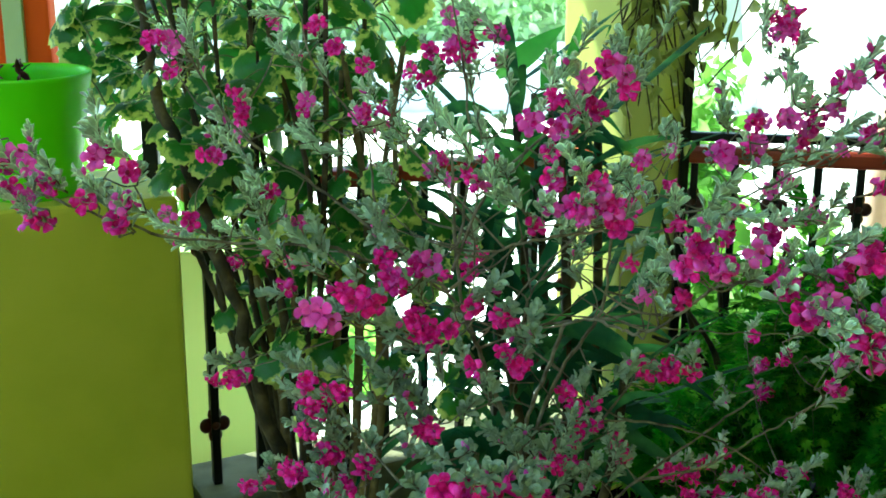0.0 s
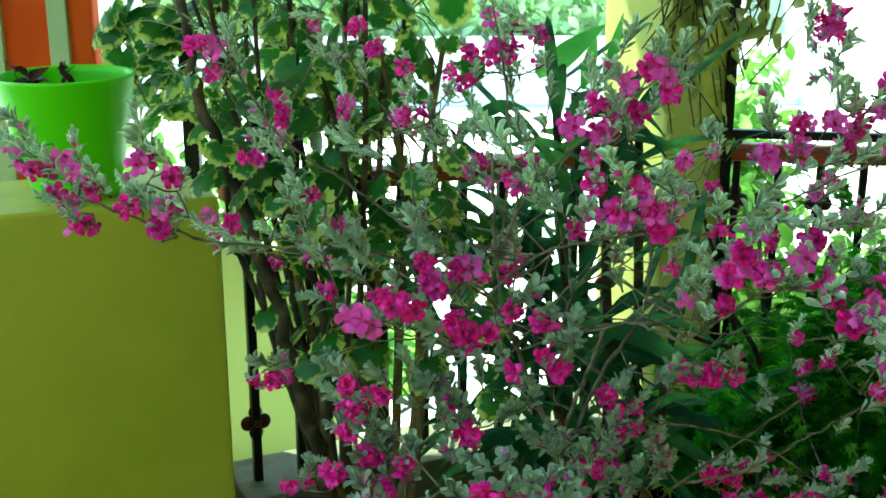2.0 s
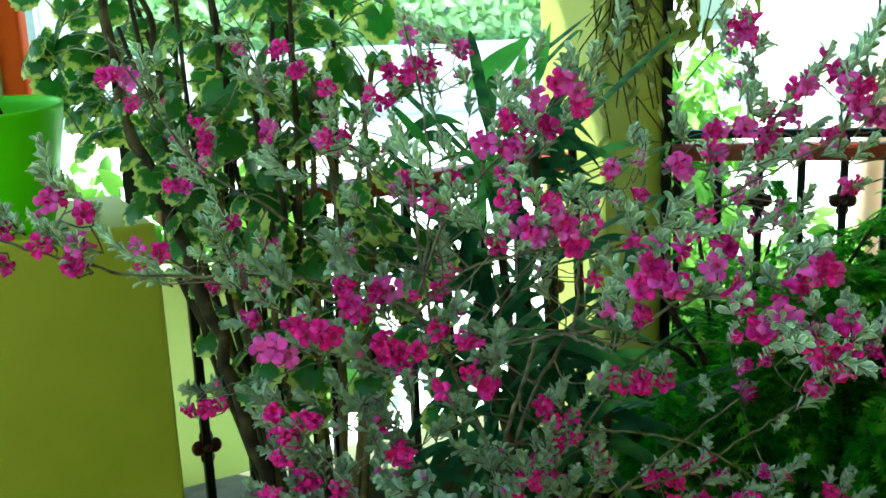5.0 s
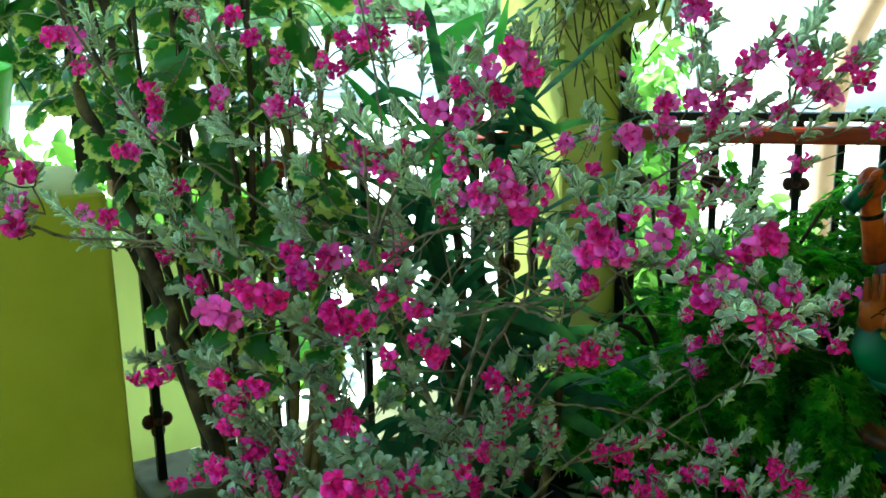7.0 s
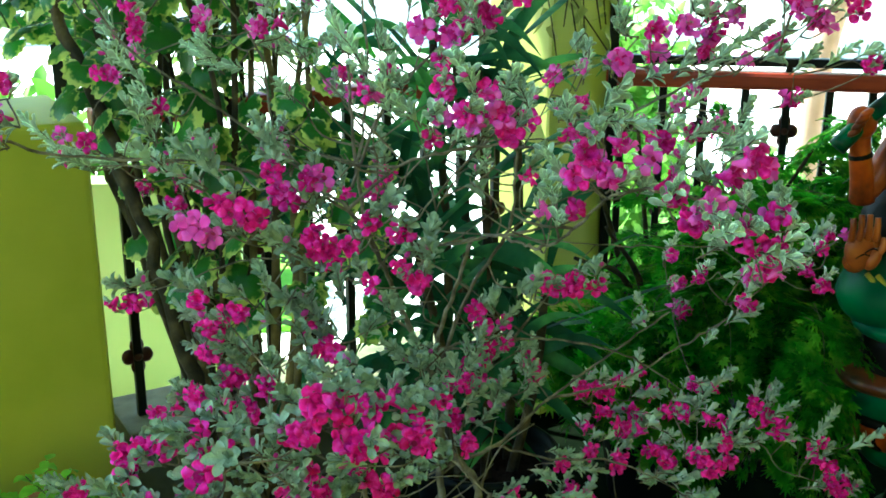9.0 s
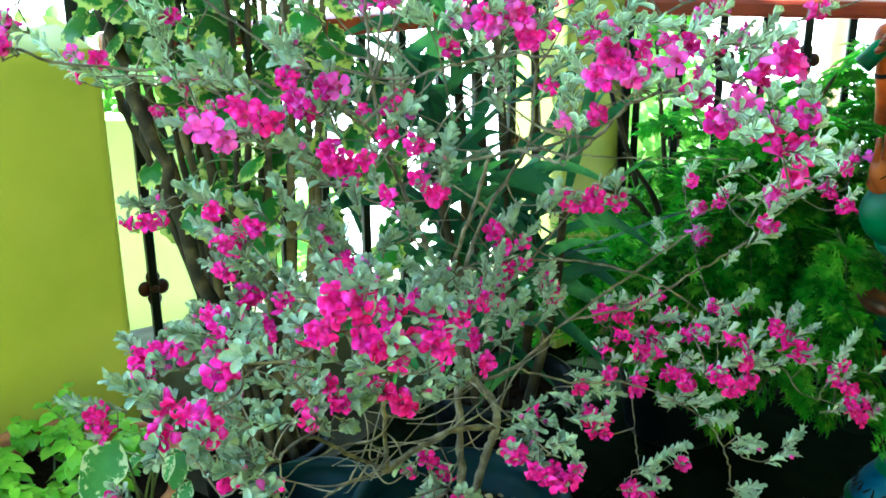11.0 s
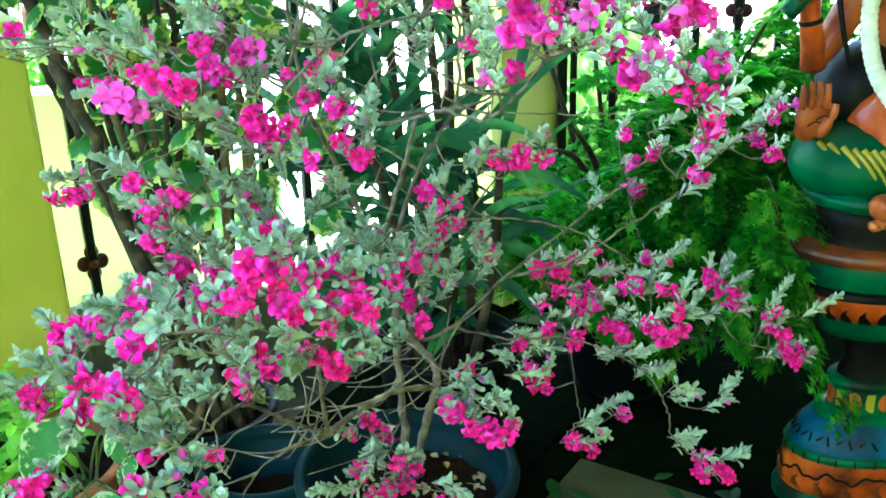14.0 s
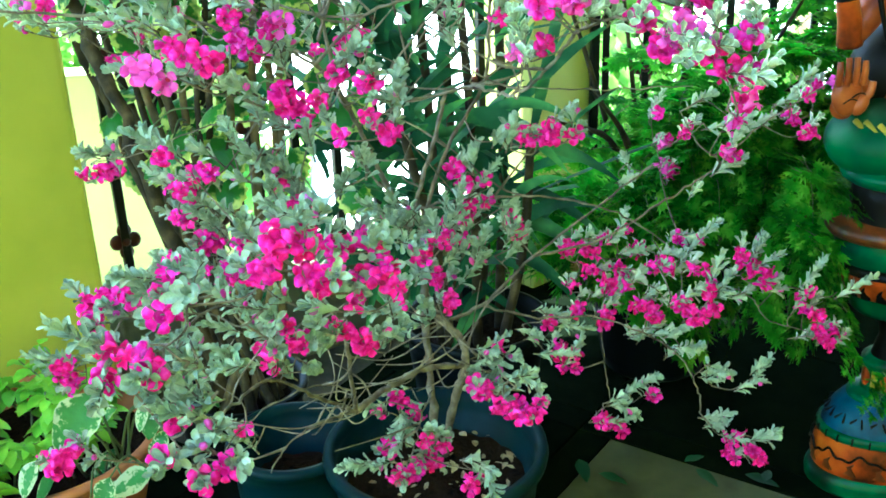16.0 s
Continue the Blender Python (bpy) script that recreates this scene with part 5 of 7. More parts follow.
blooms([
    (-0.016, 1.15, 0.778, 1, 0.008, 0.011), (0.101, 1.1, 0.858, 1, 0.009, 0.007), (0.232, 1.41, 0.695, 4, 0.015, 0.017), (0.221, 1.46, 0.713, 3, 0.016, 0.014),
    (0.158, 1.35, 0.721, 1, 0.008, 0.008), (0.284, 1.55, 0.798, 1, 0.009, 0.009), (0.287, 1.55, 0.774, 1, 0.007, 0.007), (0.293, 1.5, 0.75, 1, 0.007, 0.007),
    (0.237, 1.42, 0.789, 2, 0.012, 0.012), (0.368, 1.6, 0.727, 3, 0.009, 0.017), (0.311, 1.55, 0.796, 1, 0.011, 0.007), (0.197, 1.4, 0.775, 2, 0.011, 0.011),
    (0.271, 1.5, 0.757, 1, 0.007, 0.009),
])
shoots([(0.07, 0.84, 1.067), (0.073, 0.84, 1.051), (0.064, 0.84, 1.047)], 2, 0.008)
shoots([(0.121, 0.95, 0.99), (0.131, 0.95, 0.983), (0.114, 0.95, 0.967)], 2, 0.009)
shoots([(0.032, 0.95, 1.016), (0.054, 0.95, 1.02), (0.071, 0.95, 1.03)], 2, 0.008)
shoots([(0.039, 0.92, 0.976), (0.074, 0.92, 0.949), (0.053, 0.92, 0.951), (0.095, 0.92, 0.946)], 3, 0.009)
shoots([(0.003, 1, 0.93), (0.024, 1, 0.908), (0.057, 1, 0.892), (0.092, 1, 0.888)], 3, 0.009)
shoots([(-0.016, 1.05, 0.888), (-0.031, 1.05, 0.869), (0.002, 1.05, 0.837)], 2, 0.009)
shoots([(-0.091, 1.4, 0.846), (-0.076, 1.4, 0.836), (-0.072, 1.4, 0.81)], 3, 0.011)
shoots([(-0.034, 1.3, 0.873), (-0.002, 1.3, 0.902), (0.021, 1.3, 0.915)], 3, 0.01)
shoots([(-0.107, 1.3, 0.815), (-0.089, 1.3, 0.789), (-0.052, 1.3, 0.785)], 3, 0.011)
shoots([(-0.008, 1.12, 0.83), (0.008, 1.12, 0.799), (-0, 1.12, 0.785)], 3, 0.009)
shoots([(-0.048, 1.15, 0.789), (-0.065, 1.15, 0.76), (-0.026, 1.15, 0.747)], 4, 0.01)
shoots([(0.049, 1.14, 0.814), (0.059, 1.14, 0.782), (0.088, 1.14, 0.81)], 4, 0.01)
shoots([(0.019, 1.2, 0.73), (0.038, 1.2, 0.711), (-0.005, 1.2, 0.708)], 3, 0.01)
shoots([(0.116, 1.3, 0.733), (0.148, 1.3, 0.738), (0.128, 1.3, 0.679)], 4, 0.009)
shoots([(-0.097, 1.2, 0.759), (-0.107, 1.2, 0.736), (-0.084, 1.2, 0.701)], 3, 0.009)
shoots([(0.246, 1.44, 0.825), (0.227, 1.44, 0.782), (0.242, 1.44, 0.744), (0.231, 1.44, 0.698)], 4, 0.011)
shoots([(0.27, 1.46, 0.751), (0.286, 1.46, 0.721), (0.259, 1.46, 0.695)], 4, 0.011)
shoots([(0.187, 1.4, 0.739), (0.169, 1.4, 0.714), (0.192, 1.4, 0.674), (0.201, 1.4, 0.692)], 4, 0.01)
shoots([(0.341, 1.58, 0.743), (0.359, 1.58, 0.701), (0.33, 1.58, 0.683)], 4, 0.011)
shoots([(0.146, 1.4, 0.85), (0.17, 1.4, 0.856), (0.193, 1.4, 0.837)], 3, 0.011)
shoots([(0.158, 1.38, 0.813), (0.173, 1.38, 0.803), (0.167, 1.38, 0.83)], 3, 0.011)
shoots([(0.146, 1.35, 0.668), (0.163, 1.35, 0.684), (0.112, 1.35, 0.644)], 3, 0.01)
# pot rim shoots
blooms([
    (0.161, 1.5, 0.479, 2, 0.015, 0.009), (0.184, 1.48, 0.458, 3, 0.013, 0.017), (0.13, 1.4, 0.453, 2, 0.011, 0.013), (0.188, 1.4, 0.466, 1, 0.011, 0.007),
    (0.198, 1.42, 0.411, 3, 0.015, 0.017), (0.22, 1.42, 0.438, 1, 0.007, 0.009), (0.144, 1.36, 0.432, 3, 0.023, 0.012), (0.176, 1.38, 0.429, 2, 0.011, 0.014),
    (0.258, 1.33, 0.43, 3, 0.021, 0.009), (0.122, 1.45, 0.49, 1, 0.007, 0.007), (0.299, 1.24, 0.617, 4, 0.024, 0.013), (0.315, 1.22, 0.609, 4, 0.02, 0.013),
    (0.333, 1.21, 0.625, 1, 0.009, 0.009), (0.272, 1.3, 0.603, 2, 0.013, 0.008),
])
blooms([
    (0.263, 1.32, 0.611, 1, 0.007, 0.01), (0.3, 1.35, 0.643, 1, 0.008, 0.008), (0.45, 1.66, 0.459, 3, 0.023, 0.015), (0.474, 1.65, 0.43, 3, 0.021, 0.01),
    (0.484, 1.65, 0.452, 1, 0.01, 0.012), (0.432, 1.62, 0.536, 1, 0.012, 0.012),
])
shoots([(0.108, 1.45, 0.481), (0.135, 1.45, 0.483), (0.161, 1.45, 0.464), (0.137, 1.45, 0.451)], 4, 0.012)
shoots([(0.071, 1.36, 0.447), (0.098, 1.36, 0.453), (0.132, 1.36, 0.459), (0.151, 1.36, 0.487)], 4, 0.012)
shoots([(0.242, 1.33, 0.465), (0.267, 1.33, 0.462), (0.266, 1.33, 0.436)], 3, 0.011)
shoots([(0.225, 1.42, 0.443), (0.212, 1.42, 0.45), (0.179, 1.42, 0.433)], 2, 0.01)
shoots([(0.259, 1.34, 0.642), (0.283, 1.34, 0.63), (0.308, 1.34, 0.636), (0.299, 1.34, 0.609)], 4, 0.012)
shoots([(0.29, 1.23, 0.647), (0.306, 1.23, 0.654), (0.329, 1.23, 0.646), (0.337, 1.23, 0.641)], 3, 0.011)
shoots([(0.248, 1.33, 0.611), (0.264, 1.33, 0.591), (0.289, 1.33, 0.597)], 3, 0.011)
shoots([(0.382, 1.62, 0.531), (0.401, 1.62, 0.506), (0.431, 1.62, 0.463)], 3, 0.013)
shoots([(0.412, 1.62, 0.561), (0.442, 1.62, 0.535), (0.472, 1.62, 0.521)], 3, 0.012)
# right low bough
blooms([
    (0.471, 1.68, 0.653, 3, 0.018, 0.014), (0.521, 1.72, 0.626, 3, 0.019, 0.012), (0.553, 1.74, 0.637, 2, 0.017, 0.008), (0.615, 1.77, 0.596, 4, 0.026, 0.017),
    (0.598, 1.77, 0.632, 1, 0.011, 0.011), (0.522, 1.7, 0.599, 3, 0.019, 0.019), (0.537, 1.655, 0.586, 3, 0.016, 0.02), (0.58, 1.7, 0.584, 3, 0.023, 0.021),
    (0.617, 1.65, 0.614, 3, 0.02, 0.014), (0.569, 1.64, 0.579, 2, 0.012, 0.016), (0.486, 1.68, 0.58, 2, 0.016, 0.016), (0.598, 1.63, 0.547, 4, 0.029, 0.014),
    (0.616, 1.62, 0.534, 3, 0.02, 0.014), (0.528, 1.62, 0.537, 4, 0.022, 0.02),
])
blooms([
    (0.484, 1.65, 0.544, 2, 0.016, 0.01), (0.615, 1.55, 0.658, 2, 0.013, 0.013), (0.589, 1.41, 0.665, 4, 0.021, 0.016), (0.614, 1.4, 0.643, 3, 0.016, 0.012),
    (0.624, 1.45, 0.697, 3, 0.02, 0.014), (0.637, 1.42, 0.68, 3, 0.014, 0.016), (0.643, 1.42, 0.645, 2, 0.011, 0.014), (0.652, 1.62, 0.677, 2, 0.014, 0.01),
    (0.685, 1.6, 0.682, 1, 0.012, 0.008), (0.764, 1.617, 0.641, 3, 0.02, 0.018), (0.785, 1.6, 0.617, 3, 0.022, 0.016), (0.798, 1.58, 0.6, 3, 0.014, 0.016),
    (0.879, 1.622, 0.533, 3, 0.028, 0.017), (0.911, 1.62, 0.519, 3, 0.024, 0.015),
])
blooms([
    (0.901, 1.63, 0.559, 1, 0.013, 0.011), (0.925, 1.63, 0.472, 3, 0.018, 0.018), (0.938, 1.63, 0.451, 3, 0.02, 0.013), (0.958, 1.63, 0.469, 2, 0.015, 0.011),
    (0.52, 1.6, 0.341, 3, 0.017, 0.015), (0.552, 1.6, 0.327, 3, 0.017, 0.015), (0.63, 1.65, 0.355, 2, 0.011, 0.017), (0.752, 1.56, 0.307, 3, 0.024, 0.019),
    (0.772, 1.565, 0.273, 4, 0.035, 0.02), (0.8, 1.565, 0.261, 3, 0.02, 0.013), (0.762, 2, 0.666, 2, 0.014, 0.017),
])
shoots([(0.464, 1.72, 0.654), (0.516, 1.72, 0.643), (0.558, 1.72, 0.634), (0.59, 1.72, 0.597)], 4, 0.012)
shoots([(0.481, 1.66, 0.567), (0.523, 1.66, 0.563), (0.575, 1.66, 0.535)], 4, 0.013)
shoots([(0.577, 1.6, 0.608), (0.608, 1.6, 0.594), (0.629, 1.6, 0.57)], 4, 0.013)
shoots([(0.599, 1.58, 0.688), (0.63, 1.58, 0.643), (0.649, 1.58, 0.662)], 3, 0.013)
shoots([(0.624, 1.42, 0.667), (0.643, 1.42, 0.655), (0.632, 1.42, 0.695)], 3, 0.013)
shoots([(0.654, 1.6, 0.695), (0.665, 1.6, 0.679), (0.666, 1.6, 0.663)], 3, 0.013)
shoots([(0.776, 1.61, 0.648), (0.798, 1.61, 0.635), (0.753, 1.61, 0.607)], 3, 0.013)
shoots([(0.73, 1.6, 0.592), (0.752, 1.6, 0.568), (0.782, 1.6, 0.576)], 3, 0.012)
shoots([(0.833, 1.62, 0.561), (0.865, 1.62, 0.564), (0.93, 1.62, 0.54), (0.951, 1.62, 0.549)], 3, 0.014)
shoots([(0.872, 1.63, 0.455), (0.899, 1.63, 0.458), (0.965, 1.63, 0.456), (0.974, 1.63, 0.473)], 3, 0.014)
shoots([(0.61, 1.6, 0.516), (0.641, 1.6, 0.502), (0.664, 1.6, 0.465), (0.633, 1.6, 0.457)], 5, 0.013)
shoots([(0.575, 1.62, 0.498), (0.601, 1.62, 0.484), (0.596, 1.62, 0.508)], 3, 0.012)
shoots([(0.717, 1.6, 0.436), (0.713, 1.6, 0.407), (0.725, 1.6, 0.388)], 3, 0.012)
shoots([(0.776, 1.58, 0.4), (0.796, 1.58, 0.415), (0.799, 1.58, 0.438)], 3, 0.012)
shoots([(0.525, 1.6, 0.37), (0.546, 1.6, 0.374), (0.551, 1.6, 0.355)], 3, 0.014)
shoots([(0.586, 1.65, 0.363), (0.608, 1.65, 0.373), (0.629, 1.65, 0.376)], 3, 0.013)
shoots([(0.712, 1.6, 0.323), (0.729, 1.6, 0.303), (0.747, 1.6, 0.288)], 3, 0.014)
shoots([(0.779, 1.56, 0.304), (0.796, 1.56, 0.296), (0.813, 1.56, 0.287)], 3, 0.014)

# bare criss-cross twigs in the open middle of the shrub
core = JOINTS[(np.abs(JOINTS[:, 0] - 0.22) < 0.2) & (JOINTS[:, 2] > 0.5) & (JOINTS[:, 2] < 1.15)]
low = JOINTS[(JOINTS[:, 2] < 0.62) & (JOINTS[:, 0] < 0.3)]
for k in range(75):
    pool = core if k < 55 else low
    q = pool[rng.randrange(len(pool))]
    a = rng.uniform(0, 6.28)
    reach = rng.uniform(0.07, 0.2)
    tip = q + np.array([reach * math.cos(a), 0.5 * reach * math.sin(a), reach * rng.uniform(-0.1, 1.0)])
    if k >= 55:
        tip = q + np.array([-reach * rng.uniform(0.2, 1.2), -0.6 * reach * rng.uniform(0, 1), reach * rng.uniform(-0.45, 0.35)])
    mid = (q + tip) / 2 + np.array([rng.gauss(0, 0.018), rng.gauss(0, 0.018), rng.gauss(-0.01, 0.014)])
    tube(twigs, smooth_line([q, mid, tip], 5), rng.uniform(0.0013, 0.0024), 0.0008, 5, rough=0.2, rng=rng)

# a strand of the shrub that hangs from above
hang = Soup()
tube(hang, smooth_line([(0.6, 1.52, 1.64), (0.57, 1.54, 1.52), (0.558, 1.55, 1.44), (0.57, 1.55, 1.345)], 6), 0.0016, 0.0008, 5)
tube(hang, smooth_line([(0.596, 1.25, 1.307), (0.68, 1.35, 1.48), (0.65, 1.46, 1.62), (0.6, 1.52, 1.64)], 6), 0.002, 0.0016, 5)
place("branch", hang.mesh("branch", SAGE_BARK), shrub)
for k in range(5):
    add_flower((0.566 + rng.gauss(0, 0.014), 1.54 + rng.gauss(0, 0.008), 1.424 + rng.gauss(0, 0.012)), (rng.gauss(0, 1), -0.2, rng.gauss(-0.4, 0.6)), rng.uniform(0.7, 0.95))
for z in (1.46, 1.42, 1.4, 1.38, 1.36, 1.35):
    add_leafy((0.561 + rng.gauss(0, 0.004), 1.55, z), (rng.gauss(0, 0.8), rng.gauss(0, 0.5), -0.6), rng.uniform(0.5, 0.75))

place("fine_twig_mass", twigs.mesh("fine_twig_mass", SAGE_BARK), shrub, "fine grey twigs", "stuff")
place("blossoms", extra_flowers.mesh("blossoms", [PETAL, THROAT]), shrub, kind="stuff")
place("foliage", extra_leaves.mesh("foliage", [SAGE_LEAF, SAGE_BARK, PETAL_PALE]), shrub, kind="stuff")

# ---- variegated aralia in the black pot ----
aralia = thing("aralia_plant", (DARK_AT[0], DARK_AT[1], 0.27), "tall aralia with many brown stems and cream-edged round leaves", "plant")


def round_leaf(name, seed, r):
    """A round, scalloped leaf on a notch, spread in the xy plane from its stalk at the origin."""
    rng = random.Random(seed)
    n = 26
    v, f, uv = [(0, 0, 0)], [], [(0, 0)]
    for q in (0.34, 0.68, 0.88, 1.0):
        for k in range(n):
            a = -math.pi / 2 + 0.32 + (2 * math.pi - 0.64) * k / (n - 1)
            edge = 1 + (0.075 * (1 if k % 2 else -1) if q == 1 else 0) - 0.12 * math.exp(-((a + math.pi / 2) ** 2))
            rr = r * q * edge
            v.append((rr * math.cos(a), rr * (math.sin(a) + 0.0) + 0.18 * r * q, -0.28 * r * q * q + 0.03 * r * math.sin(3 * a + seed) * q + rng.uniform(-0.012, 0.012) * r))
            uv.append((q, k / n))
    for k in range(n - 1):
        f.append((0, 1 + k, 2 + k))
        for ring in range(3):
            a = 1 + ring * n + k
            f.append((a, a + n, a + n + 1, a + 1))
    s = Soup()
    s.add(v, f, None, 0, uv)
    return s.mesh(name, ARALIA)


ROUND = [round_leaf("leaf", k, 0.034 + 0.005 * (k % 4)) for k in range(8)]
rng = random.Random(9)
stalks = Soup()
STEMS = []
tops = [(-0.52, 2.3, 1.75), (-0.4, 2.35, 1.8), (-0.3, 2.15, 1.6), (-0.22, 2.3, 1.75), (-0.14, 2.1, 1.5), (-0.07, 2.28, 1.66), (-0.6, 2.5, 1.7), (-0.33, 2.3, 1.55), (-0.44, 2.45, 1.5), (-0.5, 2.2, 1.45), (-0.36, 2.1, 1.5), (-0.25, 2.05, 1.4), (-0.18, 2.2, 1.6)]
for k, top in enumerate(tops):
    bx, by = DARK_AT[0] + rng.uniform(-0.08, 0.08), DARK_AT[1] + rng.uniform(-0.06, 0.06)
    q = np.array([bx, by, 0.2])
    top = np.array(top)
    pts = [q]
    for u in (0.25, 0.5, 0.75):
        side = np.array([0.04 * math.sin(math.pi * u) * (1 if k % 2 else -0.6), 0, 0]) + np.array([rng.gauss(0, 0.026), rng.gauss(0, 0.02), 0])
        pts.append(q + (top - q) * np.array([u ** 0.75, u ** 0.7, u]) + side)
    pts.append(top)
    line = smooth_line(pts, 6)
    s = Soup()
    tube(s, line, rng.uniform(0.0085, 0.0125), 0.0046, 8, rough=0.12, rng=rng)
    place("stem", s.mesh("stem", TRUNK_BARK), aralia)
    STEMS.append(np.array(line))
# two gnarled trunks that lean towards the parapet
for dx, dy, thick in ((0.0, 0.0, 0.0165), (0.075, 0.06, 0.0125)):
    pts = [(-0.2 + 0.5 * dx, 1.97 + 0.5 * dy, 0.2), (-0.235 + 0.6 * dx, 1.95 + dy, 0.52), (-0.315 + dx, 1.97 + dy, 0.85), (-0.405 + dx, 2.06 + dy, 1.09), (-0.5 + dx, 2.18 + dy, 1.28), (-0.545 + dx, 2.3 + dy, 1.44), (-0.58 + dx, 2.36 + dy, 1.64)]
    line = smooth_line(pts, 6)
    line = [q + np.array([rng.gauss(0, 0.004), rng.gauss(0, 0.004), 0]) for q in line]
    s = Soup()
    tube(s, line, thick, 0.55 * thick, 9, rough=0.2, rng=rng)
    place("stem", s.mesh("stem", TRUNK_BARK), aralia)
    STEMS.append(np.array(line))
# straighter, paler stems at the open side of the clump
for row in (((-0.141, 1.993, 0.448), (-0.133, 2.020, 0.637), (-0.124, 2.047, 0.828), (-0.121, 2.073, 1.010)),
             ((-0.102, 1.996, 0.468), (-0.086, 2.027, 0.679), (-0.077, 2.053, 0.868), (-0.066, 2.079, 1.049)),
             ((-0.070, 2.001, 0.489), (-0.043, 2.030, 0.698), (-0.042, 2.057, 0.887), (-0.038, 2.081, 1.058)),
             ((-0.048, 2.002, 0.512), (-0.030, 2.032, 0.720), (-0.025, 2.054, 0.876), (-0.005, 2.077, 1.035)),
             ((-0.217, 2.000, 0.478), (-0.239, 2.023, 0.645), (-0.256, 2.038, 0.761), (-0.297, 2.065, 0.959)),
             ((-0.186, 1.995, 0.451), (-0.194, 2.025, 0.665), (-0.213, 2.050, 0.845), (-0.205, 2.074, 1.016))):
    line = smooth_line([(DARK_AT[0] + rng.uniform(-0.05, 0.09), DARK_AT[1] + rng.uniform(-0.05, 0.05), 0.2), *row, (row[-1][0] + rng.uniform(-0.05, 0.05), row[-1][1] + 0.08, row[-1][2] + 0.3)], 6)
    s = Soup()
    tube(s, line, rng.uniform(0.0095, 0.012), 0.006, 8, rough=0.1, rng=rng)
    place("stem", s.mesh("stem", PALE_BARK), aralia)
    STEMS.append(np.array(line))
# side shoots that carry the leaves
for i in range(290):
    line = STEMS[rng.randrange(len(STEMS))]
    u = 0.52 + 0.48 * rng.random() ** 0.8
    j = line[int(u * (len(line) - 1))]
    low = j[2] < 1.0
    reach = rng.uniform(0.04, 0.13)
    a = rng.uniform(0, 6.28)
    if j[0] < -0.4 and j[2] > 1.2:
        a, reach = rng.uniform(1.6, 4.0), rng.uniform(0.06, 0.26)
    p = j + np.array([reach * math.cos(a), reach * math.sin(a) - 0.02, rng.uniform(-0.06, 0.09)])
    if p[0] < -0.52 and p[1] < 2.47:
        p[1] = 2.47 + 0.08 * rng.random()
    if low and (rng.random() < 0.55 or p[0] < -0.38):
        continue
    if p[0] < -0.42 and p[2] < 1.1:
        continue
    tube(stalks, smooth_line([j, (j + p) / 2 + np.array([0, 0, 0.02]), p], 4), 0.0024, 0.0014, 5)
    face = np.array([0.5 * math.cos(a) + rng.gauss(0, 0.3), -0.55 + 0.35 * math.sin(a) + rng.gauss(0, 0.35), 0.55 + rng.gauss(0, 0.3)])
    put("leaf", ROUND[rng.randrange(8)], aralia, aim(p, face, rng.uniform(-0.6, 0.6) + math.pi, rng.choice((rng.uniform(0.55, 0.85), rng.uniform(0.7, 1.2)))))
back = Soup()
ROUND_ARRAYS = [([tuple(v.co) for v in me.vertices], [tuple(p.vertices) for p in me.polygons], None, me) for me in ROUND]
for i in range(215):
    p = np.array([rng.uniform(-0.8, -0.05), rng.uniform(2.45, 2.68), rng.uniform(1.12, 1.75)])
    if i >= 170:
        p = np.array([rng.uniform(-0.34, 0.14), rng.uniform(1.95, 2.25), rng.uniform(0.62, 1.12)])
    if i < 170 and rng.random() < 0.35 * (p[0] + 0.8):
        continue
    j = p + np.array([0.06 + 0.04 * rng.random(), -0.03, -0.07])
    if i % 3 == 0:
        tube(stalks, smooth_line([j, (j + p) / 2 + np.array([0, 0, 0.02]), p], 4), 0.0024, 0.0014, 5)
    k = rng.randrange(8)
    verts, faces, _, me = ROUND_ARRAYS[k]
    uv_at = {}
    for poly in me.polygons:
        for li, vi in zip(poly.loop_indices, poly.vertices):
            uv_at[vi] = tuple(me.uv_layers[0].data[li].uv)
    back.add(verts, faces, aim(p, (rng.gauss(0, 0.5), -0.5 + rng.gauss(0, 0.4), 0.55), rng.uniform(2.4, 3.9), rng.uniform(0.7, 1.1)), 0, [uv_at.get(i2, (0, 0)) for i2 in range(len(verts))])
place("back_foliage", back.mesh("back_foliage", ARALIA), aralia, kind="stuff")
place("leaf_stalk_mass", stalks.mesh("leaf_stalk_mass", STEM_GREEN), aralia, kind="stuff")

# ---- dark strap-leaved plant ----
strap = thing("strap_leaved_plant", (STRAP_AT[0], STRAP_AT[1], 0.25), "dark green cane plant with long arching strap leaves", "plant")
rng = random.Random(31)


def strap_mesh(seed, length, width, bend):
    rng = random.Random(seed)
    s = Soup()
    v, f, uv = [], [], []
    n = 14
    for i in range(n + 1):
        t = i / n
        w = width / 2 * min(1, 0.35 + 3.2 * t) * (1 - max(0, (t - 0.55) / 0.45) ** 1.7) + 0.0008
        a = bend * t * 1.5
        y = length * math.sin(min(a, 2.4)) / max(bend * 1.5, 0.2) if bend > 0.1 else length * t * 0.1
        z = length * t * math.cos(a * 0.62)
        for u in (-1, -0.5, 0, 0.5, 1):
            v.append((u * w, y + 0.25 * w * abs(u), z + 0.1 * w * abs(u)))
            uv.append((abs(u), t))
    for i in range(n):
        for k in range(4):
            q = i * 5 + k
            f.append((q, q + 1, q + 6, q + 5))
    s.add(v, f, None, 0, uv)
    return s.mesh("leaf", STRAP)


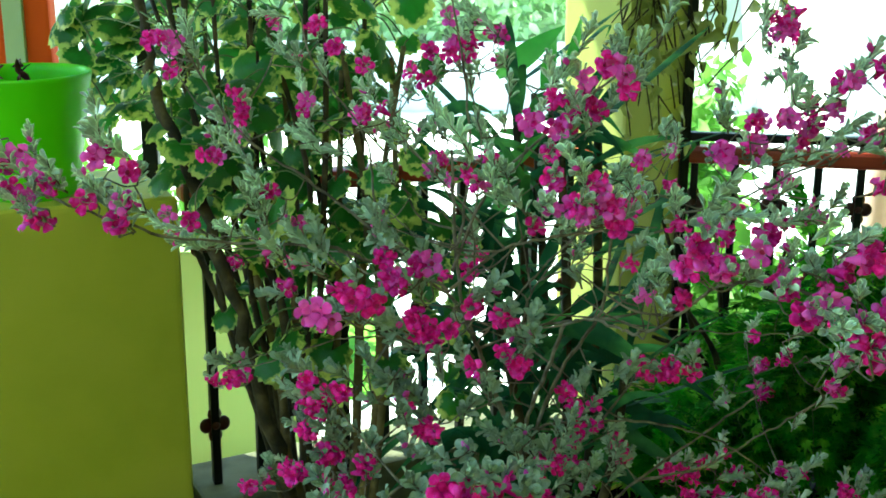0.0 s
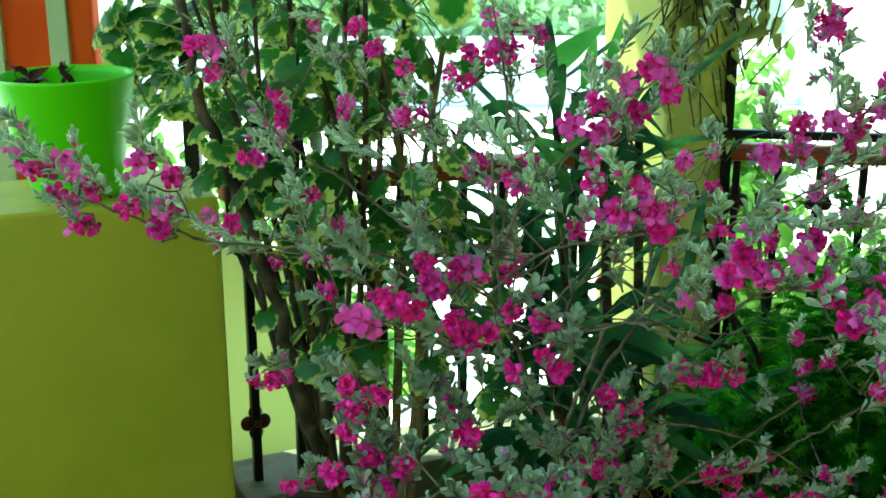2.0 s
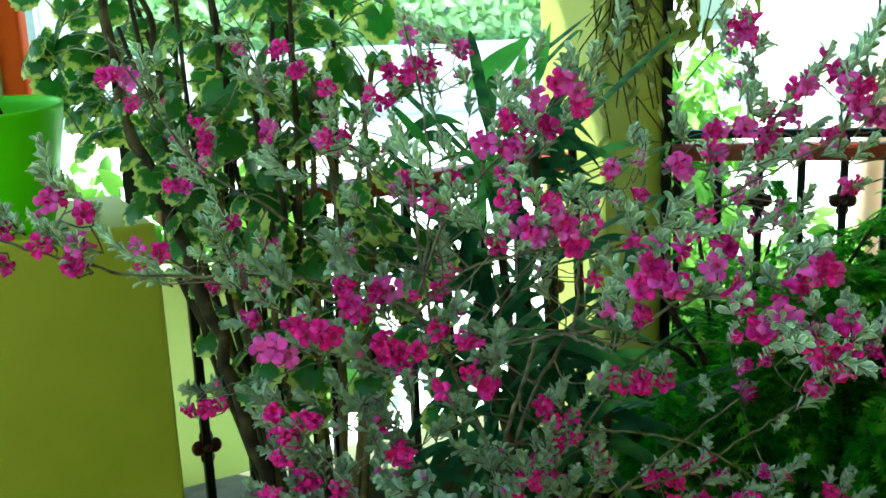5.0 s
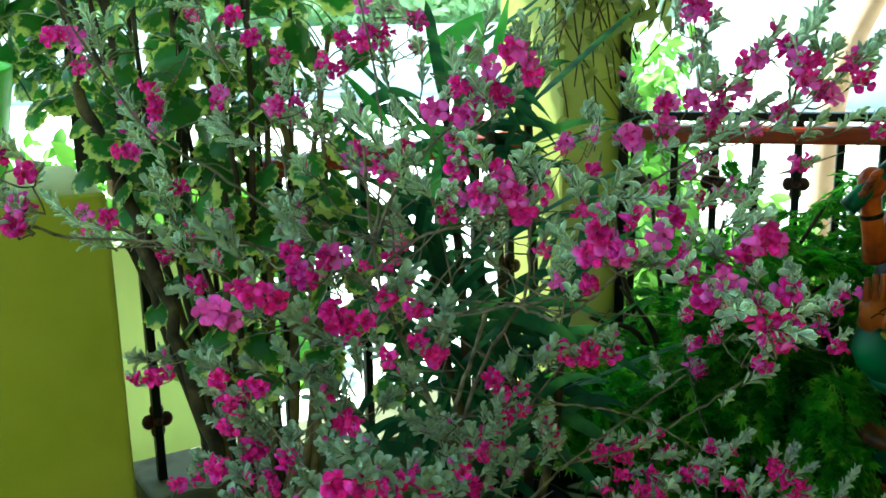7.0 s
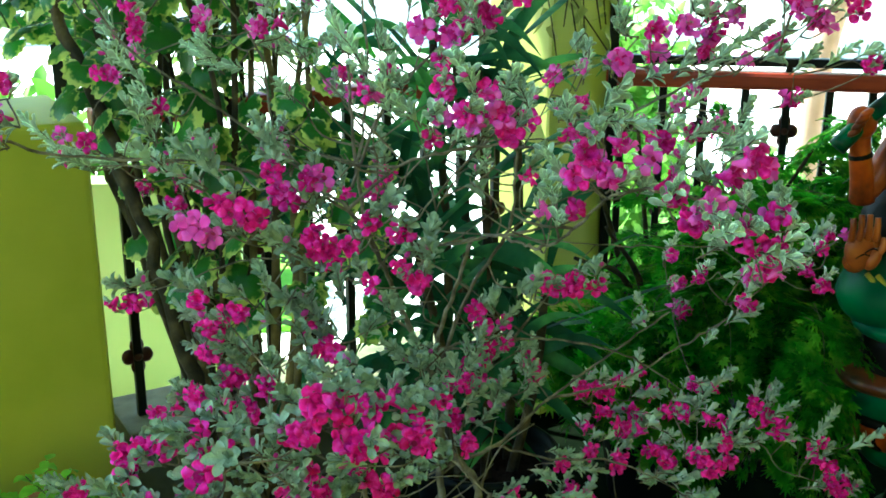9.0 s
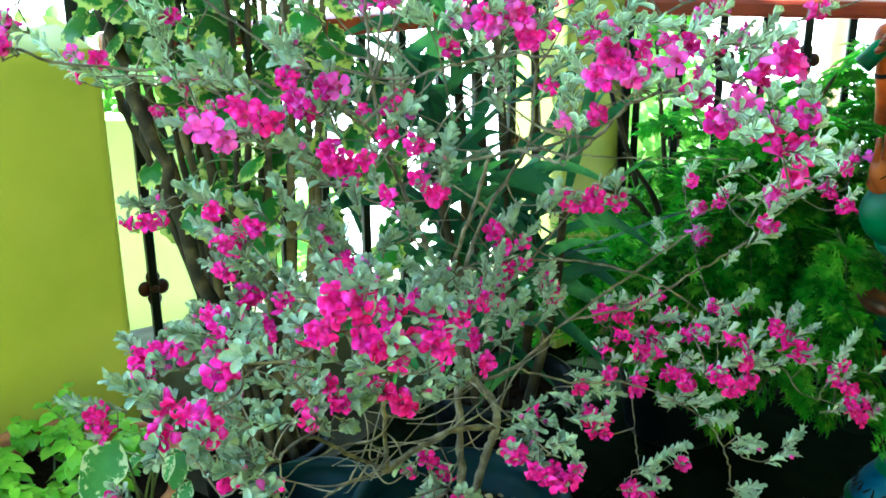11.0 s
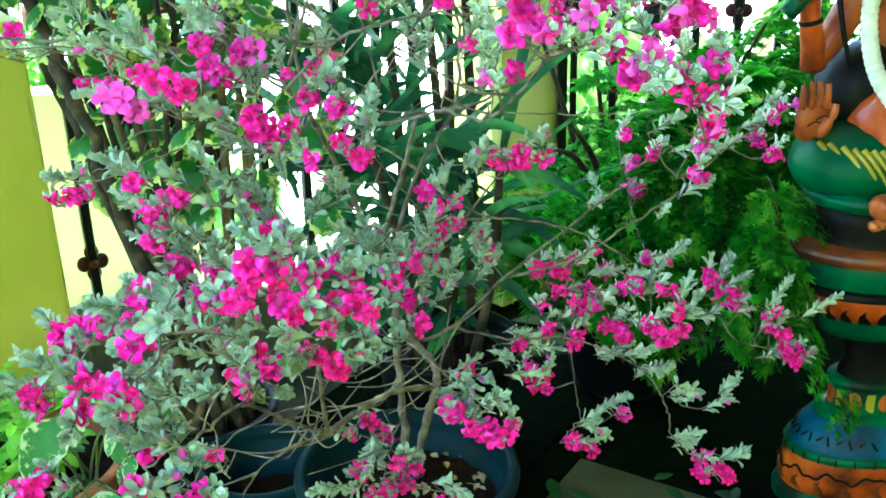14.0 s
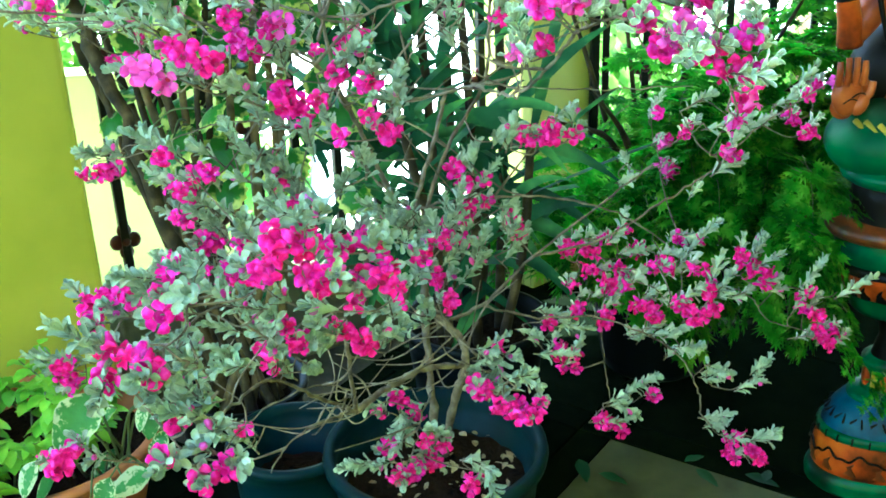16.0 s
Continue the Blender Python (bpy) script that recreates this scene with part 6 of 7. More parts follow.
STRAPS = [strap_mesh(k, 0.34 + 0.03 * (k % 5), 0.017 + 0.003 * (k % 4), 0.35 + 0.22 * (k % 6)) for k in range(12)]
canes = [((0.28, 2.1), (0.24, 2.16, 1.28)), ((0.36, 2.08), (0.33, 2.1, 1.16)), ((0.42, 2.16), (0.42, 2.18, 1.2)), ((0.33, 2.2), (0.3, 2.3, 1.25)), ((0.3, 2.05), (0.2, 2.0, 0.82)), ((0.42, 2.1), (0.47, 2.02, 0.74)), ((0.37, 2.18), (0.4, 2.26, 0.62))]
for (bx, by), top in canes:
    line = smooth_line([(bx, by, 0.24), ((bx + top[0]) / 2 + 0.015, (by + top[1]) / 2, (0.24 + top[2]) / 2), top], 6)
    s = Soup()
    tube(s, line, 0.012, 0.009, 8, rough=0.08, rng=rng)
    place("cane", s.mesh("cane", TRUNK_BARK), strap)
    for i in range(6):
        u = 0.6 + 0.4 * i / 5
        q = np.array(line[int(u * (len(line) - 1))])
        a = 2.399 * i + rng.uniform(-0.4, 0.4)
        steep = rng.uniform(0.15, 0.75) * (1.2 - 0.6 * (u - 0.55) / 0.45)
        m = Matrix.Translation(q) @ Matrix.Rotation(a, 4, "Z") @ Matrix.Rotation(-steep, 4, "X")
        put("leaf", STRAPS[rng.randrange(12)], strap, m @ Matrix.Scale(rng.uniform(0.8, 1.15), 4))



def lay_leaf(base, tip, width, sag, mat=STRAP):
    """A long leaf from base to tip that arches up by -sag, its face towards the open side."""
    p, q = np.array(base), np.array(tip)
    d = q - p
    side = np.cross(d, (0.15, -1, 0.35))
    side /= np.linalg.norm(side) + 1e-9
    up = np.cross(side, d)
    up /= np.linalg.norm(up) + 1e-9
    v, f, uv, n = [], [], [], 12
    for i in range(n + 1):
        t = i / n
        w = 0.36 * width * min(1, 0.3 + 2.2 * t) * (1 - max(0, (t - 0.4) / 0.6) ** 1.6) + 0.0005
        c = p + d * t + np.array([0, 0, -4 * sag * t * (1 - t)])
        for u in (-1, -0.5, 0, 0.5, 1):
            v.append(c + side * u * w + up * 0.22 * w * abs(u))
            uv.append((abs(u), t))
    for i in range(n):
        for k in range(4):
            a = i * 5 + k
            f.append((a, a + 1, a + 6, a + 5))
    s = Soup()
    s.add(v, f, None, 0, uv)
    return place("leaf", s.mesh("leaf", mat), strap)


lay_leaf((0.206, 2.18, 1.297), (0.334, 2.12, 1.403), 0.066, 0.0, STRAP_LIT)
lay_leaf((0.350, 2.20, 1.290), (0.383, 2.20, 1.424), 0.03, 0, STRAP_LIT)
lay_leaf((0.303, 2.20, 1.267), (0.332, 2.22, 1.382), 0.042, 0, STRAP_LIT)
lay_leaf((0.129, 2.15, 1.172), (0.034, 2.10, 1.292), 0.03, 0.0, STRAP_LIT)
lay_leaf((0.123, 2.15, 1.119), (0.012, 2.10, 1.217), 0.024, 0.02)
lay_leaf((0.277, 2.12, 1.199), (0.452, 2.00, 1.138), 0.034, -0.06)
lay_leaf((0.283, 2.12, 1.205), (0.395, 2.02, 1.140), 0.03, -0.06)
lay_leaf((0.294, 2.12, 1.211), (0.443, 2.02, 1.190), 0.034, -0.05)
lay_leaf((0.218, 2.15, 1.107), (0.298, 2.10, 1.191), 0.045, 0.0, STRAP_LIT)
lay_leaf((0.110, 2.10, 1.009), (-0.051, 2.02, 1.041), 0.03, -0.03)
lay_leaf((0.099, 2.10, 0.974), (-0.073, 2.00, 0.986), 0.03, -0.03)
lay_leaf((0.343, 2.10, 1.062), (0.487, 2.02, 1.095), 0.036, -0.02)
lay_leaf((0.206, 2.12, 0.956), (0.226, 2.00, 0.821), 0.05, -0.03)
lay_leaf((0.182, 2.12, 0.968), (0.106, 2.00, 0.857), 0.04, -0.03)
lay_leaf((0.235, 2.20, 1.098), (0.182, 2.10, 0.913), 0.045, 0)
lay_leaf((0.306, 2.05, 0.784), (0.537, 1.95, 0.683), 0.062, -0.05)
lay_leaf((0.221, 2.10, 0.847), (0.150, 2.10, 1.000), 0.03, 0)
lay_leaf((0.267, 2.10, 0.832), (0.201, 2.05, 0.951), 0.035, 0)
lay_leaf((0.292, 2.10, 0.878), (0.342, 2.10, 1.013), 0.04, 0)
lay_leaf((0.347, 2.10, 0.791), (0.461, 2.00, 0.892), 0.04, -0.02)
lay_leaf((0.191, 2.10, 0.716), (0.093, 2.00, 0.683), 0.04, -0.03)
lay_leaf((0.333, 2.10, 0.706), (0.420, 1.98, 0.593), 0.05, -0.03)
lay_leaf((0.412, 2.12, 0.914), (0.527, 2.05, 0.990), 0.03, -0.03)
lay_leaf((0.066, 2.15, 0.914), (-0.021, 2.05, 1.034), 0.04, -0.03)

# the dense lower tuft: broad blades that arch out of the canes
rng = random.Random(52)
for k in range(66):
    a = rng.uniform(math.pi * 0.9, math.pi * 2.1)
    base = (0.29 + rng.uniform(-0.12, 0.14), 2.12 + rng.uniform(-0.07, 0.06), rng.uniform(0.3, 0.74))
    reach = rng.uniform(0.12, 0.28)
    rise = rng.uniform(-0.2, 0.22)
    tip = (base[0] + reach * math.cos(a), base[1] + 0.45 * reach * math.sin(a), base[2] + rise)
    lay_leaf(base, tip, rng.uniform(0.024, 0.046), -rng.uniform(0.02, 0.08))

# dark blades of the side shoots between the aralia and the canes
rng = random.Random(57)
for k in range(35):
    a = rng.uniform(math.pi * 0.9, math.pi * 2.1)
    base = (0.12 + rng.uniform(-0.1, 0.12), 2.14 + rng.uniform(-0.05, 0.06), rng.uniform(0.42, 0.98))
    reach = rng.uniform(0.1, 0.22)
    tip = (base[0] + reach * math.cos(a), base[1] + 0.4 * reach * math.sin(a), base[2] + rng.uniform(-0.16, 0.22))
    lay_leaf(base, tip, rng.uniform(0.024, 0.044), -rng.uniform(0.02, 0.07))

# broad dark blades that sweep towards the column
for base, tip, width in (((0.36, 2.1, 0.7), (0.66, 1.98, 0.64), 0.06), ((0.38, 2.12, 0.6), (0.64, 2.0, 0.5), 0.055), ((0.35, 2.1, 0.76), (0.58, 2.0, 0.76), 0.04),
                         ((0.4, 2.1, 0.54), (0.66, 2.02, 0.4), 0.055), ((0.38, 2.12, 0.64), (0.62, 2.05, 0.72), 0.04), ((0.42, 2.08, 0.5), (0.62, 2.0, 0.58), 0.05), ((0.4, 2.1, 0.46), (0.6, 2.02, 0.32), 0.05)):
    lay_leaf(base, tip, 0.78 * width, -0.05)
# thin blades at the top of the canes
for k in range(34):
    a = rng.uniform(math.pi * 0.8, math.pi * 2.2)
    base = (0.27 + rng.uniform(-0.1, 0.14), 2.14 + rng.uniform(-0.05, 0.06), rng.uniform(0.86, 1.22))
    reach = rng.uniform(0.1, 0.24)
    tip = (base[0] + reach * math.cos(a), base[1] + 0.4 * reach * math.sin(a), base[2] + rng.uniform(-0.12, 0.2))
    lay_leaf(base, tip, rng.uniform(0.024, 0.04), -rng.uniform(0.01, 0.06))

# ---- feathery shrub ----
fern = thing("feathery_shrub", (FERN_AT[0], FERN_AT[1], 0.25), "dense feathery green shrub with drooping lacy foliage", "shrub")


def frond_mesh(seed, length, droop):
    """A lacy, twice-cut frond along +y that arches and hangs at its tip."""
    rng = random.Random(seed)
    s = Soup()
    def at(t):
        return np.array([0.02 * math.sin(3 * t + seed), length * t, 0.18 * length * math.sin(2 * t) - droop * length * t * t])
    tube(s, [at(k / 8) for k in range(9)], 0.0016, 0.0006, 4, 1)
    v, piece_uv = [(0, 0, 0)], [(0, 0)]
    for k in range(13):
        turn_ = radians(-105 + 210 * k / 12)
        reach = (0.014 if k % 2 else 0.03) * (0.75 + 0.45 * math.cos(turn_))
        v.append((0.8 * reach * math.sin(turn_), 0.006 + reach * math.cos(turn_), -0.14 * reach + (0.0015 if k % 2 else -0.001)))
        piece_uv.append((1, k / 12))
    piece = (v, [(0, k + 2, k + 1) for k in range(12)], piece_uv)
    for i in range(1, 8):
        t = i / 8
        span = length * 0.34 * math.sin(math.pi * (0.16 + 0.8 * t)) ** 0.8
        for side in (-1, 1):
            root, lean = at(t), rng.uniform(0.35, 0.65)
            n = max(2, int(span / 0.026))
            for j in range(n):
                d = span * (j + 0.7) / n
                p = root + np.array([side * d * math.cos(lean), d * math.sin(lean), -0.3 * d * d / max(span, 0.01) + rng.gauss(0, 0.002)])
                for turn in (lean + 0.75, lean - 0.75):
                    m = Matrix.Translation(p) @ Matrix.Rotation(side * (turn - math.pi / 2), 4, "Z") @ Matrix.Rotation(rng.uniform(-0.5, 0.35), 4, "X")
                    s.add(piece[0], piece[1], m, 0, piece[2])
    return s.mesh("frond", [FERN, STEM_GREEN])


FRONDS = [frond_mesh(60 + k, 0.2 + 0.02 * (k % 3), 0.25 + 0.2 * (k % 4)) for k in range(7)]
rng = random.Random(12)
woody = []
for k in range(9):
    a = 6.2832 * k / 9 + rng.uniform(-0.3, 0.3)
    top = (FERN_AT[0] + 0.3 * math.cos(a) - 0.02, FERN_AT[1] + 0.2 * math.sin(a) - 0.1, rng.uniform(0.7, 1.1))
    line = smooth_line([(FERN_AT[0] + 0.05 * math.cos(a), FERN_AT[1] + 0.05 * math.sin(a), 0.24), (FERN_AT[0] + 0.14 * math.cos(a), FERN_AT[1] + 0.12 * math.sin(a), 0.6), top], 6)
    s = Soup()
    tube(s, line, 0.012, 0.004, 7, rough=0.12, rng=rng)
    place("stem", s.mesh("stem", TRUNK_BARK), fern)
    woody += line[4:]
for i in range(330):
    z = 0.3 + 0.6 * rng.random() ** 0.55
    tall = i % 13 == 0
    belly = math.sin(math.pi * min(1, max(0.12, (z - 0.1) / 1.25))) ** 0.6
    a = rng.uniform(math.pi * 0.85, math.pi * 2.15) if rng.random() < 0.75 else rng.uniform(0, 6.28)
    r = rng.uniform(0.35, 1.0) ** 0.5
    p = (FERN_AT[0] + (0.42 if math.cos(a) > 0 else 0.33) * r * belly * math.cos(a), FERN_AT[1] - 0.12 + 0.25 * r * belly * math.sin(a), z)
    if tall:
        p = (rng.uniform(0.98, 1.36), rng.uniform(2.2, 2.5), rng.uniform(0.62, 0.98))
    if i % 5 == 2:
        p = (rng.uniform(1.0, 1.26), rng.uniform(1.98, 2.3), rng.uniform(0.36, 0.75))
        z = p[2]
    if i % 20 == 7:
        p = (rng.uniform(0.98, 1.06), rng.uniform(1.82, 1.95), rng.uniform(0.4, 0.68))
        z = 0.4
    edge = 0.64 + 0.5 * (p[2] - 0.5)
    if p[2] > 0.5 and p[0] < edge:
        p = (2 * edge - p[0] + 0.02, p[1], p[2])
    if p[0] > 0.92 and p[2] > 0.7 and rng.random() < 0.6:
        continue
    yaw = a - math.pi / 2 + rng.gauss(0, 0.5)
    m = Matrix.Translation(p) @ Matrix.Rotation(yaw, 4, "Z") @ Matrix.Rotation(rng.gauss(0.0, 0.45) - (0.9 if z < 0.45 else 0), 4, "X") @ Matrix.Rotation(rng.gauss(0, 0.4), 4, "Y")
    put("frond", FRONDS[rng.randrange(7)], fern, m @ Matrix.Translation((0, -0.08, 0)) @ Matrix.Scale(rng.uniform(0.62, 0.95), 4))
# sprays that hang before the pedestal
for p in ((0.963, 1.700, 0.581), (0.987, 1.680, 0.529), (1.011, 1.680, 0.456), (1.030, 1.680, 0.380), (1.092, 1.660, 0.310), (0.960, 1.720, 0.595)):
    for _ in range(2):
        m = Matrix.Translation(p) @ Matrix.Rotation(rng.uniform(-2.6, -0.4), 4, "Z") @ Matrix.Rotation(rng.uniform(-1.3, -0.6), 4, "X") @ Matrix.Rotation(rng.gauss(0, 0.4), 4, "Y")
        put("frond", FRONDS[rng.randrange(7)], fern, m @ Matrix.Translation((0, -0.05, 0)) @ Matrix.Scale(rng.uniform(0.32, 0.46), 4))
# the shaded inner foliage
FROND_ARRAYS = [mesh_arrays(me) for me in FRONDS]
inner = Soup()
for i in range(28):
    a, r, z = rng.uniform(0, 6.28), rng.random() ** 0.5, rng.uniform(0.3, 0.55)
    p = (FERN_AT[0] - 0.03 + 0.3 * r * math.cos(a), FERN_AT[1] - 0.06 + 0.2 * r * math.sin(a), z)
    m = Matrix.Translation(p) @ Matrix.Rotation(rng.uniform(0, 6.28), 4, "Z") @ Matrix.Rotation(rng.gauss(-0.4, 0.5), 4, "X")
    pour(inner, FROND_ARRAYS[rng.randrange(7)], m @ Matrix.Scale(rng.uniform(0.9, 1.2), 4))
place("inner_foliage", inner.mesh("inner_foliage", [FERN, STEM_GREEN]), fern, kind="stuff")

# ---- herbs and trailing leaves in the terracotta bowl ----
herb = thing("herb_plant", (HERB_AT[0], HERB_AT[1], 0.2), "bushy bright green herb sprawling over the terracotta bowl", "plant")
rng = random.Random(15)
hs, hstem = Soup(), Soup()
hleaf = [blade(0.046, 0.038, 0.42, 0.22, 0.35, 5, 0.1, 0.03) for _ in range(1)][0]
for k in range(46):
    a, r = rng.uniform(0, 6.28), 0.17 * rng.random() ** 0.5
    q = np.array([HERB_AT[0] - 0.05 + r * math.cos(a), HERB_AT[1] + r * math.sin(a), 0.2])
    top = q + np.array([0.17 * math.cos(a) * rng.random() - 0.04, 0.15 * math.sin(a) * rng.random() - 0.03, rng.uniform(0.05, 0.15)])
    line = smooth_line([q, (q + top) / 2 + np.array([rng.gauss(0, 0.02), rng.gauss(0, 0.02), 0.03]), top], 5)
    tube(hstem, line, 0.0026, 0.0015, 5)
    for i, p in enumerate(line[3:]):
        for side in (0, math.pi):
            m = Matrix.Translation(p) @ Matrix.Rotation(1.57 * i + side + a, 4, "Z") @ Matrix.Rotation(rng.uniform(-0.5, 0.35), 4, "X")
            size = rng.uniform(0.6, 1.1) * (1.0 if i < 6 else 0.6)
            hs.add(hleaf[0], hleaf[1], m @ Matrix.Scale(size, 4), 0, hleaf[2])
place("leaves", hs.mesh("leaves", HERB), herb, kind="stuff")
place("stem_mass", hstem.mesh("stem_mass", STEM_GREEN), herb, kind="stuff")

trail = thing("trailing_plant", (-0.36, 1.8, 0.21), "sparse trailing plant with cream-edged leaves", "plant")
tl = Soup()
tl.add(*blade(0.085, 0.06, 0.4, 0.18, 0.3, 7, 0.1, 0.03)[:2], None, 0, blade(0.085, 0.06, 0.4, 0.18, 0.3, 7, 0.1, 0.03)[2])
tl_me = tl.mesh("leaf", TRAIL)
ts = Soup()
for k in range(15):
    q = np.array([-0.4 + rng.uniform(-0.08, 0.1), 1.8 + rng.uniform(-0.08, 0.08), 0.2])
    top = q + np.array([rng.uniform(-0.06, 0.12), rng.uniform(-0.16, 0.06), rng.uniform(0.02, 0.24)])
    line = smooth_line([q, (q + top) / 2 + np.array([0, 0, 0.05]), top], 5)
    tube(ts, line, 0.003, 0.0018, 5)
    put("leaf", tl_me, trail, aim(top, (rng.gauss(0, 0.5), -0.7 + rng.gauss(0, 0.4), 0.8), rng.uniform(2.2, 4.2), rng.uniform(0.5, 0.85)))
for at, way, spin, size in (((-0.367, 1.62, 0.465), (0.25, -0.8, 0.6), 2.5, 1.35), ((-0.41, 1.63, 0.405), (0.1, -0.9, 0.4), 2.9, 0.85), ((-0.29, 1.63, 0.285), (0.0, -0.5, 0.9), 1.9, 0.95)):
    tube(ts, smooth_line([(-0.38, 1.78, 0.2), (0.5 * (at[0] - 0.38), 1.7, 0.5 * (at[2] + 0.26)), at], 5), 0.003, 0.0016, 5)
    put("leaf", tl_me, trail, aim(at, way, spin, size))
place("stem_mass", ts.mesh("stem_mass", STEM_GREEN), trail, kind="stuff")

# ---- climber on the column ----
vine = thing("climbing_vine", (0.66, 2.84, 1.2), "half-dry climbing vine hanging on the column", "vine")
rng = random.Random(18)
vl = Soup()
vl.add(*blade(0.056, 0.034, 0.36, 0.7, 1.0, 7, 0.06, 0.14)[:2])
vl_me = vl.mesh("leaf", VINE)
vs = Soup()
for k in range(26):
    x = rng.uniform(0.6, 0.83) if k % 6 else rng.uniform(0.84, 0.95)
    bottom = rng.uniform(1.06, 1.42)
    pts = [(x + rng.gauss(0, 0.02), 2.87 + rng.gauss(0, 0.012), 2.1), (x + rng.gauss(0, 0.04), 2.85, 1.7), (x + rng.gauss(0, 0.05), 2.83, (1.7 + bottom) / 2), (x + rng.gauss(0, 0.06), 2.8, bottom)]
    line = smooth_line(pts, 7)
    tube(vs, line, 0.0034, 0.002, 5, rough=0.15, rng=rng)
    for p in line[6:]:
        if rng.random() < 0.48:
            put("leaf", vl_me, vine, aim(p, (rng.gauss(0, 0.8), -1, rng.gauss(0.2, 0.7)), rng.uniform(2.0, 4.3), rng.uniform(0.5, 1.2)))
place("stem_mass", vs.mesh("stem_mass", TRUNK_BARK), vine, kind="stuff")

# ---- carved statue and its pedestal ----
P_GREEN = material("green_lacquer", [(0.0015, 0.012, 0.006), (0.003, 0.075, 0.028), (0.006, 0.13, 0.045)], 0.42, 14, 0.15, 60, coat=0.06, spec=0.15)
P_DARKGREEN = material("dark_green_lacquer", [(0.001, 0.014, 0.007), (0.003, 0.05, 0.02), (0.008, 0.1, 0.028)], 0.5, 7, 0.25, 60, coat=0.03, spec=0.12)
P_ORANGE = material("orange_lacquer", [(0.03, 0.006, 0.002), (0.33, 0.05, 0.004), (0.5, 0.13, 0.008)], 0.38, 12, 0.2, 60, coat=0.1, spec=0.2)
P_BLUE = material("blue_lacquer", [(0.002, 0.008, 0.018), (0.006, 0.05, 0.11), (0.013, 0.095, 0.17)], 0.45, 14, 0.15, 60, coat=0.05, spec=0.15)
P_BLACK = material("black_lacquer", [(0.002, 0.002, 0.002), (0.006, 0.006, 0.005)], 0.5, 20, 0.3, 50, coat=0.02, spec=0.1)
P_SKIN = material("carved_orange_wood", [(0.12, 0.02, 0.005), (0.32, 0.075, 0.015), (0.4, 0.12, 0.03)], 0.4, 10, 0.25, 50, coat=0.1, spec=0.2)
P_WHITE = material("white_beads", [(0.5, 0.52, 0.45), (0.66, 0.66, 0.58)], 0.5, 60, 0.4, 120)
P_YELLOW = material("olive_yellow_lacquer", [(0.22, 0.2, 0.012), (0.34, 0.28, 0.02)], 0.35, 20, 0.2, 60)
P_RIM = material("worn_orange_lacquer", [(0.012, 0.007, 0.002), (0.11, 0.024, 0.004), (0.24, 0.06, 0.008)], 0.4, 14, 0.25, 60, coat=0.15)
PED = (1.23, 1.812, 0.0)
OVAL = Matrix.Translation(PED) @ Matrix.Diagonal((1, 0.62, 1, 1)) @ Matrix.Translation((-PED[0], -PED[1], 0))
ped = thing("statue_pedestal", PED, "turned wooden pedestal lacquered in green, orange, blue and black", "pedestal")
for name, mat, prof in (
    ("foot_ring", P_GREEN, [(0.02, 0.0), (0.185, 0.0), (0.195, 0.01), (0.197, 0.028), (0.19, 0.044), (0.183, 0.047)]),
    ("lower_band", P_ORANGE, [(0.183, 0.047), (0.187, 0.07), (0.184, 0.1), (0.176, 0.125)]),
    ("thin_ring", P_GREEN, [(0.176, 0.125), (0.182, 0.129), (0.182, 0.142), (0.172, 0.146)]),
    ("blue_band", P_BLUE, [(0.172, 0.146), (0.168, 0.162), (0.154, 0.182), (0.138, 0.198), (0.126, 0.206)]),
    ("neck_ring", P_GREEN, [(0.126, 0.206), (0.127, 0.212), (0.118, 0.22), (0.1, 0.224)]),
    ("neck", P_DARKGREEN, [(0.1, 0.224), (0.092, 0.25), (0.097, 0.274)]),
    ("upper_neck_ring", P_GREEN, [(0.097, 0.274), (0.104, 0.278), (0.104, 0.292), (0.085, 0.298)]),
    ("black_neck", P_BLACK, [(0.085, 0.298), (0.073, 0.345), (0.085, 0.394)]),
    ("teal_ring", P_DARKGREEN, [(0.085, 0.394), (0.132, 0.404), (0.146, 0.418), (0.148, 0.438), (0.15, 0.448)]),
    ("upper_band", P_ORANGE, [(0.154, 0.448), (0.17, 0.464), (0.18, 0.486), (0.18, 0.5)]),
    ("dark_groove", P_BLACK, [(0.18, 0.5), (0.168, 0.506), (0.168, 0.516), (0.18, 0.522)]),
    ("upper_ring", P_GREEN, [(0.181, 0.522), (0.188, 0.530), (0.19, 0.554), (0.185, 0.572)]),
    ("rim", P_RIM, [(0.185, 0.572), (0.205, 0.577), (0.214, 0.589), (0.208, 0.602), (0.17, 0.609)]),
    ("seat", P_BLACK, [(0.17, 0.609), (0.166, 0.625), (0.172, 0.65), (0.162, 0.685), (0.13, 0.698), (0.01, 0.7)]),
):
    bm = lathe_bm(prof, 64, PED)
    bmesh.ops.transform(bm, matrix=OVAL, verts=bm.verts)
    part(name, bm, mat, ped, smooth=True)
# carved panels, notches and flames round the bands
def ring_of(name, me, count, z, r, tilt, label="", start=0.0):
    for k in range(count):
        m = OVAL @ Matrix.Translation((PED[0], PED[1], z)) @ Matrix.Rotation(6.2832 * (k + start) / count, 4, "Z") @ Matrix.Translation((r, 0, 0)) @ Matrix.Rotation(tilt, 4, "Y")
        put(name, me, ped, m, label)


def carved(name, bm, mat, smooth=True):
    me = bpy.data.meshes.new(name)
    bm.to_mesh(me)
    bm.free()
    me.materials.append(mat)
    me.polygons.foreach_set("use_smooth", [smooth] * len(me.polygons))
    return me


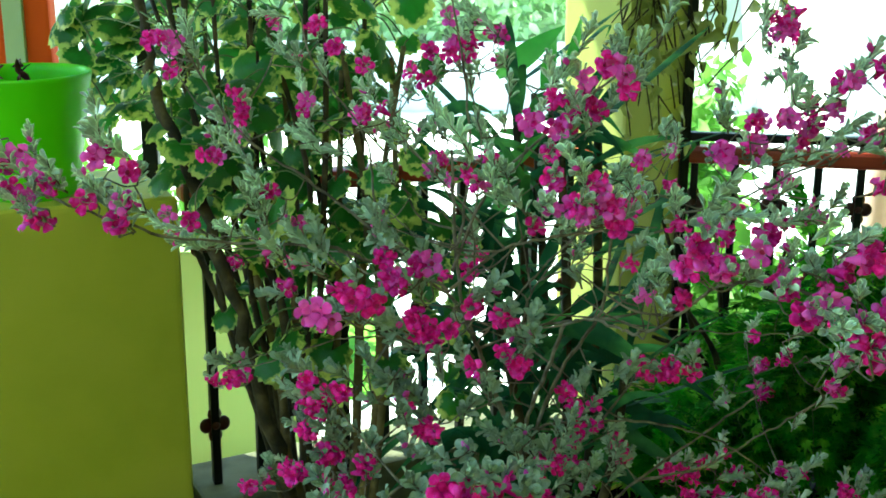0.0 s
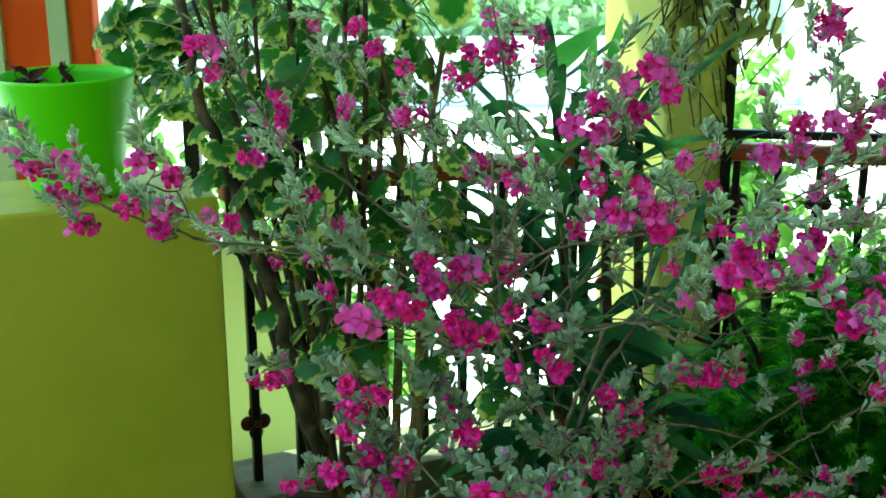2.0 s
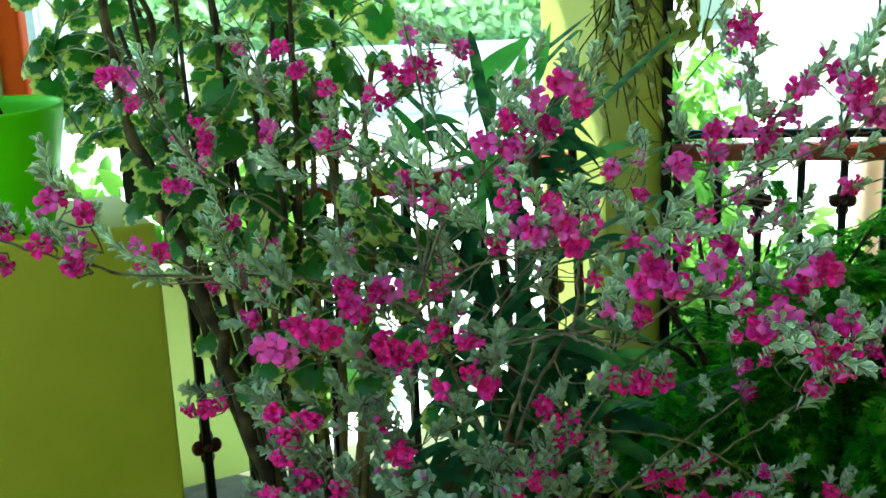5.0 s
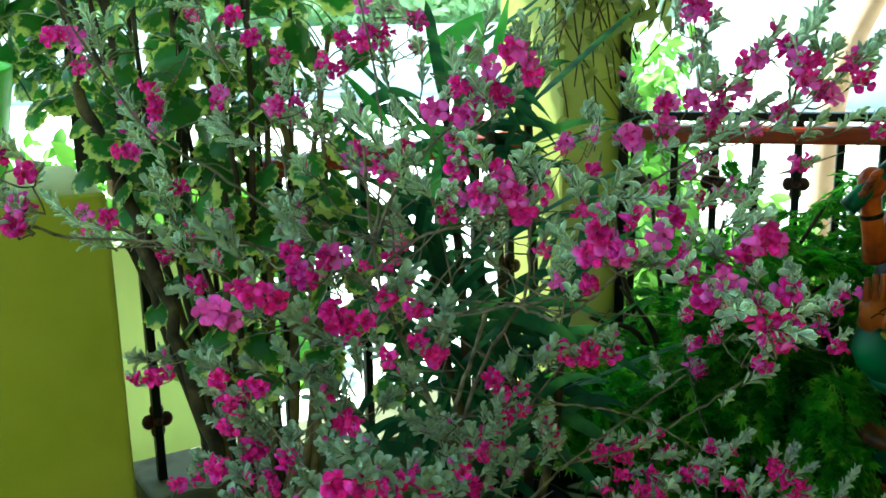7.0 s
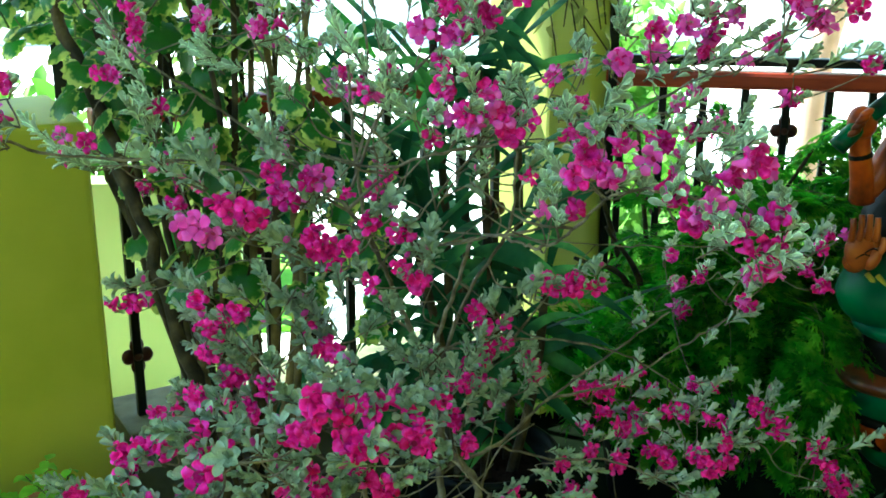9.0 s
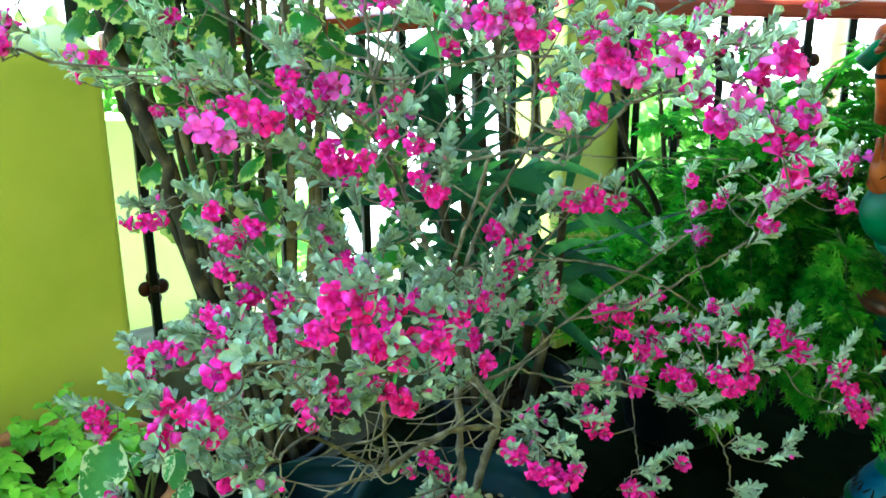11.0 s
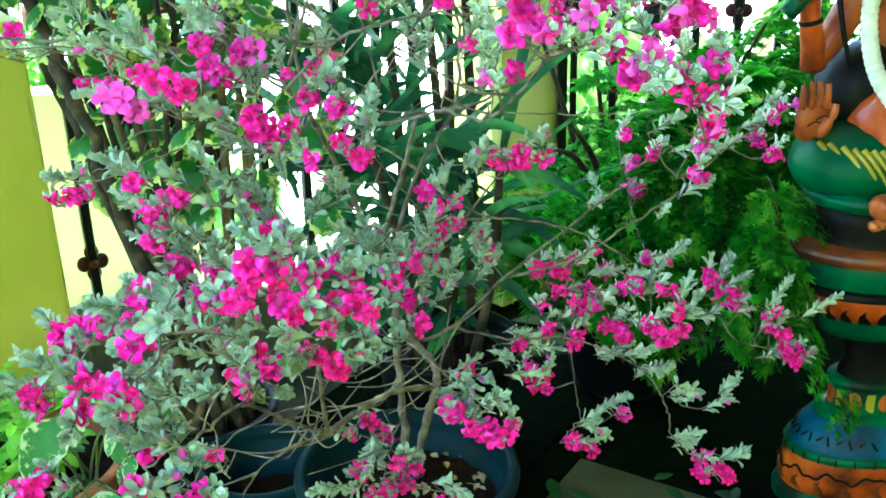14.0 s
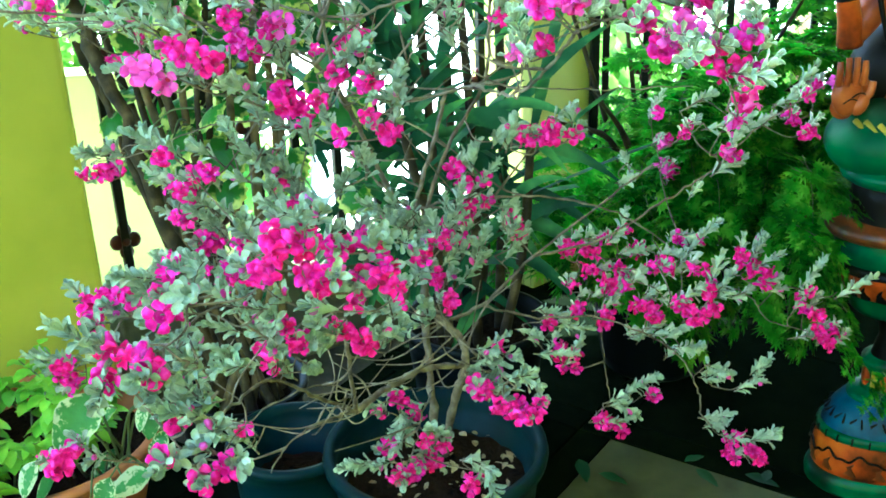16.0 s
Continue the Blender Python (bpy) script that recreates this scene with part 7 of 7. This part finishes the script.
bm = bmesh.new()
bmesh.ops.create_uvsphere(bm, u_segments=12, v_segments=8, radius=0.02)
bmesh.ops.scale(bm, vec=(0.35, 1.05, 1.15), verts=bm.verts)
ring_of("stud", carved("stud", bm, P_ORANGE), 8, 0.25, 0.094, 0.0, "orange carved oval stud")
ring_of("panel", carved("panel", box_bm(-0.006, -0.009, -0.021, 0.004, 0.009, 0.021, 0.003), P_YELLOW), 8, 0.25, 0.094, 0.0, "olive yellow carved panel", 0.5)
zig = bmesh.new()
for lean in (-0.6, 0.6):
    one = box_bm(-0.003, -0.0025, -0.015, 0.003, 0.0025, 0.015, 0.0012, Matrix.Translation((0, 0.009 * (1 if lean > 0 else -1), 0)) @ Matrix.Rotation(lean, 4, "X"), 1)
    tmp = bpy.data.meshes.new("zigzag")
    one.to_mesh(tmp)
    one.free()
    zig.from_mesh(tmp)
    bpy.data.meshes.remove(tmp)
ring_of("zigzag", carved("zigzag", zig, P_BLACK, False), 20, 0.176, 0.157, -0.9, "black carved zigzag cut")
ring_of("notch", carved("notch", box_bm(-0.004, -0.0022, -0.008, 0.002, 0.0022, 0.008, 0.001), P_BLACK, False), 28, 0.1355, 0.182, 0.0)


def flame_bm(height, width):
    """A leaning carved tongue of flame, a few millimetres proud."""
    bm = bmesh.new()
    rim = [(0.0, -width), (0.55, -0.75 * width), (1.0, 0.55 * width), (0.6, 0.25 * width), (0.35, 0.6 * width), (0.0, width)]
    low = [bm.verts.new((-0.003, y, height * t)) for t, y in rim]
    high = [bm.verts.new((0.0022, 0.9 * y, height * t)) for t, y in rim]
    bm.faces.new(high)
    for k in range(len(rim)):
        bm.faces.new((low[k], low[(k + 1) % len(rim)], high[(k + 1) % len(rim)], high[k]))
    return bm


ring_of("flame", carved("flame", flame_bm(0.036, 0.014), P_BLACK, False), 26, 0.452, 0.162, 0.42, "black carved flame")
ring_of("flame", carved("flame", flame_bm(0.03, 0.018), P_RIM, False), 18, 0.058, 0.1855, 0.0, "dark carved flame")
s = Soup()
tube(s, [(PED[0] + 0.1895 * math.cos(t), PED[1] + 0.62 * 0.1895 * math.sin(t), 0.098 + 0.008 * math.sin(13 * t) + 0.004 * math.sin(29 * t)) for t in np.linspace(0, 6.2832, 220)], 0.0026, 0.0026, 6)
place("carved_wave", s.mesh("carved_wave", P_BLACK), ped, "black carved wavy line")

SX, SY, SZ = PED[0], PED[1] - 0.02, 0.7
statue = bmesh.new()


def blob(at, size, slot, turn=(0, 0, 0), seg=20):
    g = bmesh.ops.create_uvsphere(statue, u_segments=seg, v_segments=seg // 2 + 2, radius=1.0)
    m = pose(SX + at[0], SY + at[1], SZ + at[2], *turn) @ Matrix.Diagonal((*size, 1))
    bmesh.ops.transform(statue, matrix=m, verts=g["verts"])
    for f in {f for v in g["verts"] for f in v.link_faces}:
        f.material_index, f.smooth = slot, True


def rope(points, r0, r1, slot, sides=12):
    s = Soup()
    tube(s, smooth_line([(SX + a, SY + b, SZ + c) for a, b, c in points], 6), r0, r1, sides)
    verts = [statue.verts.new(v) for v in np.concatenate(s.v)]
    for face in s.f:
        f = statue.faces.new([verts[i] for i in face])
        f.material_index, f.smooth = slot, True


# slots: 0 skin, 1 green, 2 dark green, 3 orange, 4 white, 5 black, 6 olive yellow
blob((-0.13, -0.03, 0.085), (0.13, 0.12, 0.076), 2, (0, -6, 12))
blob((0.12, -0.03, 0.085), (0.125, 0.12, 0.072), 2, (0, 6, -12))
blob((-0.12, -0.05, 0.028), (0.115, 0.105, 0.034), 1, (0, 0, 12))
for k in range(11):
    x = -0.228 + 0.0132 * k
    u = (x + 0.12) / 0.125
    edge = [(x + 0.014 * i, -0.042 - 0.121 * math.sqrt(max(0.02, 1 - u * u - v * v)), 0.085 + 0.074 * v) for i, v in enumerate((0.6, 0.3, 0.0, -0.25))]
    rope(edge, 0.0055, 0.0035, 6, 8)
blob((-0.13, -0.16, 0.026), (0.05, 0.034, 0.028), 0, (0, 28, 25))
for k in range(5):
    blob((-0.172 + 0.0095 * k, -0.182 + 0.004 * k, 0.008), (0.0088, 0.014, 0.0095), 0, seg=10)
blob((0.0, -0.035, 0.135), (0.165, 0.15, 0.115), 3)
blob((0.02, 0.02, 0.36), (0.14, 0.1, 0.13), 0)
blob((-0.1, 0.035, 0.19), (0.1, 0.08, 0.1), 5)
rope([(-0.11, 0.04, 0.26), (-0.19, 0.01, 0.17), (-0.262, -0.07, 0.155)], 0.028, 0.02, 0)
HX, HZ = 0.008, -0.016
blob((-0.272 + HX, -0.09, 0.2 + HZ), (0.029, 0.014, 0.036), 0, (-8, 0, 5))
blob((-0.25 + HX, -0.098, 0.186 + HZ), (0.013, 0.013, 0.022), 0, (0, 25, 0), 12)
for k in range(4):
    fx, lift = -0.294 + HX + 0.0148 * k, 0.006 * (1.5 - abs(k - 1.5))
    rope([(fx + 0.002, -0.094, 0.22 + HZ), (fx, -0.1, 0.245 + HZ), (fx, -0.097, 0.262 + HZ + lift)], 0.0066, 0.0052, 0, 8)
rope([(-0.251 + HX, -0.09, 0.185 + HZ), (-0.238 + HX, -0.102, 0.205 + HZ), (-0.234 + HX, -0.102, 0.226 + HZ)], 0.0085, 0.006, 0, 8)
for a, b in ((-0.285, 0.19), (-0.27, 0.2)):
    rope([(a + HX, -0.105, b + HZ), (a + 0.012 + HX, -0.107, b + 0.008 + HZ), (a + 0.026 + HX, -0.103, b + 0.004 + HZ)], 0.0014, 0.0012, 5, 6)
# the raised arm with its bracelet, and the green club in the fist
rope([(-0.11, 0.0, 0.41), (-0.165, -0.005, 0.36), (-0.205, -0.015, 0.305), (-0.235, -0.02, 0.272)], 0.033, 0.023, 0)
rope([(-0.236, -0.022, 0.258), (-0.245, -0.03, 0.3), (-0.257, -0.035, 0.345), (-0.263, -0.04, 0.39)], 0.023, 0.017, 3)
rope([(-0.255, -0.035, 0.34), (-0.256, -0.035, 0.344), (-0.257, -0.035, 0.348)], 0.021, 0.0208, 5)
blob((-0.266, -0.046, 0.405), (0.026, 0.024, 0.03), 3, (0, -12, 0))
for k in range(4):
    blob((-0.288 + 0.006 * k, -0.066, 0.392 + 0.011 * k), (0.014, 0.008, 0.0065), 3, (0, -30, 0), 10)
rope([(-0.31, -0.052, 0.362), (-0.266, -0.052, 0.408), (-0.215, -0.05, 0.452), (-0.17, -0.045, 0.49)], 0.017, 0.013, 1)
rope([(-0.225, -0.05, 0.44), (-0.222, -0.075, 0.36), (-0.2, -0.085, 0.27)], 0.006, 0.004, 5, 8)
rope([(0.12, 0.0, 0.42), (0.19, -0.02, 0.34), (0.22, -0.06, 0.26), (0.18, -0.12, 0.22)], 0.042, 0.024, 0)
blob((0.0, -0.05, 0.53), (0.11, 0.1, 0.11), 0)
for s_ in (-1, 1):
    blob((s_ * 0.15, -0.01, 0.54), (0.08, 0.018, 0.1), 0, (0, 0, s_ * -15))
rope([(0.0, -0.14, 0.5), (-0.03, -0.18, 0.38), (-0.07, -0.2, 0.28), (-0.115, -0.2, 0.215), (-0.148, -0.19, 0.225), (-0.15, -0.19, 0.262), (-0.122, -0.195, 0.275)], 0.045, 0.013, 0)
blob((0.0, -0.02, 0.67), (0.08, 0.08, 0.08), 1)
blob((0.0, -0.02, 0.75), (0.045, 0.045, 0.055), 3)
beads = smooth_line([(-0.165, -0.08, 0.46), (-0.195, -0.12, 0.36), (-0.185, -0.15, 0.27), (-0.14, -0.18, 0.2), (-0.08, -0.195, 0.15), (0.02, -0.2, 0.12), (0.12, -0.18, 0.18), (0.168, -0.15, 0.28), (0.13, -0.08, 0.46)], 8)
for q in beads:
    blob(tuple(q), (0.0155, 0.013, 0.0135), 4, seg=10)
me = bpy.data.meshes.new("statue")
statue.to_mesh(me)
statue.free()
for one in (P_SKIN, P_GREEN, P_DARKGREEN, P_ORANGE, P_WHITE, P_BLACK, P_YELLOW):
    me.materials.append(one)
tagged(new("statue", me), "painted carved wooden seated figure with a white bead garland", "statue")

# ---- floor slabs and bands ----
BAND = 0.085
lines_x = [0.66 + 0.62 * k for k in range(-5, 4)]
lines_y = [2.03 - 0.62 * k for k in range(-2, 6)]
turn = Matrix.Translation((0.66, 2.03, 0)) @ Matrix.Rotation(radians(-40), 4, "Z") @ Matrix.Translation((-0.66, -2.03, 0))
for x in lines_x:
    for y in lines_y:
        # Slabs beyond the corner go near-black: the shade there put into their colour.
        stone = TILE_BAND_SHADE if y > 2.1 or x > 1.9 or x < 0.6 else TILE
        for piece in (slab("slab", x, y - 0.62 + BAND, x + 0.62 - BAND, y, stone), slab("band", x - BAND + 0.003, y - 0.62 + BAND, x - 0.003, y, TILE_BAND_SHADE), slab("band", x - BAND + 0.003, y + 0.003, x + 0.62 - BAND, y + BAND - 0.003, TILE_BAND_SHADE)):
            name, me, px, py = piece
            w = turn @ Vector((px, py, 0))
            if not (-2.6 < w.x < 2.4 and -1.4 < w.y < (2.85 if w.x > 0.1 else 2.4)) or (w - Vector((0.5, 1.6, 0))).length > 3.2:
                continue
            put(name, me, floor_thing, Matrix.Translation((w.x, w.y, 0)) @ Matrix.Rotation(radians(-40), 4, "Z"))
